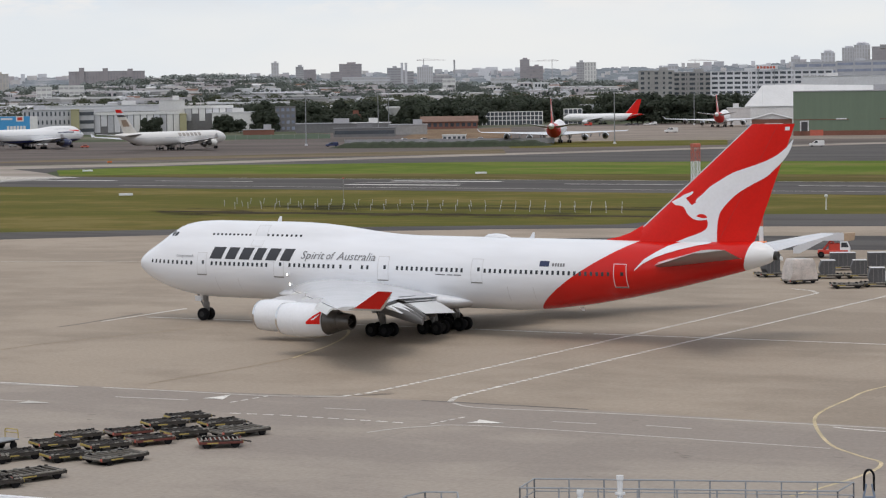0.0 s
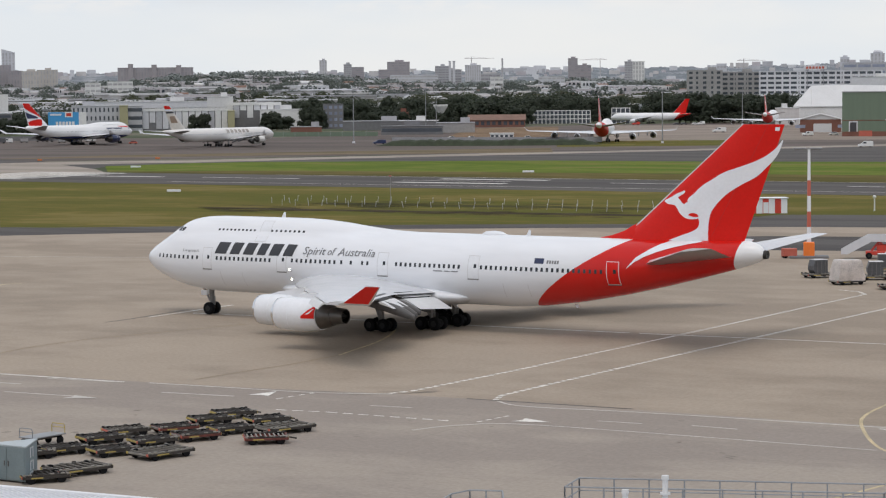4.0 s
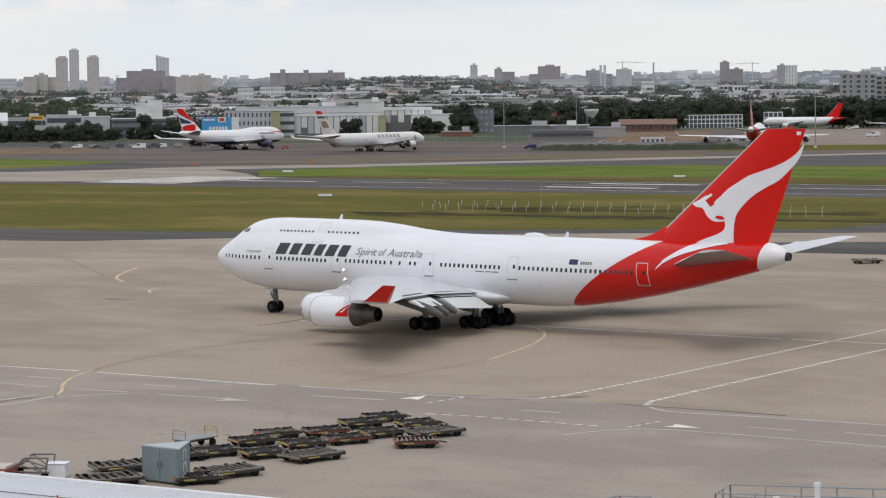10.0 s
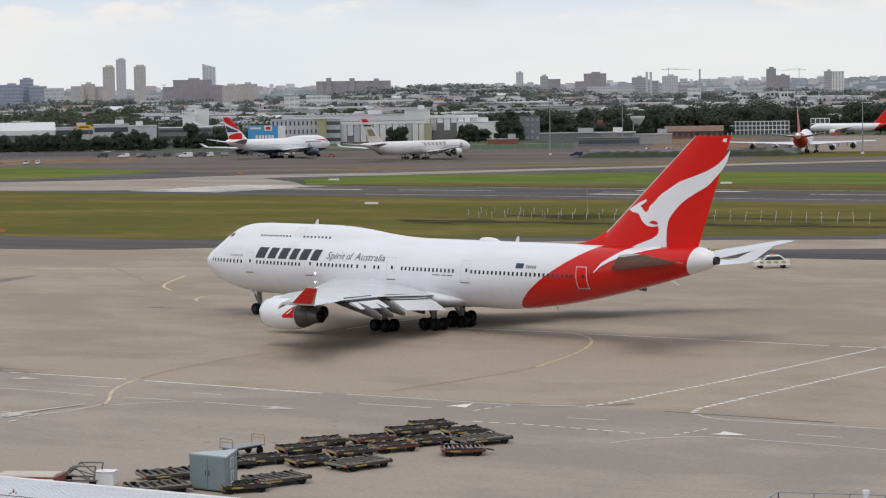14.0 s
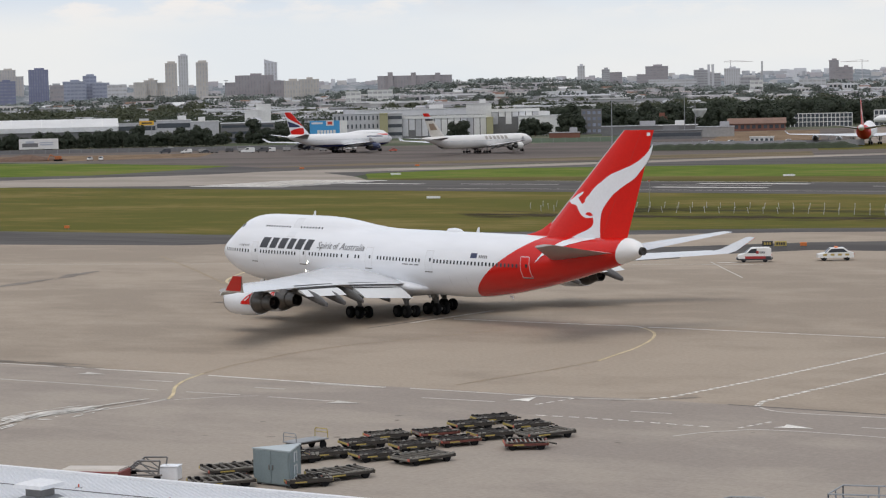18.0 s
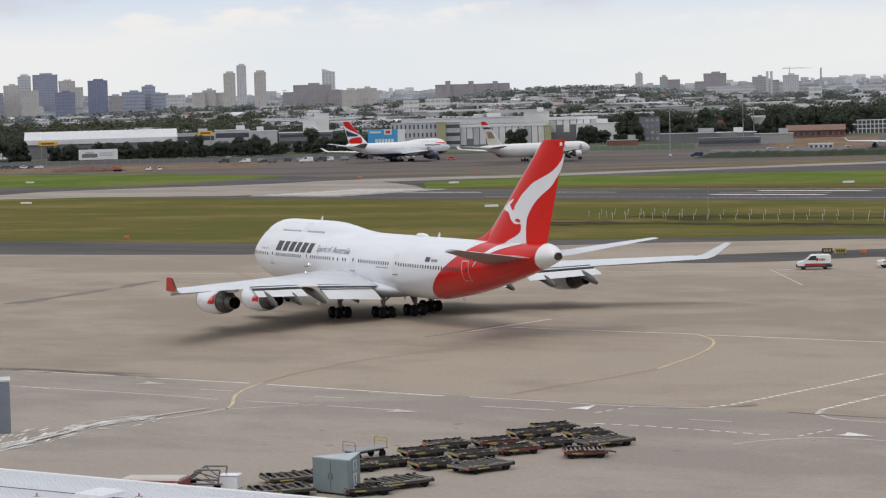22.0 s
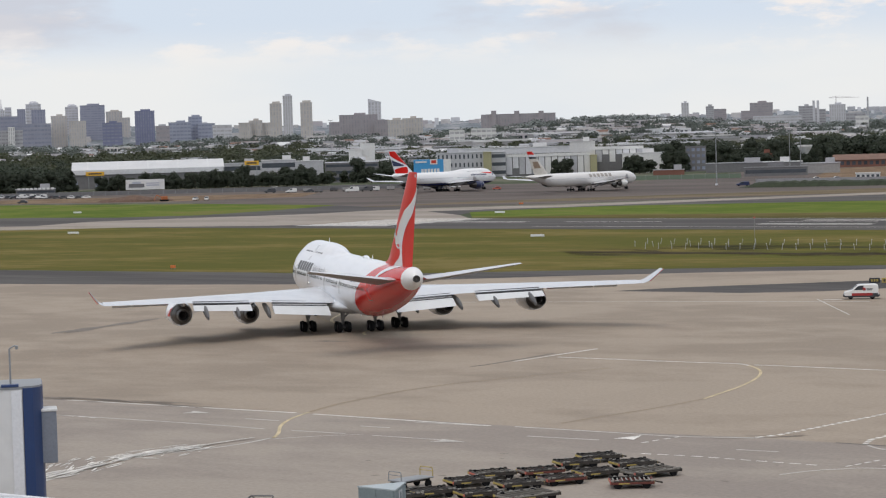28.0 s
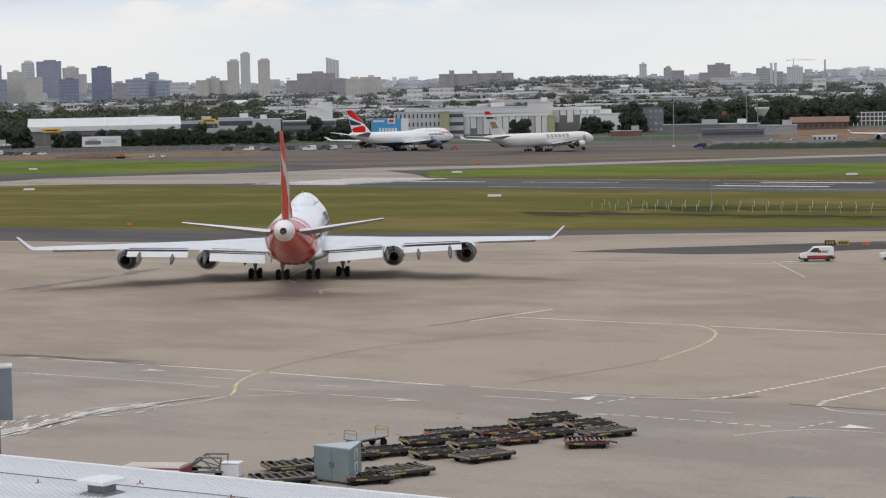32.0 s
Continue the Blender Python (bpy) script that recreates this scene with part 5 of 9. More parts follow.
def car(name, label, m, paint, length=4.4, height=1.5, category="car", group=""):
    """A small vehicle: shaped body, windows, four wheels, lamps."""
    ob = thing(name, label, category, m, group)
    w = 1.75 if length < 5 else 2.2
    bm = bmesh.new()
    van = height > 1.7
    prof = [(-0.5, 0.2), (-0.5, 0.42), (-0.46, 0.52), (-0.29, 0.61), (-0.12, 0.95), (-0.04, 1.0), (0.43, 1.0), (0.485, 0.92), (0.5, 0.5), (0.5, 0.2)] if van else [(-0.5, 0.22), (-0.5, 0.5), (-0.27, 0.62), (-0.14, 0.97), (0.22, 1.0), (0.38, 0.68), (0.49, 0.6), (0.5, 0.22)]
    rings = []
    for s in (-1, -0.88, 0.88, 1):
        k = 0.0 if abs(s) < 0.95 else 0.04
        rings.append([(px * length * (1 - k), s * w / 2, 0.02 + pz * height * (1 - k * (1 if pz > 0.5 else 0))) for px, pz in prof])
    loft(bm, rings)
    bmesh.ops.recalc_face_normals(bm, faces=bm.faces)
    body = part("body", bm, paint, ob, "", 30)
    for s in (-1, 1):
        bm = bmesh.new()
        q = [(-0.22, 0.64), (-0.09, 0.92), (0.06, 0.94), (0.06, 0.64)] if van else [(-0.23, 0.64), (-0.13, 0.92), (0.2, 0.93), (0.32, 0.66)]
        loft(bm, [[(px * length, s * (w / 2 + o), pz * height) for px, pz in q] for o in (-0.02, 0.012)])
        bmesh.ops.recalc_face_normals(bm, faces=bm.faces)
        part("side_window", bm, M_PANE, body)
        bm = bmesh.new()
        box(bm, (-length * 0.497, s * w * 0.36, height * 0.44), (0.08, 0.3, 0.16), bevel=0.02)
        part("headlight", bm, M_CHROME, body)
        bm = bmesh.new()
        box(bm, (length * 0.497, s * w * 0.42, height * 0.5), (0.06, 0.16, 0.24), bevel=0.02)
        part("tail_light", bm, M_REDP, body)
        for ax in (-0.32, 0.31):
            wv = part("wheel", wheel_mesh(0.32, 0.2), M_TYRE, ob, "", 40)
            wv.location = (ax * length, s * w * 0.44, 0.32)
            part("rim", hub_mesh(0.32, 0.2), M_HUB, wv, "", 40)
    bm = bmesh.new()
    q = [(-0.285, 0.63), (-0.13, 0.945)] if van else [(-0.285, 0.63), (-0.15, 0.96)]
    loft(bm, [[(px * length - 0.015, s * w * 0.42, pz * height + o) for px, pz in q for o in (0.0, 0.03)] for s in (-1, 1)], closed=False)
    part("windscreen", bm, M_PANE, body)
    return ob


def profile_hall(name, label, d, pts, depth, wall, category="hangar"):
    """A hall with a low front wall, a wide sloping front roof and a shaped ridge: pts are (bearing, ridge height)."""
    b0 = pts[0][0]
    ob = thing(name, label, category, polar(b0, d, 0))
    ridge = [(math.tan(radians(b - b0)) * d, z) for b, z in pts]
    eave = [(x, min(z, 10.6) if k else z) for k, (x, z) in enumerate(ridge)]
    bm = bmesh.new()
    loft(bm, [[(ridge[0][0], y, -2)] + [(x, y, z - 0.3) for x, z in row] + [(ridge[-1][0], y, -2)] for y, row in ((0, eave), (20, ridge), (depth, ridge))])
    bmesh.ops.recalc_face_normals(bm, faces=bm.faces)
    part("wall", bm, wall, ob)
    for (p, q), (r, t) in zip(zip(ridge, ridge[1:]), zip(eave, eave[1:])):
        for y0, y1, lo, hi in ((-0.6, 20, (r, t), (p, q)), (20, depth + 0.6, (p, q), (p, q))):
            bm = bmesh.new()
            loft(bm, [[(row[0][0], y, row[0][1] - 0.1), (row[1][0], y, row[1][1] - 0.1), (row[1][0], y, row[1][1] + 0.25), (row[0][0], y, row[0][1] + 0.25)] for y, row in ((y0, lo), (y1, hi))])
            bmesh.ops.recalc_face_normals(bm, faces=bm.faces)
            part("roof_slope", bm, M_R_WHITE, ob)
    return ob


# ---- far city, on the skyline ----
def skyline_block(name, label, b, d, w, h, wall, glass, style, n, cap):
    """A far building: walls, parapet, roof plant of a share of its width, and storeys or bays of windows."""
    depth = min(max(w * 0.8, 12), 36)
    ob = thing(name, label, "building", polar(b, d))
    bm = bmesh.new()
    box(bm, (0, depth / 2, h / 2 - 4), (w, depth, h + 8))
    part("wall", bm, wall, ob)
    bm = bmesh.new()
    box(bm, (0, depth / 2, h + 0.3), (w + 0.6, depth + 0.6, 0.6))
    part("parapet", bm, wall, ob)
    if cap:
        bm = bmesh.new()
        tall = "round" in label
        box(bm, (w * 0.04, depth / 2, h + 1.8), (w * cap, depth * 0.6, 3.6))
        if tall:
            tube(bm, (0, depth / 2, h + 3.2), (0, depth / 2, h + 6), w * cap * 0.45, w * cap * 0.3, 12)
        if "spire" in label:
            tube(bm, (0, depth / 2, h + 3), (0, depth / 2, h + 22), 1.2, 0.3, 6)
        part("roof_plant", bm, wall, ob, "roof plant room")
    if "slanted" in label:
        bm = bmesh.new()
        loft(bm, [[(-w / 2, y, h), (w / 2, y, h), (-w / 2, y, h + 7)] for y in (0, depth)])
        bmesh.ops.recalc_face_normals(bm, faces=bm.faces)
        part("slanted_top", bm, wall, ob, "slanted roof screen")
    bm = bmesh.new()
    if style == "rows":
        for k in range(n):
            z, bays = h * (k + 0.5) / n, max(3, int(w / 6))
            for j in range(bays):
                box(bm, (-w / 2 + w * (j + 0.5) / bays, 0, z), (w / bays * 0.82, 0.2, h / n * 0.42))
    elif style == "ribs":
        floors = max(4, int(h / 6))
        for k in range(n):
            for j in range(floors):
                box(bm, (-w / 2 + w * (k + 0.5) / n, 0, h * (j + 0.5) / floors), (w / n * 0.46, 0.2, h / floors * 0.78))
    if len(bm.verts):
        tagged(part("window_grid", bm, glass, ob), kind="stuff")
    else:
        bm.free()
    return ob


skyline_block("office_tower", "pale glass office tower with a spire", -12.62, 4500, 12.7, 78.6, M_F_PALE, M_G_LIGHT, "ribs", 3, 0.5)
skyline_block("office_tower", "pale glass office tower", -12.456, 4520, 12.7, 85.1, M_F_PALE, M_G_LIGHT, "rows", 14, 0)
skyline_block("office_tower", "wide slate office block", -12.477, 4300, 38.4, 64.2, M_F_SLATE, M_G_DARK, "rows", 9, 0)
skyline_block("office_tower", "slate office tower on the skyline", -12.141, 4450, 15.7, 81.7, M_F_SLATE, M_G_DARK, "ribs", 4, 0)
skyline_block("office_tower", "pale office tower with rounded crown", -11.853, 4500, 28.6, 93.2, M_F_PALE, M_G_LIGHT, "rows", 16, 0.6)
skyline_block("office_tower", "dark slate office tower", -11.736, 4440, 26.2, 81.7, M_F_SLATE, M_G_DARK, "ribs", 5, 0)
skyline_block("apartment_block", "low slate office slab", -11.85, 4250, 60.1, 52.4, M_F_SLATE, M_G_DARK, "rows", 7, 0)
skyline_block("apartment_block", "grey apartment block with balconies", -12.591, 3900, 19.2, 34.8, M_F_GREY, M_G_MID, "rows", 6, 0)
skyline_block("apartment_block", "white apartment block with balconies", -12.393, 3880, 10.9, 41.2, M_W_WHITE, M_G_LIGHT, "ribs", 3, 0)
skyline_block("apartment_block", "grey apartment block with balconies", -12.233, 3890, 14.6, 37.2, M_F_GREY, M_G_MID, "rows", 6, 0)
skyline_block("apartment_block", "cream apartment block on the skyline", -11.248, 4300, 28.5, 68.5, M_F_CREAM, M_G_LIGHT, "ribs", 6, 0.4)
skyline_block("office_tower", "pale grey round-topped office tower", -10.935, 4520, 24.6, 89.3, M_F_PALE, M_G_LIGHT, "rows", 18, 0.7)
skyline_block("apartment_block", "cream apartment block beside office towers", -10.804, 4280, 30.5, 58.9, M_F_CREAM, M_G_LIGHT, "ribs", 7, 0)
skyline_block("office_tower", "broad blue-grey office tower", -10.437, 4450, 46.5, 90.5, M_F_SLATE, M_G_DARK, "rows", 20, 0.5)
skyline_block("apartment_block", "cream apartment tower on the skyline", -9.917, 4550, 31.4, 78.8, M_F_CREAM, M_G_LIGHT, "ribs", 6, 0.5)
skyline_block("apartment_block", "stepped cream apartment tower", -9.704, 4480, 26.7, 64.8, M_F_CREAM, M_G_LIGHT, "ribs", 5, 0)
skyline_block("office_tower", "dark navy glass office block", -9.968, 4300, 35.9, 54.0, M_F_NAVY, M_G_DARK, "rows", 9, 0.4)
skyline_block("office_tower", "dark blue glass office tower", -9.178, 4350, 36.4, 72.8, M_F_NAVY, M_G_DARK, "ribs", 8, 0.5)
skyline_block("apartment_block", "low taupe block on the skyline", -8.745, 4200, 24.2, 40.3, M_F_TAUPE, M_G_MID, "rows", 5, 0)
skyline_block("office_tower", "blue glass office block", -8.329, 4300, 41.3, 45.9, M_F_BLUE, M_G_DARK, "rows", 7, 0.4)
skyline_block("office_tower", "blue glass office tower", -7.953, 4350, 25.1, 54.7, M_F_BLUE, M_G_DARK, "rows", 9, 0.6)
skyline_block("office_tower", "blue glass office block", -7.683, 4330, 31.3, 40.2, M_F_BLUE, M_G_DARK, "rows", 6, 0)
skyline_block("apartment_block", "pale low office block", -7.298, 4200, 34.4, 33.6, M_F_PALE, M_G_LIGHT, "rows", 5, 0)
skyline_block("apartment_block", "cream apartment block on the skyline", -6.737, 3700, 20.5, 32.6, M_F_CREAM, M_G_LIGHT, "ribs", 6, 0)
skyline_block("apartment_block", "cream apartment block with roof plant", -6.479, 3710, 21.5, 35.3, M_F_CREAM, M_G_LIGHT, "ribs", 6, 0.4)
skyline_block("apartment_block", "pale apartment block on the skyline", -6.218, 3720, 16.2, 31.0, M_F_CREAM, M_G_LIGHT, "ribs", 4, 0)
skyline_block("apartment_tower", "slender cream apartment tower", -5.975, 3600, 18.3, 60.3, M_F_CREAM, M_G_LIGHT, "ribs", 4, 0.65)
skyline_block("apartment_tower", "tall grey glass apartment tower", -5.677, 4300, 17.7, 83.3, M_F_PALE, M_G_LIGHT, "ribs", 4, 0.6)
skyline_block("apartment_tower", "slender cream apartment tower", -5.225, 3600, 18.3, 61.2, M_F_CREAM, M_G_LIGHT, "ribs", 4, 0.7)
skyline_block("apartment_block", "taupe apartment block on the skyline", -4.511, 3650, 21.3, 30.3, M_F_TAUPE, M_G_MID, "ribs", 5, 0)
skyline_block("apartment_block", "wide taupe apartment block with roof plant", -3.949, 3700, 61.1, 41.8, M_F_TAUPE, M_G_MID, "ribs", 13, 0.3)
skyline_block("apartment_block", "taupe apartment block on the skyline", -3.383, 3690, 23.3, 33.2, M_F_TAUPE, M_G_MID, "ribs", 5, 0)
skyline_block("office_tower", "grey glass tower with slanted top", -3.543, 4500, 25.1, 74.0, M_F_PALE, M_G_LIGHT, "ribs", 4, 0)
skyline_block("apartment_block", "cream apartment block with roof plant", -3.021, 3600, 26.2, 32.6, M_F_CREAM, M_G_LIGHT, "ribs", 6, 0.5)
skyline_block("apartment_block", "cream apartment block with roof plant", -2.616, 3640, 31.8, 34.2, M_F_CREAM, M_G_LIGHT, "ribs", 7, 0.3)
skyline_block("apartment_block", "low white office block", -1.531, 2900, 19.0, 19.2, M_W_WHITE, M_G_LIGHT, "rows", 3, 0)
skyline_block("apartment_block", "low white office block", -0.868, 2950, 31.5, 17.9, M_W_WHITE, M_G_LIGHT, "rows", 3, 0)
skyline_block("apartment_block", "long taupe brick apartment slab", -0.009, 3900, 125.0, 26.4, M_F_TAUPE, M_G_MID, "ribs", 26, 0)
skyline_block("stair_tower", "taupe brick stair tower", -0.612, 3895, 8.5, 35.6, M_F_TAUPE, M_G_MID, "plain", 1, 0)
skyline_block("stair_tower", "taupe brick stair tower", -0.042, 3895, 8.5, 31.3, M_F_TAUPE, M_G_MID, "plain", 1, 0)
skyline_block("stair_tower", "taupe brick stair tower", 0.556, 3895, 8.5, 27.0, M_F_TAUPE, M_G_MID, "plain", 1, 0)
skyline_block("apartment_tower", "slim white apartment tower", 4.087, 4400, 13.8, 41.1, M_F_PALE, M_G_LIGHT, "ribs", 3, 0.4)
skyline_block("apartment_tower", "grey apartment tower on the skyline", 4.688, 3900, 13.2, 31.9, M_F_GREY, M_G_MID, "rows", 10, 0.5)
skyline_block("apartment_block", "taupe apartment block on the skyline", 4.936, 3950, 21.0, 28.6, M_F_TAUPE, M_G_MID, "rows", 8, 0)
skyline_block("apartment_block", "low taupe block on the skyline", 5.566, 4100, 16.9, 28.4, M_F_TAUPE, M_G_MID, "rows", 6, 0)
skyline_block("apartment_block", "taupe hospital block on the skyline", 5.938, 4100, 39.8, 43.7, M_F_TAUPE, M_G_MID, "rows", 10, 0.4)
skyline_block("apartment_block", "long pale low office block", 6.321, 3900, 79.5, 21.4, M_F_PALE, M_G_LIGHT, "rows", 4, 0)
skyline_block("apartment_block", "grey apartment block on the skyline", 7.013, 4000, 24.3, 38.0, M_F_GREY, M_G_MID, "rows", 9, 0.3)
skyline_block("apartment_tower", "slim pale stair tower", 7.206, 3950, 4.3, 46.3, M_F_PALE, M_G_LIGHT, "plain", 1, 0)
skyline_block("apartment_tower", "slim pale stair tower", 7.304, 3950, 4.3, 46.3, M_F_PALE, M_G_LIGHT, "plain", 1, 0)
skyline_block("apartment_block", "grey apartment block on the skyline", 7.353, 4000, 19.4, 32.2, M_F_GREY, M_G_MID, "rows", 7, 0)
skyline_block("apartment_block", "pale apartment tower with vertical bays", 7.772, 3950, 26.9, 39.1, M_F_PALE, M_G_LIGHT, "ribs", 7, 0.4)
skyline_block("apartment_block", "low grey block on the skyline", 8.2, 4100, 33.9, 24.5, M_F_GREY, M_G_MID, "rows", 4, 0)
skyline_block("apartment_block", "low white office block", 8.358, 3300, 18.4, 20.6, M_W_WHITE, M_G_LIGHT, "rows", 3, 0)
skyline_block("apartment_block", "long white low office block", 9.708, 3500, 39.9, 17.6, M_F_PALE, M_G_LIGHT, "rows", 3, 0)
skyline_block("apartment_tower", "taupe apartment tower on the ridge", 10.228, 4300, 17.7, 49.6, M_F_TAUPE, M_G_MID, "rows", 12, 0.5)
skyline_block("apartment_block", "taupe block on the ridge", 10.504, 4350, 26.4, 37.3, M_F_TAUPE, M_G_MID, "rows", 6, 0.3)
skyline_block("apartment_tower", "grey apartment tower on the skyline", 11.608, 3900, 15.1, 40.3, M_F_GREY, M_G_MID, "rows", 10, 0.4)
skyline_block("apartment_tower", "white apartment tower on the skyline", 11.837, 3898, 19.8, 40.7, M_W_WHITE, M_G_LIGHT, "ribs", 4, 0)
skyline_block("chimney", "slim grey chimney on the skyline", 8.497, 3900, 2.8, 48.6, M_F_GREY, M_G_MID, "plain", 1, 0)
skyline_block("apartment_block", "pale block on the ridge", 13.861, 4400, 19.0, 47.4, M_F_PALE, M_G_LIGHT, "rows", 4, 0)
skyline_block("apartment_block", "pale block on the ridge", 16.832, 4450, 16.9, 52.4, M_F_PALE, M_G_LIGHT, "rows", 4, 0.5)
skyline_block("apartment_tower", "round pale silo-like tower", 17.613, 4400, 26.0, 52.8, M_F_PALE, M_G_LIGHT, "ribs", 4, 0.7)
skyline_block("apartment_tower", "pale apartment tower on the ridge", 18.1, 4300, 23.3, 56.6, M_F_PALE, M_G_LIGHT, "ribs", 5, 0.6)
skyline_block("apartment_tower", "pale round-topped apartment tower on the ridge", 18.423, 4280, 29.2, 58.9, M_F_PALE, M_G_LIGHT, "ribs", 6, 0.75)
skyline_block("apartment_tower", "brown apartment tower on the ridge", 18.874, 4250, 31.9, 52.2, M_F_TAUPE, M_G_MID, "rows", 14, 0)

# ---- buildings round the airfield ----
def panel_hall(name, label, b, d, w, h, depth, panels, sill):
    """A white hall with a deep fascia over a row of tall pale cladding panels with dark joints."""
    ob = thing(name, label, "warehouse", polar(b, d))
    bm = bmesh.new()
    box(bm, (0, depth / 2 + 0.3, h / 2 - 2), (w, depth, h + 4))
    part("wall", bm, M_W_DARK, ob, "dark recessed wall")
    bm = bmesh.new()
    box(bm, (0, depth / 2, h - 0.9), (w + 0.6, depth + 0.6, 1.8), bevel=0.05)
    part("fascia", bm, M_W_WHITE, ob, "deep white fascia")
    rnd = random.Random(int(w * 10))
    for k in range(panels):
        bm = bmesh.new()
        lo = sill if rnd.random() < 0.75 else sill + h * 0.28
        box(bm, (-w / 2 + w * (k + 0.5) / panels, 0.15, (lo + h - 1.8) / 2), (w / panels * 0.86, 0.3, h - 1.8 - lo), bevel=0.04)
        part("panel", bm, (M_W_PALE, M_W_WHITE, M_W_GREY)[rnd.randrange(3)], ob, "tall pale cladding panel")
    return ob


def framed_wing(b, d, w, h):
    """A low dark glazed wing behind a white frame of posts and rails."""
    ob = thing("terminal_wing", "low dark glazed terminal wing with white frame", "building", polar(b, d))
    bm = bmesh.new()
    box(bm, (0, 6, h / 2 - 2), (w, 12, h + 4))
    part("glazing", bm, M_PANE, ob, "dark glazing")
    n = int(w / 2.6)
    for k in range(n + 1):
        bm = bmesh.new()
        box(bm, (-w / 2 + w * k / n, -0.2, h / 2), (0.5, 0.4, h))
        part("post", bm, M_W_WHITE, ob)
    for z in (h * 0.36, h * 0.68, h):
        bm = bmesh.new()
        box(bm, (0, -0.1, z), (w + 0.4, 0.3, 0.5))
        part("rail", bm, M_W_WHITE, ob)
    return ob


block("office_building", "long grey concrete office slab with dark windows", 13.452, 1900, 27.9, 36.0, 20, M_W_MID, 9, 5, band=False, split=True, fill=0.5)
block("office_building", "recessed grey office slab with dark windows", 14.33, 1925, 33.0, 34.6, 20, M_W_MID, 9, 5, band=False, split=True, fill=0.7)
block("office_building", "long pale office slab with rows of large dark windows", 16.25, 1915, 98.0, 34.8, 22, M_W_PALE, 9, 16, band=False, split=True, fill=0.76)
block("office_building", "pale office wing with flat white roof", 17.993, 1850, 64.6, 29.0, 24, M_W_PALE, 0, 0, roof_mat=M_R_WHITE)
block("office_building", "grey upper office block with brown plant rooms", 17.3, 2100, 37.3, 40.5, 24, M_W_GREY, 7, 8, glass=M_PANE3)
block("office_building", "grey upper office block with dark bands", 18.448, 2150, 48.0, 40.0, 24, M_W_GREY, 7, 12, glass=M_PANE3)
block("hangar", "big green metal hangar with a dark doorway", 18.389, 1075, 60.7, 20.1, 50, M_W_GREEN, 0, 0, roof_mat=M_R_GREY)
block("workshop", "red brick workshop with pale gable roof", 16.253, 1180, 20.3, 6.6, 18, M_W_BRICK, 0, 0, roof="front_gable", roof_mat=M_R_WHITE)
block("annexe", "low cream hangar annexe", 15.45, 1420, 14.1, 10.2, 14, M_W_CREAM, 0, 0, roof_mat=M_R_WHITE)
framed_wing(9.711, 1560, 51.2, 8.7)
framed_wing(11.401, 1540, 11.9, 10.3)
block("fire_station", "red brick building with brown pitched roof", 8.35, 1430, 34.8, 4.5, 20, M_W_BRICK, 1, 10, roof="gable", roof_mat=M_R_TILE, band=False)
block("switch_house", "long dark grey metal shed", 5.726, 1350, 54.7, 5.2, 16, M_W_DARK, 0, 0, roof_mat=M_R_GREY)
block("switch_house", "dark shed with white flat roof", 6.435, 1330, 22.3, 5.4, 16, M_W_DARK, 0, 0, roof_mat=M_R_WHITE)
block("switch_house", "blue-grey metal shed beside the airfield", 7.346, 1250, 20.1, 5.1, 16, M_W_MID, 0, 0, roof_mat=M_R_GREY)
block("switch_house", "low dark shed behind a mesh fence", 6.258, 1200, 32.1, 4.3, 10, M_W_DARK, 1, 9, roof_mat=M_R_DARK)
block("site_office", "long white portable office", 8.47, 1060, 10.8, 2.6, 4, M_W_WHITE, 1, 5, band=False, split=True)
block("water_tank_tower", "dark grey concrete tower block", 4.322, 1420, 12.4, 14.9, 12, M_W_DARK, 4, 4, band=False, glass=M_PANE3)
block("shop_row", "red brick roadside shop", 6.123, 1480, 14.4, 8.9, 12, M_W_BRICK, 1, 6, band=False)
panel_hall("warehouse", "big white warehouse with tall cladding panels", 0.697, 1430, 51.9, 13.4, 50, 13, 1.0)
block("warehouse", "tall plain white tower block of a warehouse", 1.551, 1455, 16.0, 20.0, 26, M_W_WHITE, 0, 0, roof_mat=M_R_WHITE)
panel_hall("warehouse", "white warehouse wing with deep fascia", 2.45, 1450, 29.7, 16.5, 40, 7, 7.0)
block("warehouse", "plain white warehouse wing", 3.081, 1435, 28.0, 11.8, 30, M_W_WHITE, 0, 0, roof_mat=M_R_WHITE)
block("warehouse", "olive end wall of a warehouse", 1.818, 1425, 4.1, 11.3, 30, M_W_OLIVE, 0, 0)
block("office_building", "grey airport office with square windows", -1.475, 1420, 28.5, 15.2, 30, M_W_GREY, 3, 11, band=False, split=True, fill=0.36)
block("office_building", "olive stair block beside the airfield", -0.798, 1415, 5.0, 15.1, 30, M_W_OLIVE, 0, 0)
block("office_building", "grey airport office with ribbon windows", -0.519, 1425, 8.8, 15.0, 30, M_W_GREY, 3, 6)
block("office_building", "long pale roofed office", -0.245, 1500, 80.2, 17.2, 30, M_W_PALE, 0, 0, roof_mat=M_R_WHITE)
block("cabin", "low brick cabin with flat roof", 3.653, 1300, 17.3, 3.0, 8, M_W_BRICK, 0, 0, roof_mat=M_R_GREY)
# the freight shed's dark wall colour stands for shade below its roof
block("freight_shed", "long freight shed with pale ribbed roof", -9.136, 1400, 89.5, 11.3, 30, M_W_DARK, 0, 0, strips=22, roof="gable", roof_mat=M_R_WHITE)
block("freight_office", "grey freight office with dark window band", -6.837, 1405, 22.7, 12.6, 24, M_W_GREY, 2, 10)
block("freight_office", "grey freight office with white roof", -5.948, 1450, 21.4, 13.8, 24, M_W_GREY, 2, 10, roof_mat=M_R_WHITE)
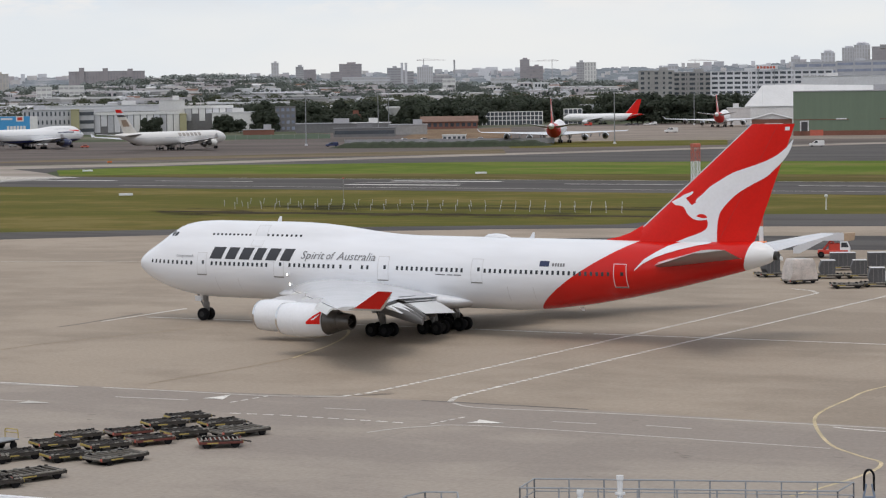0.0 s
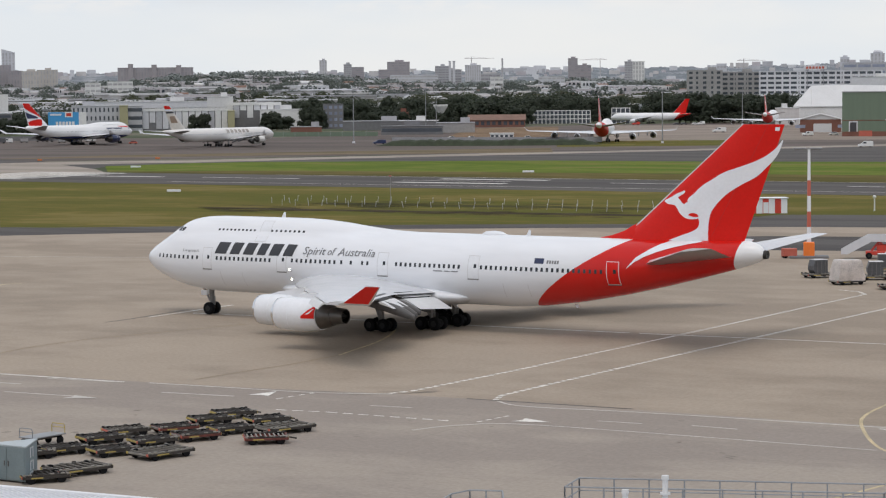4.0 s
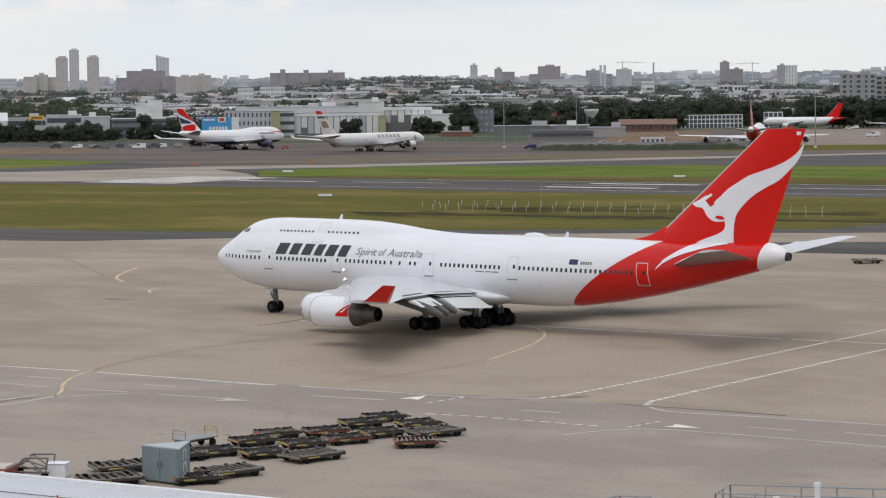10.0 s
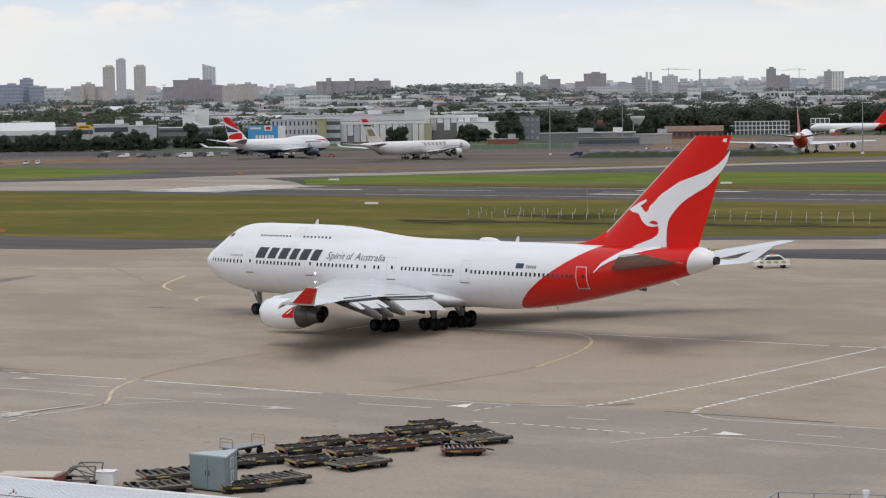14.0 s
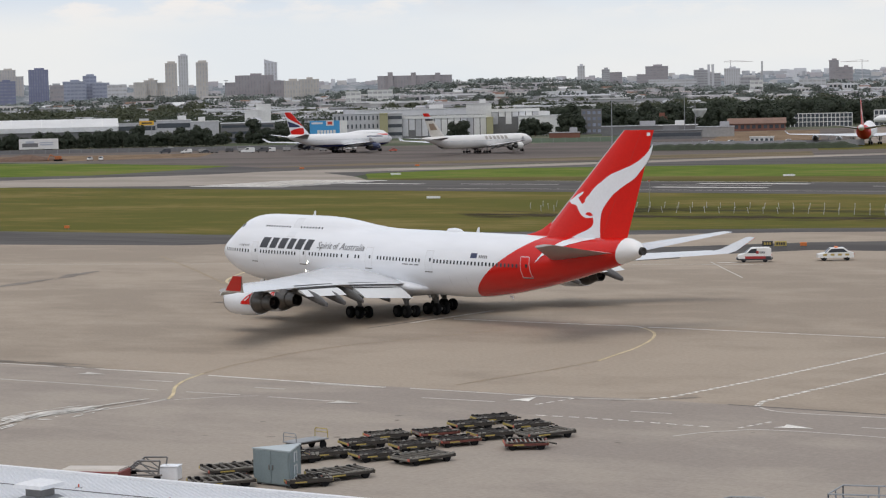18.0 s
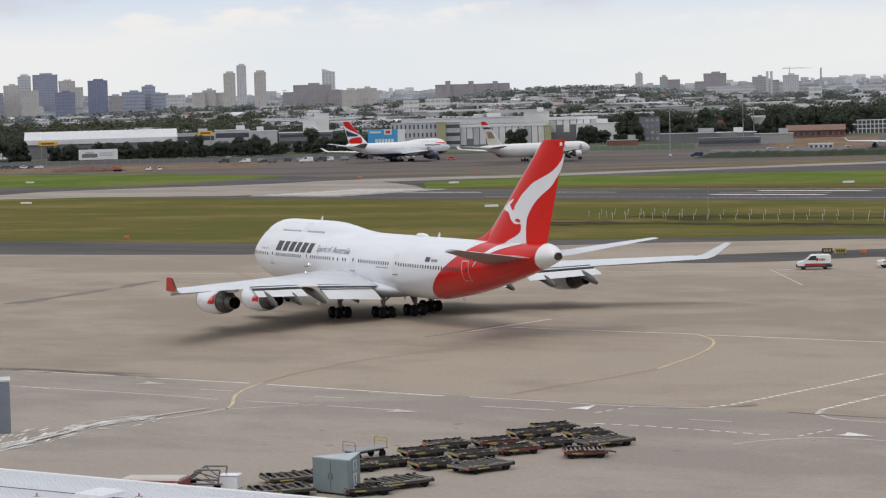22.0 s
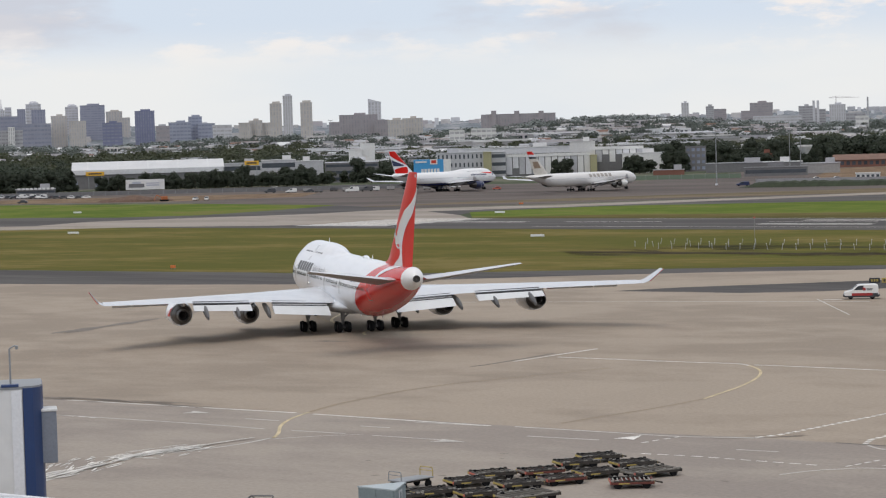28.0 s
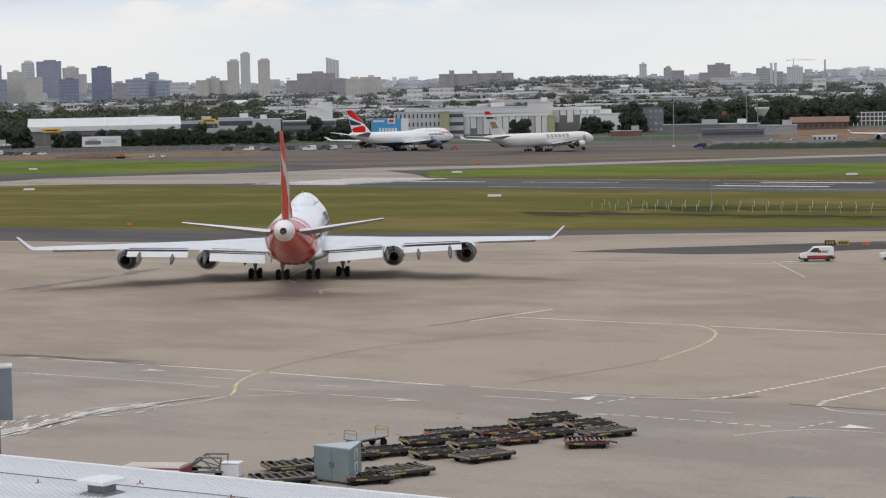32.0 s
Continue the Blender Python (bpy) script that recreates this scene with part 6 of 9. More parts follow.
block("freight_office", "grey freight office beside the airfield", -5.186, 1430, 17.0, 12.8, 24, M_W_GREY, 0, 0, roof_mat=M_R_WHITE)
block("car_park_deck", "open dark parking deck with pale fascias", -4.144, 1380, 31.8, 11.6, 30, M_W_DARK, 3, 10, roof_mat=M_W_PALE)
block("office_building", "white plain tower block", -4.051, 1420, 7.9, 19.1, 20, M_W_WHITE, 0, 0)
block("office_building", "white plain tower block", -3.748, 1425, 9.0, 22.4, 18, M_W_WHITE, 0, 0)
block("low_shop", "low dark shop with white bars along its roof", -11.866, 1240, 20.5, 3.2, 10, M_W_DARK, 1, 10, roof_mat=M_R_GREY)
for ob_ in [o for o in bpy.data.objects if o.name.startswith("low_shop")]:
    for k in range(9):
        bm = bmesh.new()
        box(bm, (-8.6 + 2.15 * k, -0.6, 3.6), (1.5, 0.3, 1.1))
        part("sign_bar", bm, M_W_WHITE, ob_, "white sign bar")
profile_hall("hangar", "large white hangar with sloping side", 1480, [(15.598, 10.6), (16.039, 23.6), (16.721, 24.0), (18.993, 22.6), (20.5, 21)], 60, M_W_WHITE)


# ---- trees round the airfield ----
trees(3.6, 15.4, 1600, 1680, 64, 9, 20, 1, (0, 1, 3, 5))
trees(-1.0, 4.0, 1640, 1760, 12, 10, 15, 3)
trees(12.8, 15.3, 1500, 1560, 18, 15, 21, 4, (0, 1, 5))
trees(-10.4, -4.7, 1285, 1300, 46, 5, 10, 5, (0, 1, 3, 5))
trees(-10.2, -4.9, 1310, 1345, 34, 5, 11, 55, (0, 1, 3, 5))
trees(-15.0, -11.05, 1280, 1320, 34, 9, 14, 6, (0, 1, 3, 5))
trees(-4.4, -2.9, 1320, 1350, 7, 7, 11, 8, (0, 1, 3))
trees(2.6, 3.0, 1385, 1395, 3, 10, 13, 9, (0, 1))
trees(3.1, 3.3, 1390, 1400, 2, 7, 9, 13, (0, 3))
trees(0.78, 1.34, 1420, 1424, 3, 8, 12, 10, (3,))
trees(3.6, 4.1, 1395, 1425, 4, 11, 14, 11, (0, 1, 5))
trees(4.6, 7.0, 1420, 1480, 12, 9, 14, 14, (0, 1, 5))
trees(7.3, 9.2, 1480, 1560, 12, 12, 17, 12, (0, 1, 5))


# ---- suburbs up to the skyline ----
def suburb(seed, n, d0, d1, mats, name, label):
    """Far houses and sheds, too small and many to count."""
    rnd = random.Random(seed)
    verts, faces, idx = [], [], []
    for _ in range(n):
        b, d = radians(rnd.uniform(-17, 24)), math.sqrt(rnd.uniform(d0 * d0, d1 * d1))
        x, y = math.sin(b) * d, math.cos(b) * d
        z = land(x, y)
        big = rnd.random() < 0.3
        w, dp, h = (rnd.uniform(22, 60), rnd.uniform(15, 30), rnd.uniform(5, 11)) if big else (rnd.uniform(8, 17), rnd.uniform(8, 14), rnd.uniform(4, 9))
        t = rnd.uniform(-0.6, 0.6) - b
        c, s = math.cos(t), math.sin(t)
        k = len(verts)
        rise = 0.4 if big else rnd.uniform(1.2, 2.6)
        for px, py, pz in ((-w, -dp, -4), (w, -dp, -4), (w, dp, -4), (-w, dp, -4), (-w, -dp, h), (w, -dp, h), (w, dp, h), (-w, dp, h), (-w, 0, h + rise), (w, 0, h + rise)):
            px, py = px / 2, py / 2
            verts.append((x + px * c - py * s, y + px * s + py * c, z + pz))
        wall, roof = rnd.randrange(0, 3), rnd.randrange(3, len(mats))
        for q, mi in (((0, 1, 5, 4), wall), ((1, 2, 6, 9, 5), wall), ((2, 3, 7, 6), wall), ((3, 0, 4, 8, 7), wall), ((4, 5, 9, 8), roof), ((7, 8, 9, 6), roof)):
            faces.append(tuple(k + i for i in q))
            idx.append(mi)
        if not big and rnd.random() < 0.7 or big:
            k = len(verts)
            for j in range(3 if not big else 6):
                u0 = -w * 0.42 + w * 0.84 * (j + 0.15) / (3 if not big else 6)
                u1 = u0 + w * 0.84 * 0.6 / (3 if not big else 6)
                kk = len(verts)
                for px, pz in ((u0, h * 0.35), (u1, h * 0.35), (u1, h * 0.75), (u0, h * 0.75)):
                    py = -dp / 2 - 0.06
                    verts.append((x + px * c - py * s, y + px * s + py * c, z + pz))
                faces.append((kk, kk + 1, kk + 2, kk + 3))
                idx.append(len(mats))
    me = bpy.data.meshes.new(name)
    me.from_pydata(verts, [], faces)
    for m in mats + [M_PANE]:
        me.materials.append(m)
    me.polygons.foreach_set("material_index", idx)
    return tagged(new(name, me), label, "houses", kind="stuff")


SUB = [M_W_PALE, M_W_CREAM, M_W_TAUPE, M_R_WHITE, M_R_GREY, M_R_TILE, M_R_DARK, M_R_GREY, M_R_DARK]
suburb(21, 230, 1700, 2400, SUB, "suburb_sheds", "white and grey sheds and houses among trees")
suburb(22, 430, 2400, 3300, SUB, "suburb_houses", "white and grey suburban houses among trees")
suburb(23, 300, 3300, 4300, SUB, "ridge_houses", "small pale houses on the far ridge")


def shed_town(seed, n, b0, b1, d0, d1):
    """Long low sheds with pale flat roofs, too many and far to count."""
    rnd = random.Random(seed)
    bm_v, bm_f, idx = [], [], []
    mats = (M_W_GREY, M_W_MID, M_R_WHITE, M_W_PALE, M_R_GREY)
    for _ in range(n):
        b, d = radians(rnd.uniform(b0, b1)), rnd.uniform(d0, d1)
        x, y = math.sin(b) * d, math.cos(b) * d
        w, dp, h, z = rnd.uniform(24, 90), rnd.uniform(20, 45), rnd.uniform(6, 11), land(x, y)
        t = rnd.uniform(-0.12, 0.12) - b
        c, q = math.cos(t), math.sin(t)
        k = len(bm_v)
        for lo, hi, e in ((-4, h - 1.4, 0), (h - 1.4, h, 0.5)):
            for pz in (lo, hi):
                for px_, py_ in ((-w / 2 - e, -e), (w / 2 + e, -e), (w / 2 + e, dp), (-w / 2 - e, dp)):
                    bm_v.append((x + px_ * c - py_ * q, y + px_ * q + py_ * c, z + pz))
        wall, roof = rnd.choice((0, 1, 1)), rnd.choice((2, 2, 3, 4))
        for o, mi in ((0, wall), (8, roof)):
            for f in ((0, 1, 5, 4), (1, 2, 6, 5), (2, 3, 7, 6), (3, 0, 4, 7), (4, 5, 6, 7)):
                bm_f.append(tuple(k + o + i for i in f))
                idx.append(mi)
    me = bpy.data.meshes.new("white_sheds")
    me.from_pydata(bm_v, [], bm_f)
    for m in mats:
        me.materials.append(m)
    me.polygons.foreach_set("material_index", idx)
    return tagged(new("white_sheds", me), "long white and grey sheds with flat roofs", "sheds", kind="stuff")


shed_town(51, 95, -5.4, 4.6, 1640, 2700)
shed_town(52, 60, 4.6, 20, 1900, 2800)
shed_town(53, 26, -17, -5.4, 2300, 3000)


def ridge_town(n, seed):
    """Small pale buildings scattered over the far ridge."""
    rnd = random.Random(seed)
    verts, faces, idx = [], [], []
    for _ in range(n):
        b, f = rnd.uniform(-17, 23), rnd.uniform(0.0, 1.0) ** 0.7
        d = 4260 + 500 * f
        z = 22 + (ridge_top(b) - 22) * (0.68 * f / 0.58 if f < 0.58 else 0.68 + 0.32 * (f - 0.58) / 0.42) - 3
        w, h = rnd.uniform(6, 26), rnd.uniform(4, 9) * (1.6 if rnd.random() < 0.1 else 1) + 3
        s, c = math.sin(radians(b)), math.cos(radians(b))
        k = len(verts)
        for px, py, pz in [(i, j, l) for i in (-w / 2, w / 2) for j in (-5, 5) for l in (0, h)]:
            verts.append((s * d + px * c + py * s, c * d - px * s + py * c, z + pz))
        mi = rnd.randrange(4)
        for q in ((0, 4, 5, 1), (4, 6, 7, 5), (6, 2, 3, 7), (2, 0, 1, 3), (1, 5, 7, 3)):
            faces.append(tuple(k + i for i in q))
            idx.append(mi)
    me = bpy.data.meshes.new("ridge_buildings")
    me.from_pydata(verts, [], faces)
    for m in (M_W_PALE, M_W_GREY, M_W_TAUPE, M_W_CREAM):
        me.materials.append(m)
    me.polygons.foreach_set("material_index", idx)
    return tagged(new("ridge_buildings", me), "small pale buildings on the far ridge", "houses", kind="stuff")


ridge_town(420, 88)


def woods(seed, n, d0, d1, h0, h1, name, label, leaf, per=30, b0=-18, b1=25, size=1.0):
    """Far tree crowns among the houses, as many small leaf sprays."""
    rnd = random.Random(seed)
    verts, faces = [], []
    for _ in range(n):
        b, d = radians(rnd.uniform(b0, b1)), math.sqrt(rnd.uniform(d0 * d0, d1 * d1))
        x, y = math.sin(b) * d, math.cos(b) * d
        z, h = land(x, y), rnd.uniform(h0, h1)
        r = h * rnd.uniform(0.5, 1.1)
        for _ in range(per):
            t, p, k = rnd.uniform(0, 6.283), math.acos(rnd.uniform(-0.6, 1)), rnd.uniform(0.6, 1.05)
            c = Vector((x + r * k * math.sin(p) * math.cos(t), y + r * k * math.sin(p) * math.sin(t), z + h * 0.5 + h * 0.5 * k * math.cos(p)))
            out = Vector((math.sin(p) * math.cos(t), math.sin(p) * math.sin(t), math.cos(p) + 0.6)).normalized()
            out = (out * 1.7 + Vector((rnd.uniform(-1, 1), rnd.uniform(-1, 1), rnd.uniform(-1, 1)))).normalized()
            sd = out.cross(Vector((rnd.uniform(-1, 1), rnd.uniform(-1, 1), rnd.uniform(-1, 1)))).normalized()
            up = out.cross(sd)
            s = h * rnd.uniform(0.16, 0.3) * size
            i = len(verts)
            verts += [c - sd * s - up * s * 0.7, c + sd * s - up * s * 0.8, c + sd * s * 1.1 + up * s * 0.7, c - sd * s * 0.8 + up * s]
            faces.append((i, i + 1, i + 2, i + 3))
    me = bpy.data.meshes.new(name)
    me.from_pydata(verts, [], faces)
    me.materials.append(leaf)
    return tagged(new(name, me), label, "trees", kind="stuff")


# base colour paled to carry the haze over the far ridge
M_LEAF_FAR = mat("haze_paled_far_leaves", (0.185, 0.21, 0.2), 0.8, var=0.2, scale=0.2, island=0.2)
woods(31, 420, 1750, 2500, 8, 14, "suburb_trees", "olive green trees between the houses", M_LEAF[1], 150, -18, -5.4, 0.36)
woods(41, 170, 1750, 2500, 7, 12, "suburb_trees", "olive green trees between white sheds", M_LEAF[1], 150, -5.4, 4.5, 0.36)
woods(42, 330, 1750, 2500, 8, 14, "suburb_trees", "olive green trees between the houses", M_LEAF[1], 150, 4.5, 25, 0.36)
woods(32, 1000, 2500, 3500, 8, 14, "suburb_trees", "trees between far houses, paled with painted haze", M_LEAF[2], 130, size=0.34)
woods(33, 900, 3500, 4250, 9, 15, "ridge_trees", "green trees on the far ridge, haze in their colour", M_LEAF_FAR, 90, size=0.4)
woods(34, 135, 1650, 2400, 7, 12, "suburb_trees", "dark trees between sheds", M_LEAF[0], 150, -5.4, 4.5, 0.36)
woods(40, 300, 1950, 2700, 9, 16, "suburb_trees", "olive trees behind the freight sheds", M_LEAF[1], 170, -17, -5.2, 0.34)
woods(35, 70, 1690, 1780, 9, 21, "tree_belt", "dark dense trees behind the airfield", M_LEAF[0], 1100, 3.6, 15.8, 0.16)
woods(36, 150, 1560, 1950, 9, 15, "tree_belt", "dark olive trees behind the freight sheds", M_LEAF[0], 620, -17, -3.5, 0.2)
woods(37, 34, 1340, 1420, 11, 16, "tree_belt", "dark dense trees by the perimeter", M_LEAF[0], 900, -15, -11.3, 0.18)
woods(38, 60, 1950, 2150, 10, 17, "tree_belt", "dark trees behind the hangars", M_LEAF[1], 520, 11, 21, 0.22)
woods(39, 46, 1580, 1700, 8, 13, "tree_belt", "olive trees behind the white warehouse", M_LEAF[0], 560, -5.0, 4.0, 0.22)


# ---- parked airliners ----
P_BA = dict(body=paint_body("white_and_navy_body_paint", [(0, None, 3.9, 0, (0.02, 0.03, 0.1))]), body_label="white fuselage with navy belly", wing=M_ALU, cowl=M_NAVY, fin=M_WHITE, fin_label="fin with red, white and blue ribbons")
P_Q = dict(body=paint_body("white_and_red_parked_paint", [RED_LINE, (65.22 - X0, 0.32, 6.3, 1, WHITE_P)], rough=0.6), body_label="white fuselage with red tail", wing=M_ALU, cowl=M_WHITE, fin=M_RED, fin_label="red tail fin")
P_ET = dict(body=paint_body("cream_body_paint", [], (0.76, 0.74, 0.715)), body_label="cream white fuselage", wing=M_ALU, cowl=mat("cream_cowl_paint", (0.7, 0.68, 0.63), 0.3, coat=0.4), fin=mat("cream_fin_paint", (0.6, 0.56, 0.5), 0.3, coat=0.4), fin_label="cream fin with striped top")
P_TW = dict(body=paint_body("white_twin_body_paint", [(44.0 - X0, 1.0, 3.0, 1, RED)]), body_label="white fuselage with red rear", wing=M_ALU, cowl=M_WHITE, fin=M_RED, fin_label="red tail fin")
QUAD = dict(wing=[(22.5, 2.4, 3.0, 12.5, 0.12), (28.5, 9.5, 3.6, 8.2, 0.11), (46.0, 30.5, 5.6, 2.9, 0.1)], winglet=(49.6, 31.9, 7.2, 0.9),
            stab=[(63.5, 1.2, 6.3, 6.5, 0.1), (71.0, 10.8, 7.3, 2.4, 0.09)], fin=[(59.5, 7.3, 9.5, 0.095), (70.6, 17.3, 3.6, 0.085)],
            engines=[(29.5, 9.4, 2.3, 1.35, 6.0), (39.5, 19.2, 3.2, 1.35, 6.0)], canoes=(7.5, 13.0),
            gear=[("nose_gear", 6.7, 0, (0.0,), 0.45, 0.55, 2.6), ("wing_gear", 38.5, -5.3, (-0.95, 0.95), 0.75, 0.82, 3.0), ("wing_gear", 38.5, 5.3, (-0.95, 0.95), 0.75, 0.82, 3.0), ("body_gear", 38.0, 0, (-0.95, 0.95), 0.7, 0.82, 2.6)])
TWIN = dict(wing=[(15.5, 2.2, 2.8, 10.5, 0.12), (21.0, 8.5, 3.3, 6.8, 0.11), (34.0, 24.0, 4.6, 2.3, 0.1)], stab=[(46.5, 1.0, 5.6, 5.6, 0.1), (52.5, 9.3, 6.3, 2.0, 0.09)], fin=[(42.5, 6.6, 8.6, 0.095), (51.0, 16.0, 2.9, 0.085)],
            engines=[(21.5, 7.9, 1.95, 1.25, 5.2)], gear=[("nose_gear", 5.0, 0, (0.0,), 0.4, 0.5, 2.4), ("wing_gear", 27.5, -4.6, (-0.7, 0.7), 0.55, 0.57, 2.8), ("wing_gear", 27.5, 4.6, (-0.7, 0.7), 0.55, 0.57, 2.8)])


def side_marks(jet, table, name, quads, material, label):
    for side in (-1, 1):
        for q in quads:
            skin_patch(jet, table, name, [q], side, material, label, 0.03)


def window_line(jet, table, runs):
    for side in (-1, 1):
        for a0, a1, z in runs:
            tagged(skin_patch(jet, table, "window_row", [rect(a, z - 0.16, a + 0.24, z + 0.16) for a in [a0 + 0.52 * k for k in range(int((a1 - a0) / 0.52))]], side, M_PANE2, "row of small dark windows", 0.02), kind="stuff")


def parked():
    ba, lib = airliner("jumbo_jet", "white jumbo jet with navy belly, parked on far apron", FUSE_JUMBO, dict(JUMBO, flaps=()), P_BA)
    ba.matrix_basis = pose(-32.3, 1037.7, 0.03, 0, 0, -130.5)
    window_line(ba, FUSE_JUMBO, [(3, 9, 5.86), (11, 30, 5.9), (32.5, 54, 6.0), (11, 21, 8.5)])
    F = JUMBO["fin"]

    def wave(m_, l_, rows):
        """A ribbon on the fin: rows of (height, share of chord from, to)."""
        bm = bmesh.new()
        pt = lambda z, k: (53.6 + 1.167 * (z - 8) + k * (12.4 - 0.79 * (z - 8)), z)
        fin_band(bm, F, [(pt(z, k0), pt(z, k1)) for z, k0, k1 in rows])
        part("fin_ribbon", bm, m_, ba, l_)

    wave(M_RED, "red upper ribbon", [(12.3, 0.02, 0.05), (13.4, 0.02, 0.22), (14.6, 0.03, 0.5), (15.8, 0.04, 0.8), (16.8, 0.05, 0.96), (18.55, 0.08, 0.96)])
    wave(M_NAVY, "navy middle ribbon", [(12.0, 0.34, 0.97), (12.5, 0.22, 0.97), (13.2, 0.42, 0.97), (14.0, 0.7, 0.97), (14.7, 0.9, 0.97)])
    wave(M_RED, "red lower ribbon", [(8.5, 0.42, 0.97), (9.6, 0.26, 0.97), (10.4, 0.2, 0.97), (11.0, 0.14, 0.8), (11.6, 0.1, 0.4)])
    side_marks(ba, FUSE_JUMBO, "name_bar", [rect(9.5 + 0.75 * k, 6.6, 10.0 + 0.75 * k, 7.3) for k in range(14)], M_NAVY, "navy bar on the side")
    side_marks(ba, FUSE_JUMBO, "nose_ribbon", [((5.0, 7.2), (12.0, 7.8), (12.0, 8.0), (4.8, 7.9))], M_RED, "red ribbon")
    side_marks(ba, FUSE_JUMBO, "nose_ribbon", [((4.0, 6.4), (4.9, 6.6), (4.7, 7.6), (3.7, 7.2))], M_NAVY, "navy ribbon")
    et, _ = airliner("four_engined_airliner", "long cream four-engined airliner parked on far apron", FUSE_QUAD, QUAD, P_ET)
    et.matrix_basis = pose(29.0, 966, 0.03, 0, 0, -128.6)
    window_line(et, FUSE_QUAD, [(7, 24, 5.4), (26, 46, 5.4), (48, 64, 5.5)])
    side_marks(et, FUSE_QUAD, "name_bar", [rect(20.5 + 2.7 * k, 5.8, 22.3 + 2.7 * k, 7.2) for k in range(6)], mat("bronze_lettering", (0.34, 0.31, 0.28), 0.5), "grey-bronze bar on the side")
    F = QUAD["fin"]
    for z0, z1, m_, l_ in ((15.9, 17.2, M_RED, "red stripe"), (15.1, 15.7, M_WHITE, "white stripe"), (14.2, 15.0, M_BLACK, "black stripe")):
        bm = bmesh.new()
        k0, k1 = (z0 - 7.3) / 10, (z1 - 7.3) / 10
        fin_band(bm, F, [((59.6 + 11.1 * k0, z0), (68.9 + 5.2 * k0, z0)), ((59.6 + 11.1 * k1, z1), (68.9 + 5.2 * k1, z1))])
        part("fin_stripe", bm, m_, et, l_)
    bm = bmesh.new()
    fin_band(bm, F, [((65.3, 10.4), (69.4, 10.3)), ((67.5, 13.1), (70.6, 13.0))])
    part("fin_crest", bm, mat("brown_crest", (0.27, 0.19, 0.13), 0.5), et, "brown crest")
    for m_ in (pose(188.5, 970.8, 0.03, 0, 0, -104.5), pose(352.0, 1310.0, 0.03, 0, 0, -109.9)):
        q, _ = airliner("jumbo_jet", "white jumbo jet with red tail, parked tail towards the runway", FUSE_JUMBO, dict(JUMBO, flaps=()), P_Q)
        q.matrix_basis = m_
        bm = bmesh.new()
        fin_band(bm, JUMBO["fin"], [((60.0, 8.9), (63.0, 8.9)), ((61.9, 10.8), (63.3, 11.3)), ((62.6, 13.35), (66.4, 13.95)), ((66.4, 15.15), (68.5, 15.6)), ((69.5, 17.2), (69.62, 17.3))])
        part("fin_emblem", bm, M_WHITE, q, "white curved emblem")
    tw, _ = airliner("twin_jet", "white twin-engined airliner with red tail by trees", FUSE_TWIN, TWIN, P_TW)
    tw.matrix_basis = pose(324.6, 1489.5, 0.03, 0, 0, -30)
    window_line(tw, FUSE_TWIN, [(5, 48, 4.9)])


parked()


# ---- markings on the ground ----
def stripe(name, pts, w, material, label, z=0.044, dash=None):
    """A painted line along points; dash: (length, gap)."""
    bm = bmesh.new()
    segs = []
    if dash:
        run, on = 0.0, True
        for p, q in zip(pts, pts[1:]):
            p, q = Vector(p), Vector(q)
            n, t = (q - p).length, 0.0
            while t < n:
                e = min(n, t + dash[0])
                segs.append((p.lerp(q, t / n), p.lerp(q, e / n)))
                t = e + dash[1]
    else:
        # smooth the bends
        dense = []
        P = [Vector(p) for p in pts]
        for k in range(len(P) - 1):
            a, b, c, d = P[max(k - 1, 0)], P[k], P[k + 1], P[min(k + 2, len(P) - 1)]
            for j in range(6 if len(P) > 2 else 1):
                t = j / (6 if len(P) > 2 else 1)
                dense.append(0.5 * (2 * b + (c - a) * t + (2 * a - 5 * b + 4 * c - d) * t * t + (3 * b - a - 3 * c + d) * t ** 3))
        dense.append(P[-1])
        vs = []
        for k, p in enumerate(dense):
            d = (dense[min(k + 1, len(dense) - 1)] - dense[max(k - 1, 0)]).normalized()
            s = Vector((-d.y, d.x)) * w / 2
            vs.append((bm.verts.new((*(p + s), z)), bm.verts.new((*(p - s), z))))
        for a, b in zip(vs, vs[1:]):
            bm.faces.new((a[0], a[1], b[1], b[0]))
    for p, q in segs:
        d = (q - p).normalized()
        s = Vector((-d.y, d.x)) * w / 2
        bm.faces.new([bm.verts.new((*v, z)) for v in (p + s, p - s, q - s, q + s)])
    return setting(name, bm, material, label, "marking")


W_, F_, Y_, YF_ = M_LINE_W, M_LINE_F, M_LINE_Y, M_LINE_YF
LW = "worn white painted line on concrete"
stripe("lane_line", [(-62, 217), (-31.4, 196.6), (-18.9, 188.4)], 0.3, W_, LW)
stripe("lane_line", [(-17.3, 187.2), (-2.8, 176.5)], 0.3, W_, LW)
stripe("lane_line", [(-0.9, 175.6), (5.3, 171.4), (10.9, 167.6), (16.5, 165.6)], 0.28, F_, LW)
stripe("lane_line", [(-62, 206), (-29.5, 184.8), (-20.3, 178.0)], 0.22, F_, LW)
stripe("lane_line", [(-18.0, 176.6), (-13.7, 173.9)], 0.22, F_, LW)
stripe("lane_line", [(-11.5, 172.4), (-5.9, 168.6)], 0.22, F_, LW)
stripe("lane_line", [(-22.6, 185.1), (-19.7, 183.2)], 0.25, F_, LW)
stripe("lane_line", [(-12.9, 178.4), (-10.5, 176.8)], 0.25, F_, LW)
stripe("lane_line", [(0.0, 169.8), (5.2, 166.6)], 0.25, F_, LW)
stripe("lane_line", [(-8.7, 180.0), (-2.9, 176.4)], 0.2, F_, LW, 0.044)
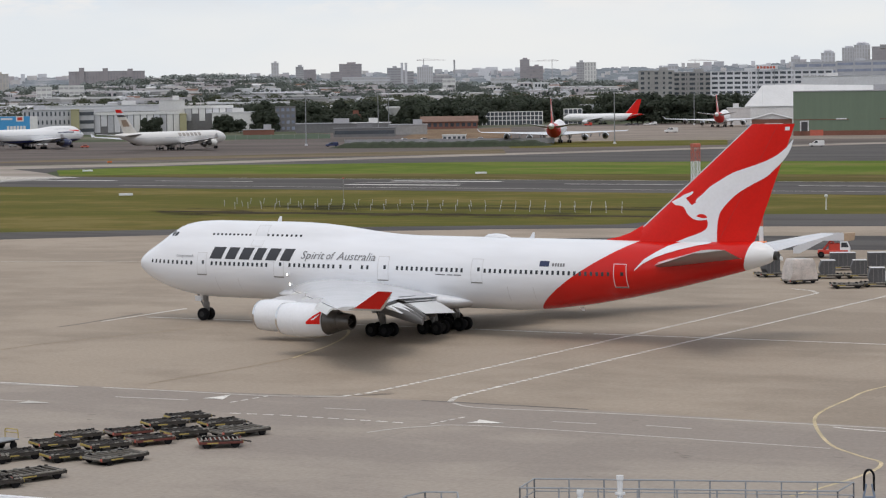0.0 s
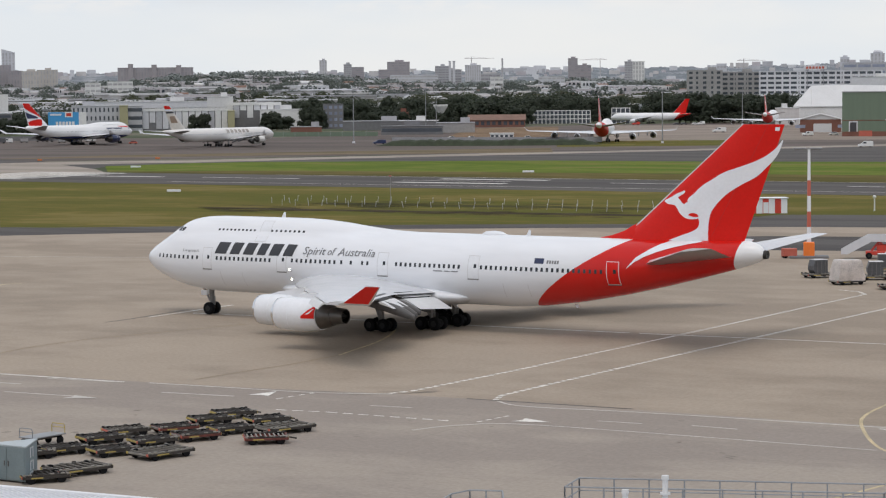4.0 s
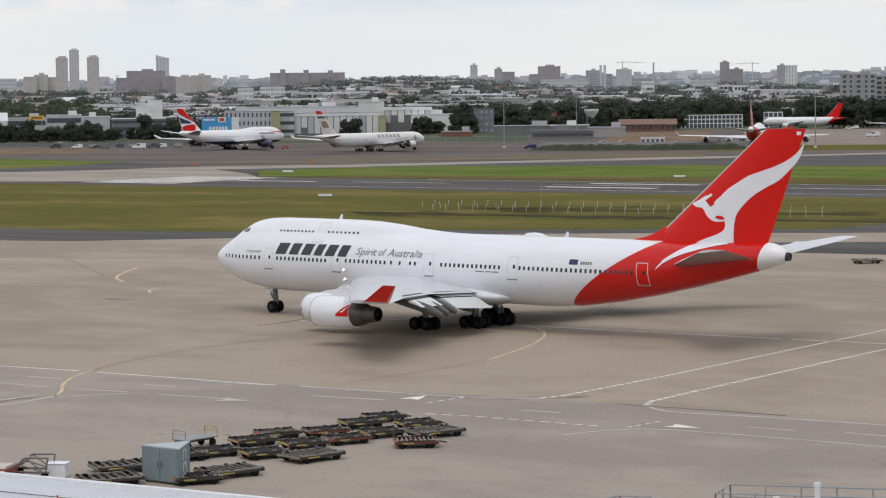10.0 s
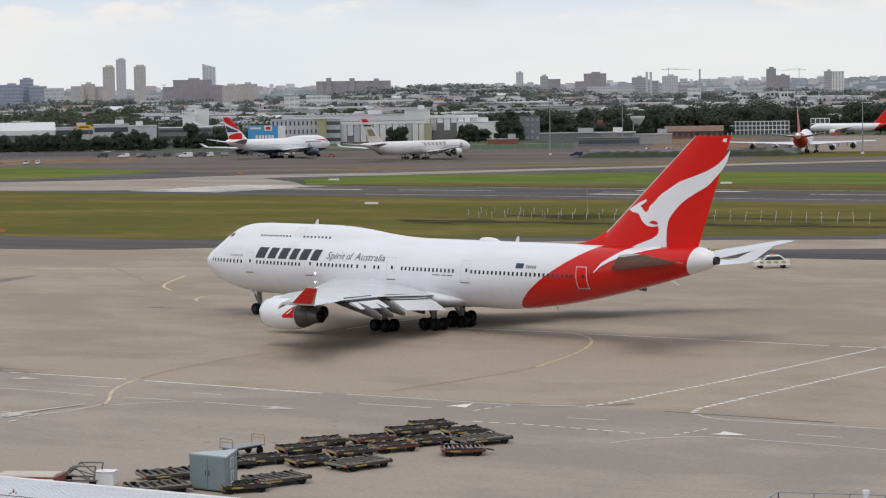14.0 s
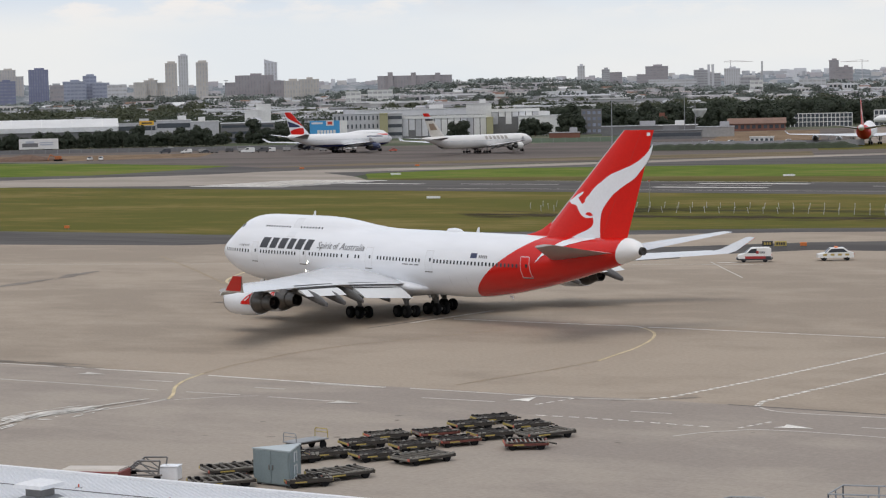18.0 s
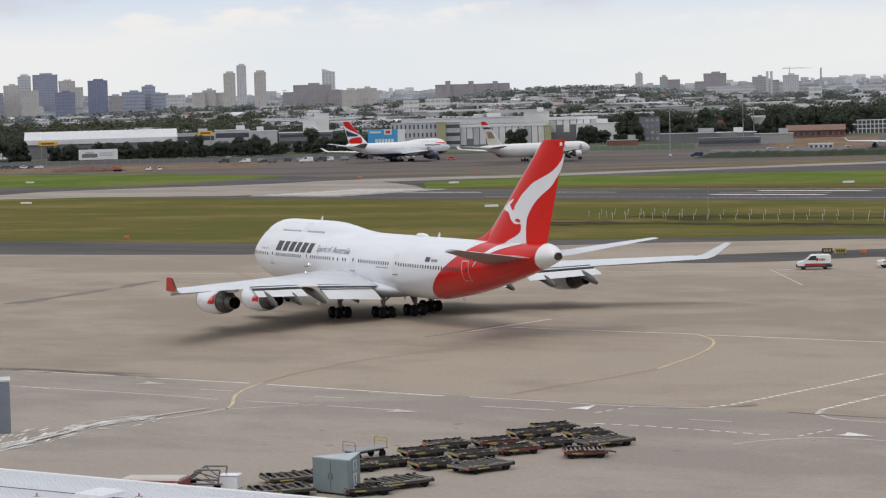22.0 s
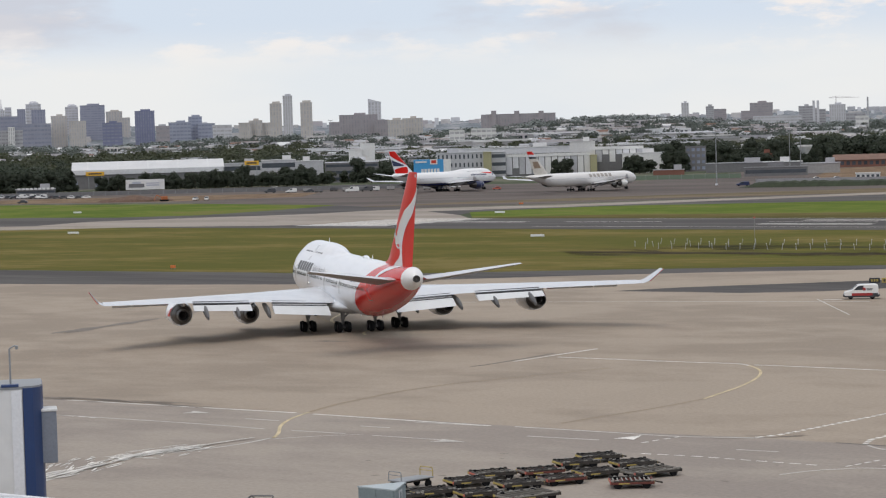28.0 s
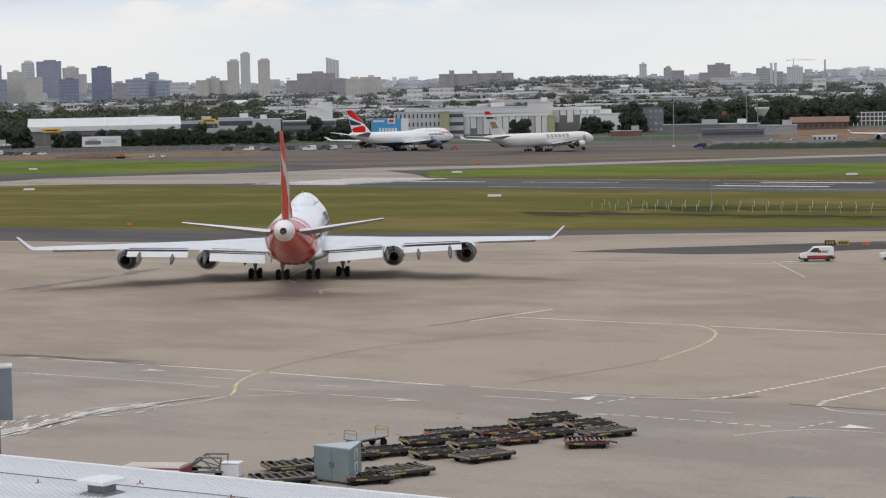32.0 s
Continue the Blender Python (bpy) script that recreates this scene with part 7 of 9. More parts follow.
LY = "worn yellow guide line on concrete"
stripe("guide_line", [(-19.0, 172.2), (-18.9, 175.2), (-19.2, 180.0), (-18.8, 184.5), (-17.8, 188.6)], 0.28, Y_, LY)
stripe("guide_line", [(-19.0, 172.6), (-19.4, 171.8), (-20.4, 170.2), (-22.0, 168.2), (-24.2, 166.3), (-26.6, 164.7)], 0.3, F_, "faded white guide line on concrete")
stripe("lane_line", [(-19.2, 171.7), (-17.3, 172.3), (-15.1, 172.9), (-12.3, 173.2)], 0.16, F_, LW)
stripe("guide_line", [(-17.8, 188.6), (-15.9, 194.0), (-13.6, 198.3), (-11.4, 202.4), (-7.9, 206.7), (-4.9, 209.5), (8, 219)], 0.3, YF_, "faded guide line on concrete")
stripe("guide_line", [(2.6, 177.0), (5.6, 180.5), (10.3, 185.5), (14.7, 191.3)], 0.26, YF_, "faded guide line on concrete")
stripe("guide_line", [(14.7, 191.3), (16.7, 195.9), (18.5, 200.1), (20.3, 205.7), (21.3, 210.5), (21.5, 214.4), (21.0, 217.9)], 0.28, Y_, LY)
stripe("guide_line", [(21.0, 217.9), (19.9, 220.1), (15.2, 223.0), (3.3, 231.3)], 0.3, W_, LW)
stripe("lane_line", [(-1.1, 227.9), (7.5, 239.4)], 0.35, W_, LW)
stripe("lane_line", [(21.5, 218.4), (25.3, 215.8), (41.7, 203.7)], 0.3, W_, LW)
stripe("lane_line", [(42.6, 203.1), (45.3, 201.2), (61.8, 189.7), (90, 169)], 0.3, W_, LW)
stripe("road_edge", [(16.4, 166.0), (18.1, 167.0), (27.4, 177.9), (44.9, 200.0), (74.0, 237.0), (74.3, 240.0), (73.0, 243.0)], 0.42, W_, "dashed white road edge on concrete", dash=(0.6, 0.36))
stripe("road_edge", [(23.4, 161.0), (24.1, 163.2), (28.0, 168.2), (41.6, 185.2), (79.6, 231.4), (110, 268)], 0.42, W_, "dashed white road edge on concrete", dash=(0.6, 0.36))
stripe("lane_line", [(23.5, 160.2), (25.2, 157.1), (34.0, 151.6), (60, 133)], 0.24, F_, LW)
stripe("rubber_mark", [(21.5, 162.1), (32.0, 154.6)], 0.28, M_RUBBER_MARK, "dark rubber streak on concrete")
stripe("lane_dashes", [(7.8, 158.9), (11.2, 157.0), (18.8, 151.3)], 0.22, W_, "dashed white line on concrete", dash=(0.8, 0.45))
stripe("lane_dashes", [(20.6, 150.4), (23.2, 153.0)], 0.22, W_, "dashed white line on concrete", dash=(0.6, 0.4))
stripe("lane_dashes", [(8.1, 164.5), (11.2, 167.6)], 0.22, W_, "dashed white line on concrete", dash=(0.7, 0.5))
stripe("lane_line", [(16.0, 147.5), (19.5, 149.2), (24.7, 148.0), (42.6, 134.1)], 0.2, F_, LW)
stripe("guide_line", [(70, 172), (55.4, 161.2), (50.6, 155.1), (46.5, 148.8), (44.6, 143.4), (43.1, 135.6), (43.4, 131.0), (43.7, 127.9), (41.0, 123.9), (35.5, 118.7)], 0.24, Y_, LY)
stripe("lane_line", [(45.5, 142.6), (48.1, 139.9), (60, 131)], 0.22, W_, LW)
stripe("guide_line", [(-37.9, 340.4), (-30.6, 311.9), (-23.8, 284.0)], 0.5, YF_, "faded guide line on concrete")
stripe("guide_line", [(-22.5, 281.0), (-24.0, 288), (-23.8, 296), (-22.6, 305.7)], 0.4, Y_, LY)
stripe("guide_line", [(-18.2, 264.5), (-18.6, 268), (-17.8, 271.5), (-15.8, 271.9)], 0.35, Y_, LY)
stripe("lane_line", [(38.2, 303.0), (38.5, 275.5)], 0.2, F_, LW)
stripe("lane_line", [(-60, 330), (0, 312), (44, 296)], 0.3, F_, LW)
stripe("lane_line", [(28.5, 149.4), (31.1, 147.7)], 0.22, F_, LW)
stripe("lane_line", [(34.1, 146.2), (36.6, 144.1)], 0.22, F_, LW)
stripe("lane_line", [(14.4, 159.8), (17.1, 158.1)], 0.2, M_LINE_F, LW)
stripe("lane_dashes", [(-39.0, 191.0), (-35.2, 188.2)], 0.22, W_, "dashed white line on concrete", dash=(0.8, 0.5))


def streaks(name, pts, spread, n, w0, w1, l0, l1, material, label, z, seed):
    """Ragged marks: many short thin strokes along a path."""
    rnd = random.Random(seed)
    P = [Vector(p) for p in pts]
    bm = bmesh.new()
    for k in range(n):
        f = rnd.uniform(0, len(P) - 1.001)
        i = int(f)
        p = P[i].lerp(P[i + 1], f - i)
        d = (P[i + 1] - P[i]).normalized()
        s = Vector((-d.y, d.x))
        d = (d + s * rnd.uniform(-0.12, 0.12)).normalized()
        p = p + s * rnd.gauss(0, spread)
        w, ln = rnd.uniform(w0, w1), rnd.uniform(l0, l1)
        zz = z + 0.0006 * k
        bm.faces.new([bm.verts.new((*v, zz)) for v in (p - d * ln / 2, p - s * w * rnd.uniform(0.3, 0.6) - d * ln * 0.2, p - s * w * 0.4 + d * ln * 0.35, p + d * ln / 2, p + s * w * rnd.uniform(0.3, 0.6) + d * ln * 0.1, p + s * w * 0.3 - d * ln * 0.35)])
    return setting(name, bm, material, label, "marking")


streaks("paint_smear", [(-32.7, 153.0), (-30.9, 157.5), (-27.2, 165.2), (-24.2, 168.3)], 0.7, 110, 0.1, 0.34, 0.8, 3.2, M_LINE_W, "smeared white paint on concrete", 0.048, 11)
streaks("paint_smear", [(-32.9, 152.3), (-30.7, 156.7), (-27.2, 165.2), (-24.2, 168.3), (-21.0, 171.6)], 0.12, 40, 0.1, 0.22, 1.5, 4.0, M_LINE_W, "smeared white paint line on concrete", 0.12, 15)
streaks("paint_smear", [(-32.4, 154.0), (-32.0, 161.3), (-31.4, 164.4), (-25.5, 163.1), (-24.2, 168.3)], 1.3, 46, 0.08, 0.26, 0.5, 2.2, M_LINE_W, "flecks of white paint on concrete", 0.06, 12)


def arrow_head(x, y, a, paint):
    bm = bmesh.new()
    m = pose(x, y, 0.06, 0, 0, a)
    bm.faces.new([bm.verts.new(m @ Vector(p)) for p in ((-1.5, 0, 0), (1.0, 0.85, 0), (0.7, 0.0, 0), (1.0, -0.85, 0))])
    setting("road_arrow", bm, paint, "white painted give-way arrow", "marking")


M_RUBBED = mat("almost_worn_paint", (0.5, 0.47, 0.43), 0.8, var=0.25, scale=0.8)
for x, y, a in ((7.5, 167.4, 235), (24.2, 150.2, 140), (-27.2, 190.2, 150), (-5.8, 168.0, 150)):
    arrow_head(x, y, a, W_ if x > 0 else M_RUBBED)
# runway markings
for u in (-369, -307, -249, -190, -131, -72, -13, 46):
    stripe("runway_dash", [rw(u, 488), rw(u + 31, 488)], 1.1, W_ if u != -307 else F_, "white runway centre dash", 0.06)
stripe("runway_dash", [rw(-408, 487), rw(-381, 487)], 2.4, W_, "broad white runway dash", 0.06)
for w in (462, 509):
    stripe("runway_edge_line", [rw(-360, w), rw(600, w)], 0.8, F_, "white runway edge line", 0.06)
for w0 in (476.5, 498):
    stripe("touchdown_bar", [rw(-302, w0), rw(-271, w0)], 3.4, W_, "white touchdown bar", 0.062)
for k in range(8):
    stripe("threshold_bar", [rw(-443, 463.5 + 6 * k), rw(-409, 463.5 + 6 * k)], 3.0, W_, "white threshold bar", 0.064)
stripe("rubber_mark", [(-5.2, 223.6), (-2.5, 227.0), (2.9, 235.3)], 0.3, M_RUBBER_MARK, "dark rubber streak on concrete")
M_STAIN = mat("oil_darkened_concrete", (0.2, 0.168, 0.14), 0.85, var=0.2, scale=0.4)
streaks("stain", [(-55.5, 281), (-52.0, 288), (-47.5, 299), (-43.5, 311)], 0.5, 40, 0.6, 1.8, 3, 9, M_STAIN, "dark stain on concrete", 0.036, 13)
streaks("rubber_spot", [(-22.7, 257.7), (-20.0, 255.6)], 0.6, 14, 0.15, 0.4, 1.0, 2.6, M_STAIN, "dark rubber spots on concrete", 0.04, 18)
streaks("stain", [(-42.8, 205.0), (-35.7, 200.7), (-28.0, 195.2)], 0.5, 40, 0.12, 0.4, 2.0, 6.0, M_STAIN, "dark smears along a painted line", 0.037, 21)
streaks("stain", [(10.4, 167.6), (14.7, 165.8), (20.0, 166.1)], 0.4, 14, 0.1, 0.25, 1.0, 3.5, M_STAIN, "dark smears along a painted line", 0.037, 22)
streaks("oil_spot", [(-14, 150), (6, 158), (30, 138), (40, 126)], 5.0, 22, 0.15, 0.5, 0.3, 1.2, M_STAIN, "small oil spot on concrete", 0.04, 16)


# ---- dollies, carts, containers ----
M_DOLLY = mat("dark_oily_frame_paint", (0.04, 0.034, 0.029), 0.75, var=0.35, scale=2)
M_ROLL = mat("worn_steel_rollers", (0.13, 0.115, 0.095), 0.6, 0.3, var=0.25, scale=3)
M_YELLOW = mat("safety_yellow_paint", (0.42, 0.32, 0.09), 0.55, var=0.2, scale=3)
M_ALUBOX = mat("scuffed_aluminium", (0.1, 0.1, 0.105), 0.5, 0.3, var=0.2, scale=0.6)
M_WRAP = mat("plastic_wrapped_cargo", (0.5, 0.44, 0.4), 0.3, var=0.3, scale=0.9, bump=0.25, coat=0.6)


M_EDGE = mat("rubbed_bright_edge", (0.27, 0.255, 0.225), 0.55, 0.3, var=0.35, scale=4)


def make_dolly(length, width, end_mat, light, label, rails=False, frame_mat=None):
    """A cargo dolly: open steel frame on four wheels, rollers, painted end bars, raised side rails on the large ones."""
    ob = thing("pallet_dolly", label, "dolly", group="parked dollies")
    top = 0.44
    bm = bmesh.new()
    for s in (-1, 1):
        box(bm, (0, s * width / 2, top - 0.08), (length, 0.12, 0.15), bevel=0.02)
        box(bm, (0, s * width * 0.2, top - 0.1), (length, 0.1, 0.12), bevel=0.02)
    for k in range(5):
        box(bm, (-length / 2 + length * k / 4, 0, top - 0.1), (0.1, width, 0.12), bevel=0.02)
    box(bm, (0, 0, top - 0.16), (length * 0.92, width * 0.86, 0.03))
    part("frame", bm, frame_mat or M_DOLLY, ob, "dark oily steel frame" if frame_mat is None else "worn red frame")
    for s in (-1, 1):
        bm = bmesh.new()
        box(bm, (s * length / 2, 0, top - 0.06), (0.12, width + 0.14, 0.2), bevel=0.025)
        e = part("end_beam", bm, frame_mat or M_DOLLY, ob, "scuffed end beam")
        bm = bmesh.new()
        box(bm, (s * (length / 2 + 0.055), 0, top - 0.04), (0.03, width * 0.84, 0.13), bevel=0.008)
        part("end_bar", bm, end_mat if s < 0 else M_EDGE, e, "worn painted end bar")
        for q in (-1, 1):
            bm = bmesh.new()
            box(bm, (s * (length / 2 + 0.065), q * width * 0.46, top - 0.05), (0.04, 0.2, 0.15))
            part("reflector", bm, M_BRED if q * s > 0 else M_YELLOW, e)
            bm = bmesh.new()
            box(bm, (s * (length / 2 - 0.08), q * (width / 2 - 0.04), top + 0.07), (0.2, 0.12, 0.14), bevel=0.03)
            part("corner_stop", bm, M_EDGE if q < 0 else M_DOLLY, ob, "worn steel corner stop")
    shared = None
    n = 7 if rails else 9
    for k in range(n):
        if shared is None:
            bm = bmesh.new()
            tube(bm, (0, -width * 0.45, 0), (0, width * 0.45, 0), 0.07 if rails else 0.05, n=7)
            r = part("roller", bm, light, ob, "", 40)
            shared = r.data
        else:
            r = new("roller", shared)
            r.parent = ob
        r.location = (-length * 0.43 + length * 0.86 * k / (n - 1), 0, top)
    for s in (-1, 1):
        bm = bmesh.new()
        box(bm, (0, s * width * 0.5, top + 0.04), (length * 0.9, 0.08, 0.09), bevel=0.02)
        part("guide_rail", bm, M_EDGE if rails else M_DOLLY, ob, "pale worn guide rail" if rails else "dark guide rail")
        for k in range(4):
            bm = bmesh.new()
            box(bm, (-length * 0.36 + length * 0.24 * k, s * width * 0.5, top + 0.1), (0.24, 0.1, 0.07), bevel=0.015)
            part("rail_lock", bm, M_EDGE if (k + s) % 3 else M_DOLLY, ob, "worn pallet lock")
        bm = bmesh.new()
        box(bm, (-length * 0.2, s * (width / 2 + 0.065), top - 0.09), (length * 0.26, 0.02, 0.08))
        part("side_stripe", bm, M_YELLOW, ob, "worn yellow side stripe")
    for ax in (-0.34, 0.34):
        bm = bmesh.new()
        box(bm, (ax * length, 0, 0.3), (0.12, width * 0.7, 0.1), bevel=0.02)
        part("axle", bm, M_DOLLY, ob)
        for s in (-1, 1):
            w = part("wheel", wheel_mesh(0.28, 0.2), M_TYRE, ob, "", 40)
            w.location = (ax * length, s * width * 0.46, 0.28)
    bm = bmesh.new()
    tube(bm, (length / 2, 0, 0.36), (length / 2 + 0.6, 0, 0.24), 0.05, n=8)
    tube(bm, (length / 2 + 0.6, 0.14, 0.24), (length / 2 + 0.6, -0.14, 0.24), 0.05, n=8)
    part("tow_bar", bm, M_DOLLY, ob, "short tow bar", 40)
    return ob


D_A = make_dolly(2.6, 1.7, M_YELLOW, M_DOLLY, "dark steel pallet dolly with yellow end beam")
D_B = make_dolly(2.6, 1.7, M_BRED, M_ROLL, "dark steel pallet dolly with red end beam")
D_C = make_dolly(3.4, 2.1, M_EDGE, M_ROLL, "wide steel pallet dolly with pale worn rails", True)
M_DOLLY_RED = mat("worn_red_frame_paint", (0.13, 0.036, 0.027), 0.7, var=0.35, scale=3)
D_R = make_dolly(2.6, 1.9, M_BRED, M_EDGE, "red-framed roller dolly with pale rollers", False, M_DOLLY_RED)
D_S = make_dolly(2.6, 1.7, M_EDGE, M_DOLLY, "dark pallet dolly with worn red frame", False, M_DOLLY_RED)
dolly_rows = [(D_C, -11.3, 138.2, 22), (D_C, -11.6, 133.6, 20), (D_A, -6.7, 133.3, 15), (D_C, -4.9, 135.6, 32), (D_C, -0.1, 141.0, 38), (D_A, -6.0, 143.4, 25), (D_A, -7.9, 141.9, 25), (D_A, -3.8, 147.5, 25), (D_A, -3.0, 142.3, 25),
              (D_B, -2.3, 150.5, 22), (D_A, -0.6, 145.8, 24), (D_S, 0.8, 151.1, 22), (D_S, 2.1, 147.6, 24), (D_A, 3.2, 154.7, 22), (D_A, 4.4, 150.1, 24), (D_A, 4.8, 157.3, 20), (D_A, 6.9, 153.8, 22), (D_C, 7.8, 150.0, 30), (D_R, 6.4, 145.6, 2)]
used_dolly = set()
for src, x, y, a in dolly_rows:
    m = pose(x, y - 1.75, 0.03, 0, 0, a)
    if src.name in used_dolly:
        copy_thing(src, m)
    else:
        used_dolly.add(src.name)
        src.matrix_basis = m


def baggage_cart(m):
    ob = thing("baggage_cart", "flat grey baggage cart with hooped end rails", "cart", m)
    bm = bmesh.new()
    box(bm, (0, 0, 0.62), (2.8, 1.3, 0.08), bevel=0.02)
    part("deck", bm, M_STEELP, ob, "pale metal deck")
    for s, k in ((-1, M_STEELP), (1, M_YELLOW)):
        bm = bmesh.new()
        pts = [(s * 1.36, -0.58, 0.62), (s * 1.36, -0.58, 1.08), (s * 1.36, -0.5, 1.22), (s * 1.36, 0.5, 1.22), (s * 1.36, 0.58, 1.08), (s * 1.36, 0.58, 0.62)]
        for p, q in zip(pts, pts[1:]):
            tube(bm, p, q, 0.03, n=8)
        tube(bm, (s * 1.36, -0.58, 1.0), (s * 1.36, 0.58, 1.0), 0.025, n=8)
        part("end_rail", bm, k, ob, "bent tube rail")
    bm = bmesh.new()
    box(bm, (0, 0, 0.5), (2.5, 0.9, 0.12), bevel=0.02)
    part("chassis", bm, M_DOLLY, ob)
    for ax in (-1.1, 1.0):
        for s in (-1, 1):
            w = part("wheel", wheel_mesh(0.26, 0.16), M_TYRE, ob, "", 40)
            w.location = (ax, s * 0.52, 0.26)
    bm = bmesh.new()
    tube(bm, (-1.36, 0, 0.45), (-2.1, 0, 0.4), 0.04, n=8)
    part("tow_bar", bm, M_STEELP, ob)


baggage_cart(pose(-7.4, 145.3, 0.03, 0, 0, 46))
M_SHED = mat("blue_grey_metal_cabinet", (0.2, 0.25, 0.262), 0.55, var=0.1, scale=1)


def cabinet(corners, h):
    """A wedge-shaped metal shed on three ground corners: left, front, right rear."""
    P = [Vector((x, y, 0)) for x, y in corners]
    mid = (P[0] + P[1] + P[2]) / 3
    ob = thing("equipment_shed", "blue-grey metal equipment shed with double doors", "shed", pose(mid.x, mid.y, 0.03))
    P = [p - mid for p in P]
    up = Vector((0, 0, 1))
    bm = bmesh.new()
    loft(bm, [[p + up * z for p in P] for z in (0.1, h)])
    bmesh.ops.recalc_face_normals(bm, faces=bm.faces)
    part("body", bm, M_SHED, ob)
    bm = bmesh.new()
    loft(bm, [[p * 1.04 + up * (h + z + (0.1 if k == 2 else 0)) for k, p in enumerate(P)] for z in (-0.02, 0.06)])
    bmesh.ops.recalc_face_normals(bm, faces=bm.faces)
    part("roof", bm, mat("pale_shed_roof", (0.4, 0.45, 0.47), 0.5, var=0.08), ob, "pale sloping metal roof")
    way = (P[1] - P[0]).normalized()
    out = Vector((way.y, -way.x, 0))
    ln = (P[1] - P[0]).length
    for k in (0, 1):
        c = P[0] + way * ln * (0.26 + 0.48 * k) + out * 0.02 + up * (h / 2 + 0.05)
        m = Matrix.Translation(c) @ Matrix.Rotation(math.atan2(way.y, way.x), 4, "Z")
        bm = bmesh.new()
        box(bm, (0, 0, 0), (ln * 0.46, 0.05, h * 0.9), m, bevel=0.015)
        d = part("door", bm, M_SHED, ob)
        bm = bmesh.new()
        box(bm, ((0.5 - k) * ln * 0.38, -0.05, 0), (0.05, 0.05, 0.3), m)
        part("handle", bm, M_STRUT, d)
    way = (P[2] - P[1]).normalized()
    out = Vector((way.y, -way.x, 0))
    m = Matrix.Translation((P[1] + P[2]) / 2 + out * 0.02) @ Matrix.Rotation(math.atan2(way.y, way.x), 4, "Z")
    bm = bmesh.new()
    for z0, hh in ((h * 0.92, 0.55), (h * 0.55, 0.5), (h * 0.24, 0.35)):
        box(bm, (0, 0, z0), (0.6, 0.03, 0.09), m)
        box(bm, (-0.28, 0, z0 - hh / 2), (0.09, 0.03, hh), m)
        box(bm, (0.28, 0, z0 - hh / 2), (0.09, 0.03, hh), m)
    part("painted_mark", bm, M_WHITE, ob, "white painted strokes")
    for k in range(3):
        bm = bmesh.new()
        box(bm, (P[k].x * 0.8, P[k].y * 0.8, 0.05), (0.25, 0.25, 0.1))
        part("foot", bm, M_DOLLY, ob)


cabinet([(-9.8, 132.6), (-7.6, 130.8), (-7.1, 133.2)], 2.05)


def steps_truck(m):
    ob = thing("passenger_steps", "grey folded steel boarding steps", "steps", m)
    for s in (-1, 1):
        bm = bmesh.new()
        box(bm, (0, s * 0.75, 0.42), (2.5, 0.1, 0.12), bevel=0.02)
        tube(bm, (-1.2, s * 0.75, 0.42), (-0.2, s * 0.75, 1.25), 0.05, n=8)
        tube(bm, (-0.2, s * 0.75, 1.25), (1.15, s * 0.75, 1.25), 0.05, n=8)
        tube(bm, (1.15, s * 0.75, 1.25), (1.0, s * 0.75, 0.42), 0.05, n=8)
        tube(bm, (-0.9, s * 0.75, 0.95), (0.9, s * 0.75, 0.42), 0.04, n=8)
        tube(bm, (-0.2, s * 0.75, 1.25), (0.9, s * 0.75, 0.42), 0.04, n=8)
        part("side_truss", bm, M_STRUT, ob, "welded tube truss")
    for k in range(6):
        bm = bmesh.new()
        box(bm, (-1.1 + 0.16 * k, 0, 0.5 + 0.12 * k), (0.26, 1.4, 0.05))
        part("tread", bm, M_STRUT, ob)
    for ax in (-0.9, 0.9):
        for s in (-1, 1):
            w = part("wheel", wheel_mesh(0.22, 0.15), M_TYRE, ob, "", 40)
            w.location = (ax, s * 0.6, 0.22)


steps_truck(pose(-16.3, 134.8, 0.03, 0, 0, -10))
bm = bmesh.new()
box(bm, (0, 0, 0.5), (3.6, 1.8, 0.8), bevel=0.05)
tub = thing("cargo_bin", "long red steel bin with pale cover", "bin", pose(-19.0, 133.6, 0.03, 0, 0, -14))
part("bin_body", bm, mat("dark_red_enamel", (0.2, 0.04, 0.035), 0.5, var=0.15), tub, "dark red steel body")
bm = bmesh.new()
loft(bm, [[(-1.85, y0, 0.7), (1.7, y0, 0.75), (1.7, y1, 1.02), (-1.85, y1, 0.98)] for y0, y1 in ((-0.95, -0.7), (0.95, 0.7))])
bmesh.ops.recalc_face_normals(bm, faces=bm.faces)
part("cover", bm, mat("pale_tarp", (0.55, 0.5, 0.45), 0.8, var=0.1), tub, "pale beige cover")
bm = bmesh.new()
for s in (-1.4, 1.4):
    box(bm, (s, 0, 0.06), (0.3, 1.6, 0.12))
part("foot_skid", bm, M_DOLLY, tub)
wb = thing("service_box", "small white service box", "box", pose(-14.8, 134.8, 0.03, 0, 0, -12))
bm = bmesh.new()
box(bm, (0, 0, 0.4), (1.1, 0.9, 0.8), bevel=0.05)
part("box_body", bm, M_WHITE, wb)
bm = bmesh.new()
box(bm, (0, 0, 0.83), (1.16, 0.96, 0.06), bevel=0.02)
part("lid", bm, M_WHITE, wb)


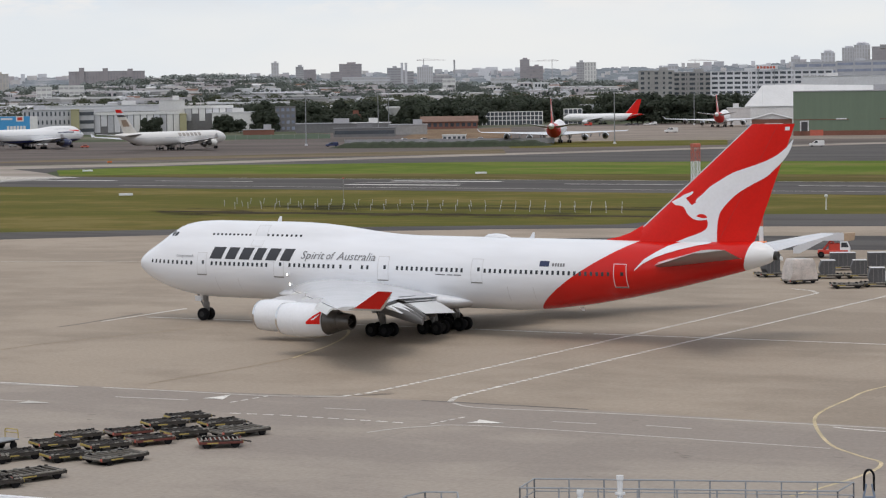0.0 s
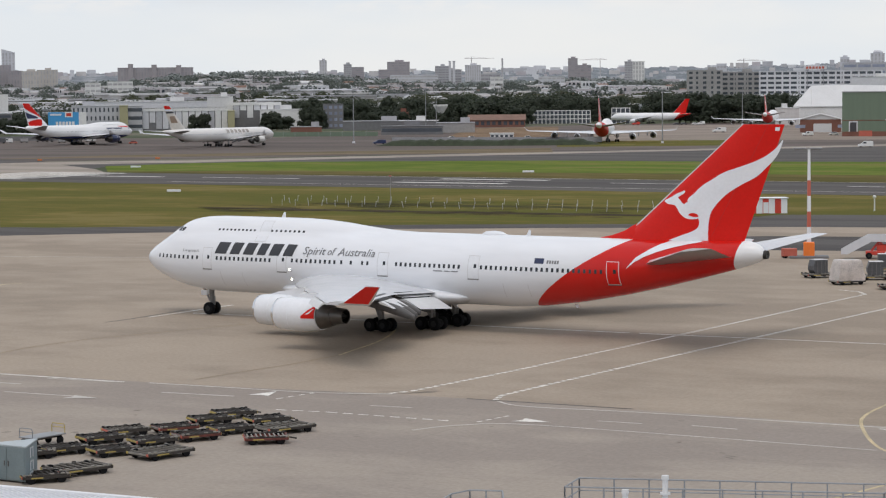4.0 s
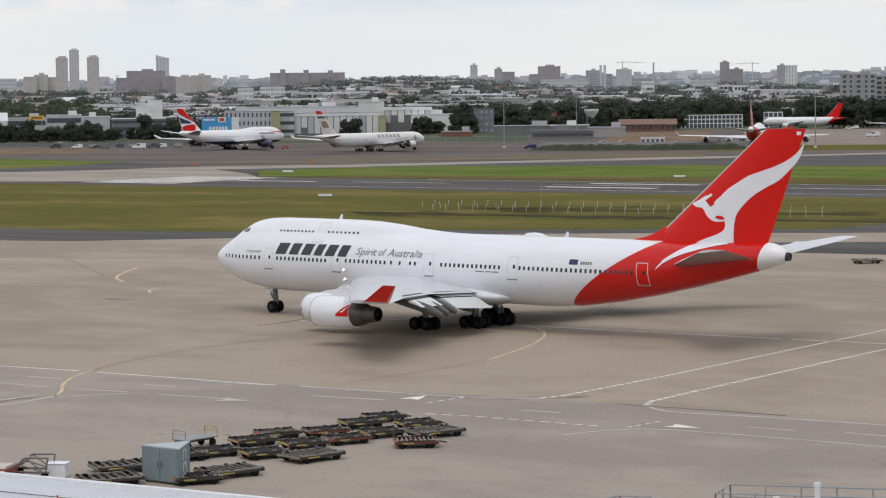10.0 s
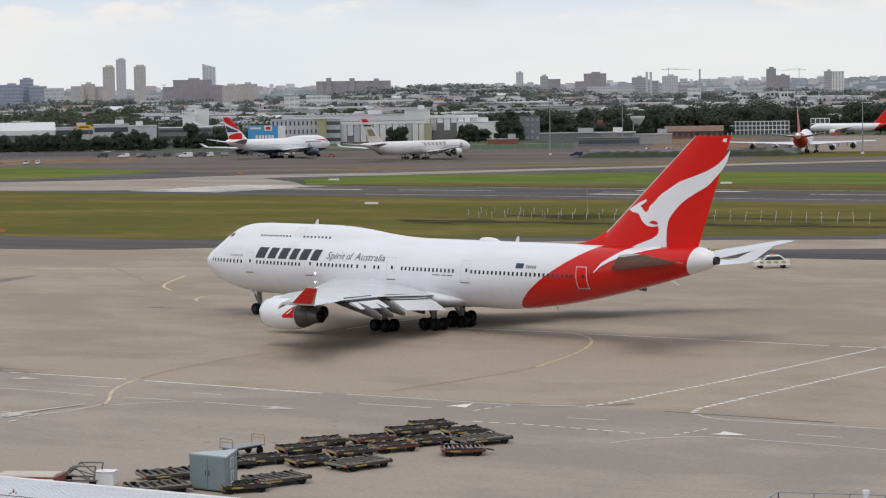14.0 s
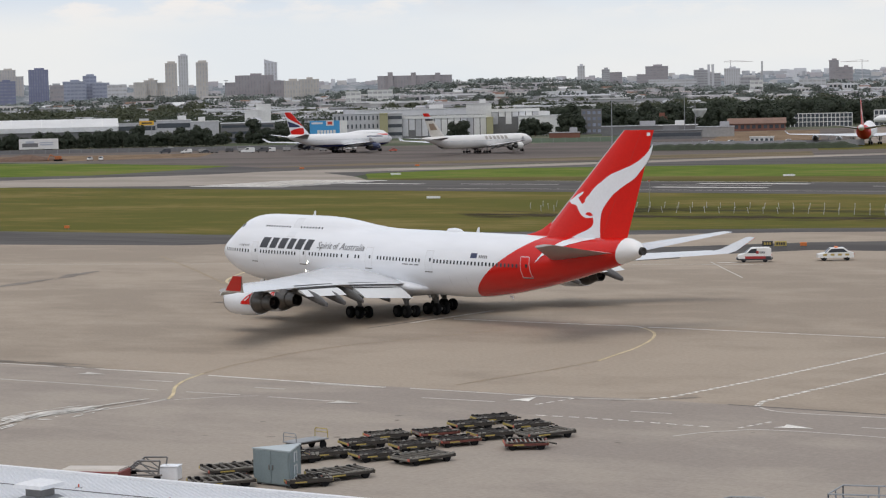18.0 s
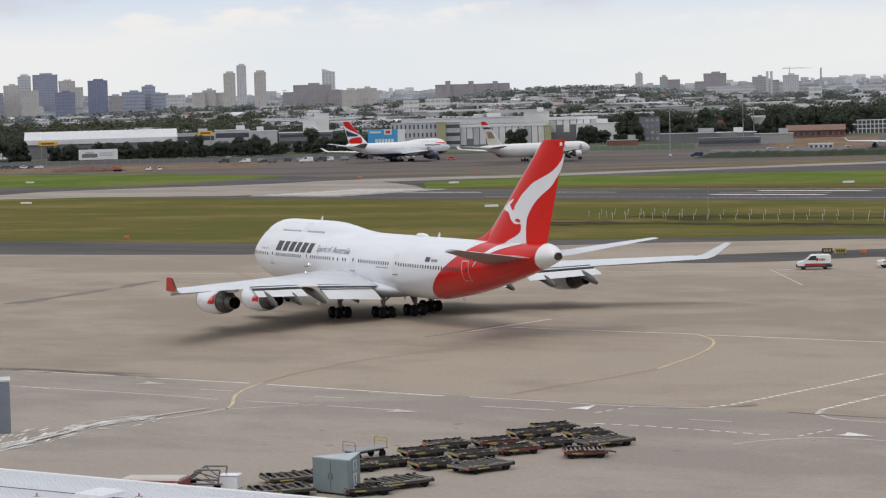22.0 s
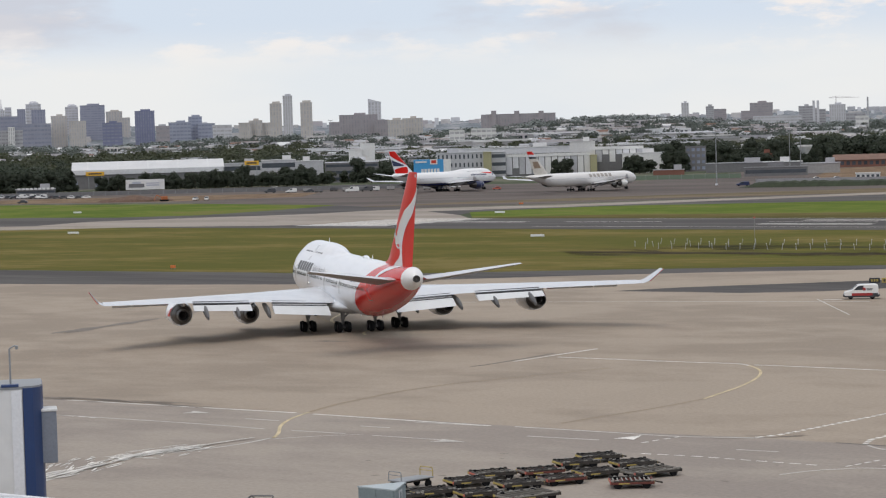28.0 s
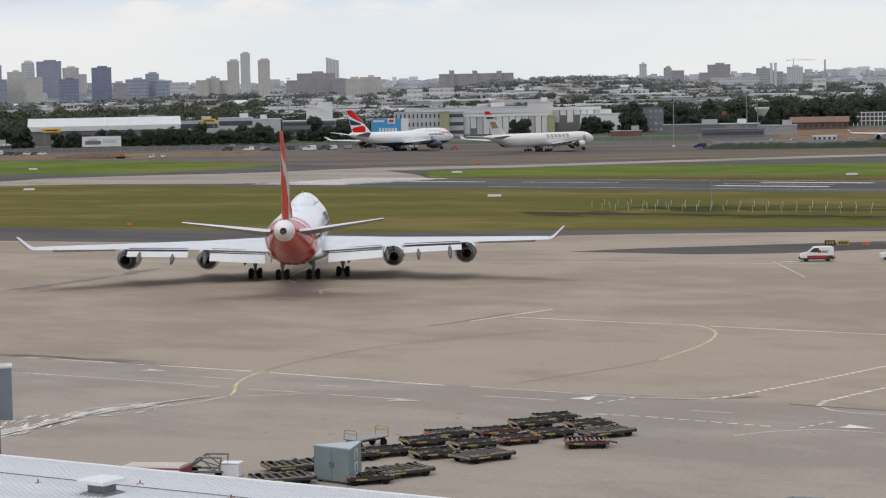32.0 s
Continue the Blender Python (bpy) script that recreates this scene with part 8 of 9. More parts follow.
def container(m, kind, label):
    """An air cargo container or wrapped pallet on its dolly."""
    dl = copy_thing(D_C, m)
    tagged(dl, label="low dolly carrying air cargo", category="dolly")
    ob = thing("air_cargo_container" if kind != "wrap" else "wrapped_pallet", label, "container" if kind != "wrap" else "pallet", m @ pose(0, 0, 0.46), "air cargo")
    bm = bmesh.new()
    if kind == "wrap":
        rnd = random.Random(5)
        rings = []
        for z, s in ((0, 1.0), (0.5, 0.97), (1.1, 0.91), (1.7, 0.84), (2.15, 0.78), (2.3, 0.7)):
            rings.append([((1.7 * s + rnd.uniform(-0.06, 0.06)) * max(-1, min(1, 2.0 * math.cos(2 * math.pi * k / 16))), (1.15 * s + rnd.uniform(-0.06, 0.06)) * max(-1, min(1, 2.0 * math.sin(2 * math.pi * k / 16))), z) for k in range(16)])
        loft(bm, rings)
        part("wrapped_load", bm, M_WRAP, ob, "load under clear plastic wrap", 60)
        bm = bmesh.new()
        box(bm, (0, 0, -0.02), (3.3, 2.3, 0.06))
        part("pallet_base", bm, M_ALUBOX, ob)
    else:
        prof = [(-0.75, 0.0), (0.78, 0.0), (0.78, 1.6), (-0.78, 1.6), (-1.0, 0.9), (-1.0, 0.45)] if kind == "cut" else [(-1.5, 0), (1.5, 0), (1.5, 1.6), (-1.5, 1.6)]
        loft(bm, [[(x, y, z) for x, z in prof] for y in (-0.76, 0.76)])
        bmesh.ops.recalc_face_normals(bm, faces=bm.faces)
        part("shell", bm, M_ALUBOX, ob, "scuffed aluminium shell")
        bm = bmesh.new()
        box(bm, (0, 0, 1.63), (1.6 if kind == "cut" else 3.0, 1.5, 0.06), bevel=0.02)
        part("top_panel", bm, M_R_WHITE, ob, "pale top panel")
        bm = bmesh.new()
        for x in (-0.5, 0.0, 0.5):
            box(bm, (x, -0.78, 0.8), (0.05, 0.04, 1.5))
        part("door_ribs", bm, M_STRUT, ob)


container(pose(75.9, 249.8, 0.03, 0, 0, 14), "wrap", "cargo pallet wrapped in clear plastic")
for x, y, a, k in ((75.5, 259.6, 10, "cut"), (80.9, 255.2, -12, "cut"), (84.4, 254.4, -14, "cut"), (88.6, 253.4, -14, "cut"), (82.6, 243.0, -12, "cut"), (86.3, 266.5, -14, "flat"), (90.6, 265.4, -14, "flat")):
    container(pose(x, y, 0.03, 0, 0, a), k, "scuffed silver air cargo container on a dolly")
copy_thing(D_C, pose(78.9, 242.3, 0.03, 0, 0, -10))
for x, y in ((71.3, 293.6), (75.8, 292.6)):
    copy_thing(D_C, pose(x, y, 0.03, 0, 0, 5))


def stair_truck(m):
    """Self-driving passenger steps: red chassis, white cab, white-sided flight and landing."""
    ob = thing("stair_truck", "red and white passenger stair truck with white-sided steps", "stair truck", m)
    bm = bmesh.new()
    box(bm, (0.6, 0, 0.75), (3.8, 2.1, 0.5), bevel=0.06)
    part("chassis", bm, M_REDP, ob, "red chassis")
    bm = bmesh.new()
    loft(bm, [[(1.5, y, 0.6), (2.8, y, 0.6), (2.8, y, 1.4), (2.45, y, 2.1), (1.5, y, 2.1)] for y in (-1.0, 1.0)])
    bmesh.ops.recalc_face_normals(bm, faces=bm.faces)
    c = part("cab", bm, M_WHITE, ob, "white cab")
    for s in (-1, 1):
        bm = bmesh.new()
        loft(bm, [[(1.65, y, 1.35), (2.6, y, 1.35), (2.35, y, 1.95), (1.65, y, 1.95)] for y in (s * 0.99, s * 1.03)])
        bmesh.ops.recalc_face_normals(bm, faces=bm.faces)
        part("cab_window", bm, M_PANE, c)
    bm = bmesh.new()
    loft(bm, [[(x + o, y, z) for x, z in ((2.74, 1.45), (2.47, 2.0)) for o in (0, 0.06)] for y in (-0.85, 0.85)], closed=False)
    part("windscreen", bm, M_PANE, c)
    # flight of steps between two solid white sides
    for s in (-1, 1):
        bm = bmesh.new()
        loft(bm, [[(-4.4, y, 0.6), (-3.6, y, 0.6), (-0.6, y, 2.2), (2.0, y, 2.2), (2.0, y, 3.1), (-1.0, y, 3.1), (-4.4, y, 1.2)] for y in (s * 0.85, s * 0.95)])
        bmesh.ops.recalc_face_normals(bm, faces=bm.faces)
        part("side_panel", bm, M_W_PALE, ob, "solid white side panel")
    shared = None
    for k in range(10):
        if shared is None:
            bm = bmesh.new()
            box(bm, (0, 0, 0), (0.32, 1.66, 0.05))
            tr = part("tread", bm, M_STRUT, ob)
            shared = tr.data
        else:
            tr = new("tread", shared)
            tr.parent = ob
        tr.location = (-3.9 + 0.33 * k, 0, 0.7 + 0.17 * k)
    bm = bmesh.new()
    box(bm, (0.8, 0, 2.25), (2.6, 1.66, 0.08))
    part("landing", bm, M_STRUT, ob)
    bm = bmesh.new()
    loft(bm, [[(2.0, y, 2.12), (3.3, y, 2.25), (3.45, y, 3.2), (2.0, y, 3.1)] for y in (-0.98, 0.98)])
    bmesh.ops.recalc_face_normals(bm, faces=bm.faces)
    part("gangway_hood", bm, mat("tan_canvas_hood", (0.42, 0.31, 0.22), 0.85, var=0.15, scale=2), ob, "tan canvas hood")
    bm = bmesh.new()
    for s in (-1, 1):
        tube(bm, (-0.6, s * 0.6, 1.0), (0.4, s * 0.6, 2.2), 0.1, n=8)
        tube(bm, (1.6, s * 0.6, 1.0), (0.4, s * 0.6, 2.2), 0.1, n=8)
        box(bm, (0.9, s * 0.9, 1.35), (1.6, 0.1, 0.9))
    part("lift_frame", bm, M_REDP, ob, "red lift frame")
    for ax in (-0.9, 2.1):
        for s in (-1, 1):
            w = part("wheel", wheel_mesh(0.42, 0.28), M_TYRE, ob, "", 40)
            w.location = (ax, s * 0.95, 0.42)
            part("rim", hub_mesh(0.42, 0.28), M_HUB, w, "", 40)


stair_truck(pose(91.0, 287.0, 0.03, 0, 0, -16))
rb = thing("tool_bin", "small red wheeled bin", "bin", pose(80.6, 290.6, 0.03, 0, 0, 4))
bm = bmesh.new()
box(bm, (0, 0, 0.75), (1.8, 1.1, 1.0), bevel=0.05)
part("bin_body", bm, M_BRED, rb)
for s in (-1, 1):
    w = part("wheel", wheel_mesh(0.25, 0.15), M_TYRE, rb, "", 40)
    w.location = (s * 0.6, -0.45, 0.25)
    w = part("wheel", wheel_mesh(0.25, 0.15), M_TYRE, rb, "", 40)
    w.location = (s * 0.6, 0.45, 0.25)


# ---- masts and huts by the taxiway ----
def striped_mast(m, h):
    ob = thing("apron_floodlight", "red and white banded floodlight mast on orange base", "light mast", m)
    n = 6
    for k in range(n):
        bm = bmesh.new()
        tube(bm, (0, 0, 2.0 + (h - 2.0) * k / n), (0, 0, 2.0 + (h - 2.0) * (k + 1) / n), 0.3 - 0.02 * k, 0.28 - 0.02 * k, 14)
        part("pole_band", bm, M_BRED if k in (1, 3) else M_WHITE, ob, "painted pole band", 40)
    bm = bmesh.new()
    box(bm, (0, 0, 1.1), (1.4, 1.4, 1.9), bevel=0.06)
    part("base_guard", bm, M_ORANGE, ob, "bright orange base guard")
    bm = bmesh.new()
    box(bm, (0, 0, 0.15), (5.0, 2.6, 0.3), bevel=0.05)
    part("plinth", bm, M_W_DARK, ob, "grey concrete plinth")
    bm = bmesh.new()
    tube(bm, (-1.9, 0, h), (1.6, 0, h), 0.05, n=8)
    part("cross_arm", bm, M_STEELP, ob, "thin steel cross arm")
    for s in (-1.2, 0.9):
        bm = bmesh.new()
        box(bm, (s, 0, h + 0.12), (1.6, 0.7, 0.16), bevel=0.03)
        part("lamp_head", bm, M_STEELP, ob, "flat lamp head")


striped_mast(pose(83.1, 290.2, 0.03, 0, 0, -15), 14.0)


def lattice_mast(m, h, base=1.1):
    ob = thing("lattice_mast", "red and white steel lattice mast", "mast", m)
    n = 9
    for k in range(n):
        z0, z1 = h * k / n, h * (k + 1) / n
        bm = bmesh.new()
        for i in range(4):
            a, b = math.pi / 4 + i * math.pi / 2, math.pi / 4 + (i + 1) * math.pi / 2
            p, q = Vector((math.cos(a) * base, math.sin(a) * base, 0)), Vector((math.cos(b) * base, math.sin(b) * base, 0))
            up0, up1 = Vector((0, 0, z0)), Vector((0, 0, z1))
            tube(bm, p + up0, p + up1, 0.07, n=6)
            tube(bm, p + up0, q + up1, 0.045, n=5)
            tube(bm, q + up0, p + up1, 0.045, n=5)
            tube(bm, p + up1, q + up1, 0.045, n=5)
        part("lattice_bay", bm, M_BRED if k in (0, 1, 2, 7, 8) else M_WHITE, ob, "welded lattice bay")
    bm = bmesh.new()
    box(bm, (0, 0, h + 0.3), (1.4, 1.4, 0.6), bevel=0.05)
    part("beacon", bm, M_BRED, ob)


lattice_mast(pose(103.0, 401.4, 0.02, 0, 0, 10), 11.6, 0.85)


def striped_hut(m):
    ob = thing("equipment_hut", "red and white striped equipment hut on grass", "hut", m)
    for k in range(6):
        bm = bmesh.new()
        box(bm, (-2.7 + 1.08 * k, 0, 1.3), (1.08, 3.0, 2.6))
        part("wall_stripe", bm, M_REDP if k % 2 == 0 else M_WHITE, ob, "painted wall stripe")
    bm = bmesh.new()
    box(bm, (0, 0, 2.68), (6.9, 3.4, 0.16), bevel=0.04)
    part("roof", bm, M_WHITE, ob, "flat white roof")
    bm = bmesh.new()
    box(bm, (-0.5, -1.53, 1.0), (0.9, 0.05, 1.9))
    part("door", bm, M_WHITE, ob)


striped_hut(pose(106.5, 398.0, 0.02, 0, 0, -8))
# tall grey floodlight mast by the cargo stands
gm = thing("apron_floodlight", "tall grey floodlight mast beside cargo containers", "light mast", pose(86.6, 250.0, 0.03, 0, 0, -19))
bm = bmesh.new()
tube(bm, (0, 0, 0), (0, 0, 26), 0.34, 0.2, 14)
part("pole", bm, M_STEELP, gm, "", 40)
bm = bmesh.new()
box(bm, (0, 0, 26.2), (2.4, 1.2, 0.5), bevel=0.06)
part("lamp_head", bm, M_STEELP, gm)
bm = bmesh.new()
box(bm, (0, 0, 0.5), (1.5, 1.5, 1.0), bevel=0.06)
part("base_guard", bm, M_W_PALE, gm)
for b, d, h in ((4.816, 1010, 22.8), (12.416, 960, 22.0), (14.367, 1450, 24.5), (6.6, 1300, 24), (6.86, 1300, 23.3)):
    light_mast(b, d, h)
light_mast(-4.643, 1700, 40, None, "slender pale mast above the trees")


# ---- lights and signs in the grass ----
def stake_row(p, q, n, h, name, label, group):
    src = None
    for k in range(n):
        x, y = p[0] + (q[0] - p[0]) * k / (n - 1), p[1] + (q[1] - p[1]) * k / (n - 1)
        if src is None:
            src = thing(name, label, "light", group=group)
            bm = bmesh.new()
            tube(bm, (0, 0, 0), (0, 0, h), 0.046, n=6)
            part("stake", bm, M_W_GREY, src, "white stake")
            bm = bmesh.new()
            box(bm, (0, 0, h + 0.07), (0.13, 0.13, 0.12), bevel=0.02)
            part("lamp", bm, M_W_WHITE, src, "small white lamp")
            src.matrix_basis = pose(x, y, 0.02)
        else:
            copy_thing(src, pose(x, y, 0.02, random.uniform(-8, 8), random.uniform(-12, 12), 0))


stake_row((24.0, 452.5), (90.1, 404.0), 28, 1.05, "approach_light", "white stake with a small lamp in grass", "approach lights")
stake_row((25.5, 472.0), (94.3, 422.7), 28, 1.0, "approach_light", "thin white stake with a small lamp in grass", "approach lights")
stake_row((22.5, 463), (40, 450.5), 6, 1.0, "approach_light", "white stake with a small lamp in grass", "approach lights")
M_GRAVEL = ground_mat("brown_gravel", (0.047, 0.036, 0.024), (0.07, 0.056, 0.034), 0.2, gloss=0.03)
M_WEEDS = ground_mat("dark_weedy_ground", (0.048, 0.046, 0.022), (0.085, 0.08, 0.026), 0.12, (0.5, 1.5, 1), 35, gloss=0.03)
GRAVEL_LINE, WEED_LINE = [(10, 446.8), (21.4, 438.7), (47.7, 419.4), (73.1, 403.2), (99, 386)], [(31, 460), (39.6, 453.9), (51.7, 444.4), (77.5, 427), (101, 411)]
stripe("gravel_strip", GRAVEL_LINE, 5.0, M_GRAVEL, "dark gravel strip in grass", 0.036)
streaks("gravel_edge", GRAVEL_LINE, 4.2, 60, 0.6, 1.6, 4, 14, M_GRAVEL, "thin scattered gravel beside the strip", 0.033, 91)
stripe("weedy_strip", WEED_LINE, 6.5, M_WEEDS, "dark weedy ground round the approach lights", 0.034)
streaks("weed_patches", WEED_LINE, 6.0, 70, 0.7, 2.2, 4, 15, M_WEEDS, "dark weeds straggling into the grass", 0.031, 92)


def board(name, m, w, h, material, label, bars=0, legs=True, bar_mat=None):
    ob = thing(name, label, "sign", m)
    bm = bmesh.new()
    box(bm, (0, 0, h / 2 + 0.25), (w, 0.25, h), bevel=0.03)
    part("panel", bm, material, ob)
    for s in (-0.35, 0.35):
        bm = bmesh.new()
        box(bm, (s * w, 0, 0.15), (0.1, 0.1, 0.3))
        part("leg", bm, M_STRUT, ob)
    for k in range(bars):
        bm = bmesh.new()
        box(bm, (-w * 0.38 + w * 0.76 * (k + 0.5) / bars, -0.14, h / 2 + 0.25), (w * 0.5 / bars, 0.03, h * 0.5))
        part("bar", bm, bar_mat or M_BLACK, ob)
    return ob


for x, y in ((-119.8, 616.6), (-159.2, 827.9), (3.5, 517.5), (-6.4, 695), (98, 610.5)):
    board("runway_sign", pose(x, y, 0.02, 0, 0, -8), 3.1, 0.5, M_WHITE, "low white board by the runway")
board("taxiway_sign", pose(49.6, 328.9, 0.03, 0, 0, -8), 1.5, 0.7, M_BLACK, "black taxiway sign with yellow bars", 3, True, M_YELLOW)
board("taxiway_sign", pose(51.35, 328.2, 0.03, 0, 0, -8), 1.7, 0.7, M_YELLOW, "yellow taxiway sign with black bars", 4)
M_MARKER = mat("faded_orange_board", (0.62, 0.17, 0.04), 0.6, var=0.12)
for x, y in ((54.5, 327.6), (-63.9, 422.0), (-38.7, 780), (0.1, 786)):
    board("marker_board", pose(x, y, 0.03, 0, 0, 0), 0.95 if y < 700 else 1.5, 0.5, M_MARKER, "orange marker board on short legs")
wd = thing("wind_indicator", "white post with round head in grass", "post", pose(126.3, 399.3, 0.02))
bm = bmesh.new()
tube(bm, (0, 0, 0), (0, 0, 2.3), 0.14, 0.1, 10)
part("post", bm, M_W_WHITE, wd, "", 40)
bm = bmesh.new()
bmesh.ops.create_icosphere(bm, subdivisions=2, radius=0.33, matrix=Matrix.Translation((0, 0, 2.5)))
part("head", bm, M_W_WHITE, wd, "", 60)
lp = thing("obstruction_pole", "thin red-topped pole in grass", "pole", pose(44.6, 446, 0.02))
bm = bmesh.new()
tube(bm, (0, 0, 0), (0, 0, 5.6), 0.034, n=8)
part("pole", bm, M_W_MID, lp)
bm = bmesh.new()
box(bm, (0, 0, 5.7), (0.4, 0.2, 0.24), bevel=0.04)
part("lamp", bm, M_BRED, lp)

# ---- vehicles ----
M_CARW = mat("white_car_paint", (0.75, 0.75, 0.74), 0.3, var=0.03, coat=0.5)
M_CARR = mat("red_car_paint", (0.34, 0.02, 0.022), 0.3, var=0.05, coat=0.5)
M_CARD = mat("dark_car_paint", (0.05, 0.055, 0.065), 0.3, var=0.05, coat=0.5)
van = car("service_van", "small white and red airport van on apron", pose(43.7, 301.3, 0.03, 0, 0, -6), M_CARW, 4.4, 1.9, "van")
for name_, c_, d_, m_, l_ in (("side_band", (0.08, 0.885, 0.62), (2.65, 0.03, 0.36), M_CARR, "red lower band"), ("sill", (0.0, 0.88, 0.38), (4.3, 0.05, 0.2), M_BLACK, "black plastic sill"), ("side_badge", (0.35, 0.89, 1.32), (0.34, 0.03, 0.36), M_CARR, "red square badge"), ("rear_moulding", (1.75, 0.885, 0.62), (0.7, 0.03, 0.34), M_BLACK, "black rear moulding"), ("lettering_bar", (1.0, 0.89, 1.36), (0.8, 0.03, 0.07), M_BLACK, "dark bar"), ("lettering_bar", (1.0, 0.89, 1.22), (0.7, 0.03, 0.07), M_BLACK, "dark bar")):
    for s in (-1, 1):
        bm = bmesh.new()
        box(bm, (c_[0], s * c_[1], c_[2]), d_)
        part(name_, bm, m_, van, l_)
for s, w_ in ((-1, 0.3), (1, 0.26)):
    bm = bmesh.new()
    box(bm, (s * 2.2, 0, 0.5), (w_, 1.7, 0.34), bevel=0.08)
    part("bumper", bm, M_BLACK, van, "black bumper")
stripe("lane_line", [(38.9, 301.4), (41.8, 301.0)], 0.5, W_, LW)
suv = car("airport_car", "white four-wheel-drive airport car with roof light bar", pose(54.2, 301.0, 0.03, 0, 0, -3), M_CARW, 4.7, 1.69)
bm = bmesh.new()
box(bm, (0.1, 0, 1.76), (0.4, 1.2, 0.14), bevel=0.03)
part("light_bar", bm, M_ORANGE, suv)
for s in (-1, 1):
    for k in range(4):
        bm = bmesh.new()
        box(bm, (-1.4 + 0.95 * k, s * 0.89, 0.8), (0.5, 0.03, 0.25))
        part("side_check", bm, M_YELLOW, suv, "yellow check")
for x, y, a, p, ln, hh, nm in ((-139.5, 992, 84, M_CARW, 4.4, 1.5, "white car on the perimeter road"), (-134.5, 990, 95, M_CARW, 4.6, 1.6, "white car on the perimeter road"), (-222, 1028, 0, M_CARD, 4.5, 1.5, "dark car on the perimeter road"), (259.7, 832, -20, M_CARW, 5.6, 2.3, "white van on far taxiway"),
                               (-10.6, 1040, 8, M_BRED, 3.6, 1.5, "red aircraft tug by parked jet"), (-78, 1074, 5, M_CARW, 6.5, 2.6, "white truck on far apron"), (-72, 1085, 5, M_ALUBOX, 6.0, 2.4, "grey truck on far apron"), (93.3, 978, 0, M_NAVY, 5.5, 1.9, "dark blue truck by mast"), (62, 1180, 0, M_CARW, 4.5, 1.6, "white car by the fence"),
                               (-110, 1105, 3, M_CARW, 4.5, 1.5, "white car parked on far apron"), (-100, 1100, 3, M_CARD, 4.5, 1.5, "dark car parked on far apron"), (-120, 1110, 3, M_CARD, 5.5, 2.2, "dark van parked on far apron"), (300, 1050, 8, M_CARW, 5, 2, "white van by the hangar"), (318, 1045, 8, M_CARW, 5, 2, "white van by the hangar"), (338, 1035, 8, M_CARD, 6, 2.2, "dark truck by the hangar"), (285, 1160, 8, M_CARW, 7, 2.5, "white truck by brick workshop"), (300, 1440, 0, M_REDP, 5, 2, "red truck by parked airliner"), (340, 1432, 0, M_CARW, 5, 2, "white truck by parked airliner")):
    car("vehicle", nm, pose(x, y, 0.03, 0, 0, a), p, ln, hh, "vehicle")
ute = car("airport_car", "white airport utility car with orange checks by containers", pose(81.0, 280.0, 0.03, 0, 0, 180), M_CARW, 4.3, 1.55)
for s in (-1, 1):
    for k in range(4):
        bm = bmesh.new()
        box(bm, (-1.4 + 0.95 * k, s * 0.885, 0.66), (0.4, 0.03, 0.14))
        part("side_check", bm, M_ORANGE, ute, "orange check")
# rows of parked cars along the perimeter fence and hangar
PARKED = [car("parked_car", l_, pose(x_, y_, 0.03, 0, 0, a_), p_, ln_, hh_, "car", "parked cars") for l_, x_, y_, a_, p_, ln_, hh_ in (
    ("dark parked car by the perimeter fence", -252, 1146, 40, M_CARD, 4.4, 1.5), ("white parked car by the perimeter fence", -246, 1140, 42, M_CARW, 4.5, 1.5),
    ("silver parked car by the perimeter fence", -240, 1134, 38, M_ALUBOX, 4.4, 1.5), ("white parked van by the perimeter fence", -234, 1127, 40, M_CARW, 5.0, 2.1))]
park_rnd = random.Random(61)
for x0, y0, x1, y1, n_ in ((-262, 1158, -206, 1098, 14), (-136, 1156, -72, 1160, 4), (312, 1062, 356, 1038, 6), (318, 1424, 336, 1418, 3), (128, 1062, 176, 1046, 4)):
    for k in range(n_):
        f_ = (k + park_rnd.uniform(0.2, 0.8)) / n_
        copy_thing(PARKED[park_rnd.randrange(4)], pose(x0 + (x1 - x0) * f_, y0 + (y1 - y0) * f_ + park_rnd.uniform(-2, 2), 0.05, 0, 0, park_rnd.choice((0, 180)) + park_rnd.uniform(-20, 20)))
for ob_ in [o for o in bpy.data.objects if o.name == "workshop"]:
    for name_, c_, d_, m_, l_ in (("roller_door", (1.0, -0.1, 2.2), (9.0, 0.24, 4.4), M_R_WHITE, "pale roller door"), ("window", (-10.0, -0.1, 3.0), (5.0, 0.2, 1.6), M_PANE3, ""), ("window", (11.0, -0.1, 3.0), (5.0, 0.2, 1.6), M_PANE3, "")):
        bm = bmesh.new()
        box(bm, c_, d_)
        part(name_, bm, m_, ob_, l_)
for ob_ in [o for o in bpy.data.objects if o.name.startswith("freight_shed")]:
    wall_ = [c for c in ob_.children if c.name.startswith("wall")][0]
    hw, hz = max(v.co.x for v in wall_.data.vertices), max(v.co.z for v in wall_.data.vertices)
    bm = bmesh.new()
    box(bm, (0, -0.4, hz - 1.5), (2 * hw, 0.5, 2.6))
    part("fascia", bm, M_W_PALE, ob_, "pale grey fascia under the eave")
    for k in range(5):
        bm = bmesh.new()
        x_ = -hw + 2 * hw * (k + 0.5) / 5
        loft(bm, [[(x_ + o, -0.5, hz + 0.06), (x_ + o, 15, hz + 4.86), (x_ + o, 15, hz + 5.0), (x_ + o, -0.5, hz + 0.2)] for o in (-0.3, 0.3)])
        bmesh.ops.recalc_face_normals(bm, faces=bm.faces)
        part("roof_flashing", bm, M_W_WHITE, ob_, "white roof flashing")
# ground equipment by the parked jumbo
gear_rnd = random.Random(73)
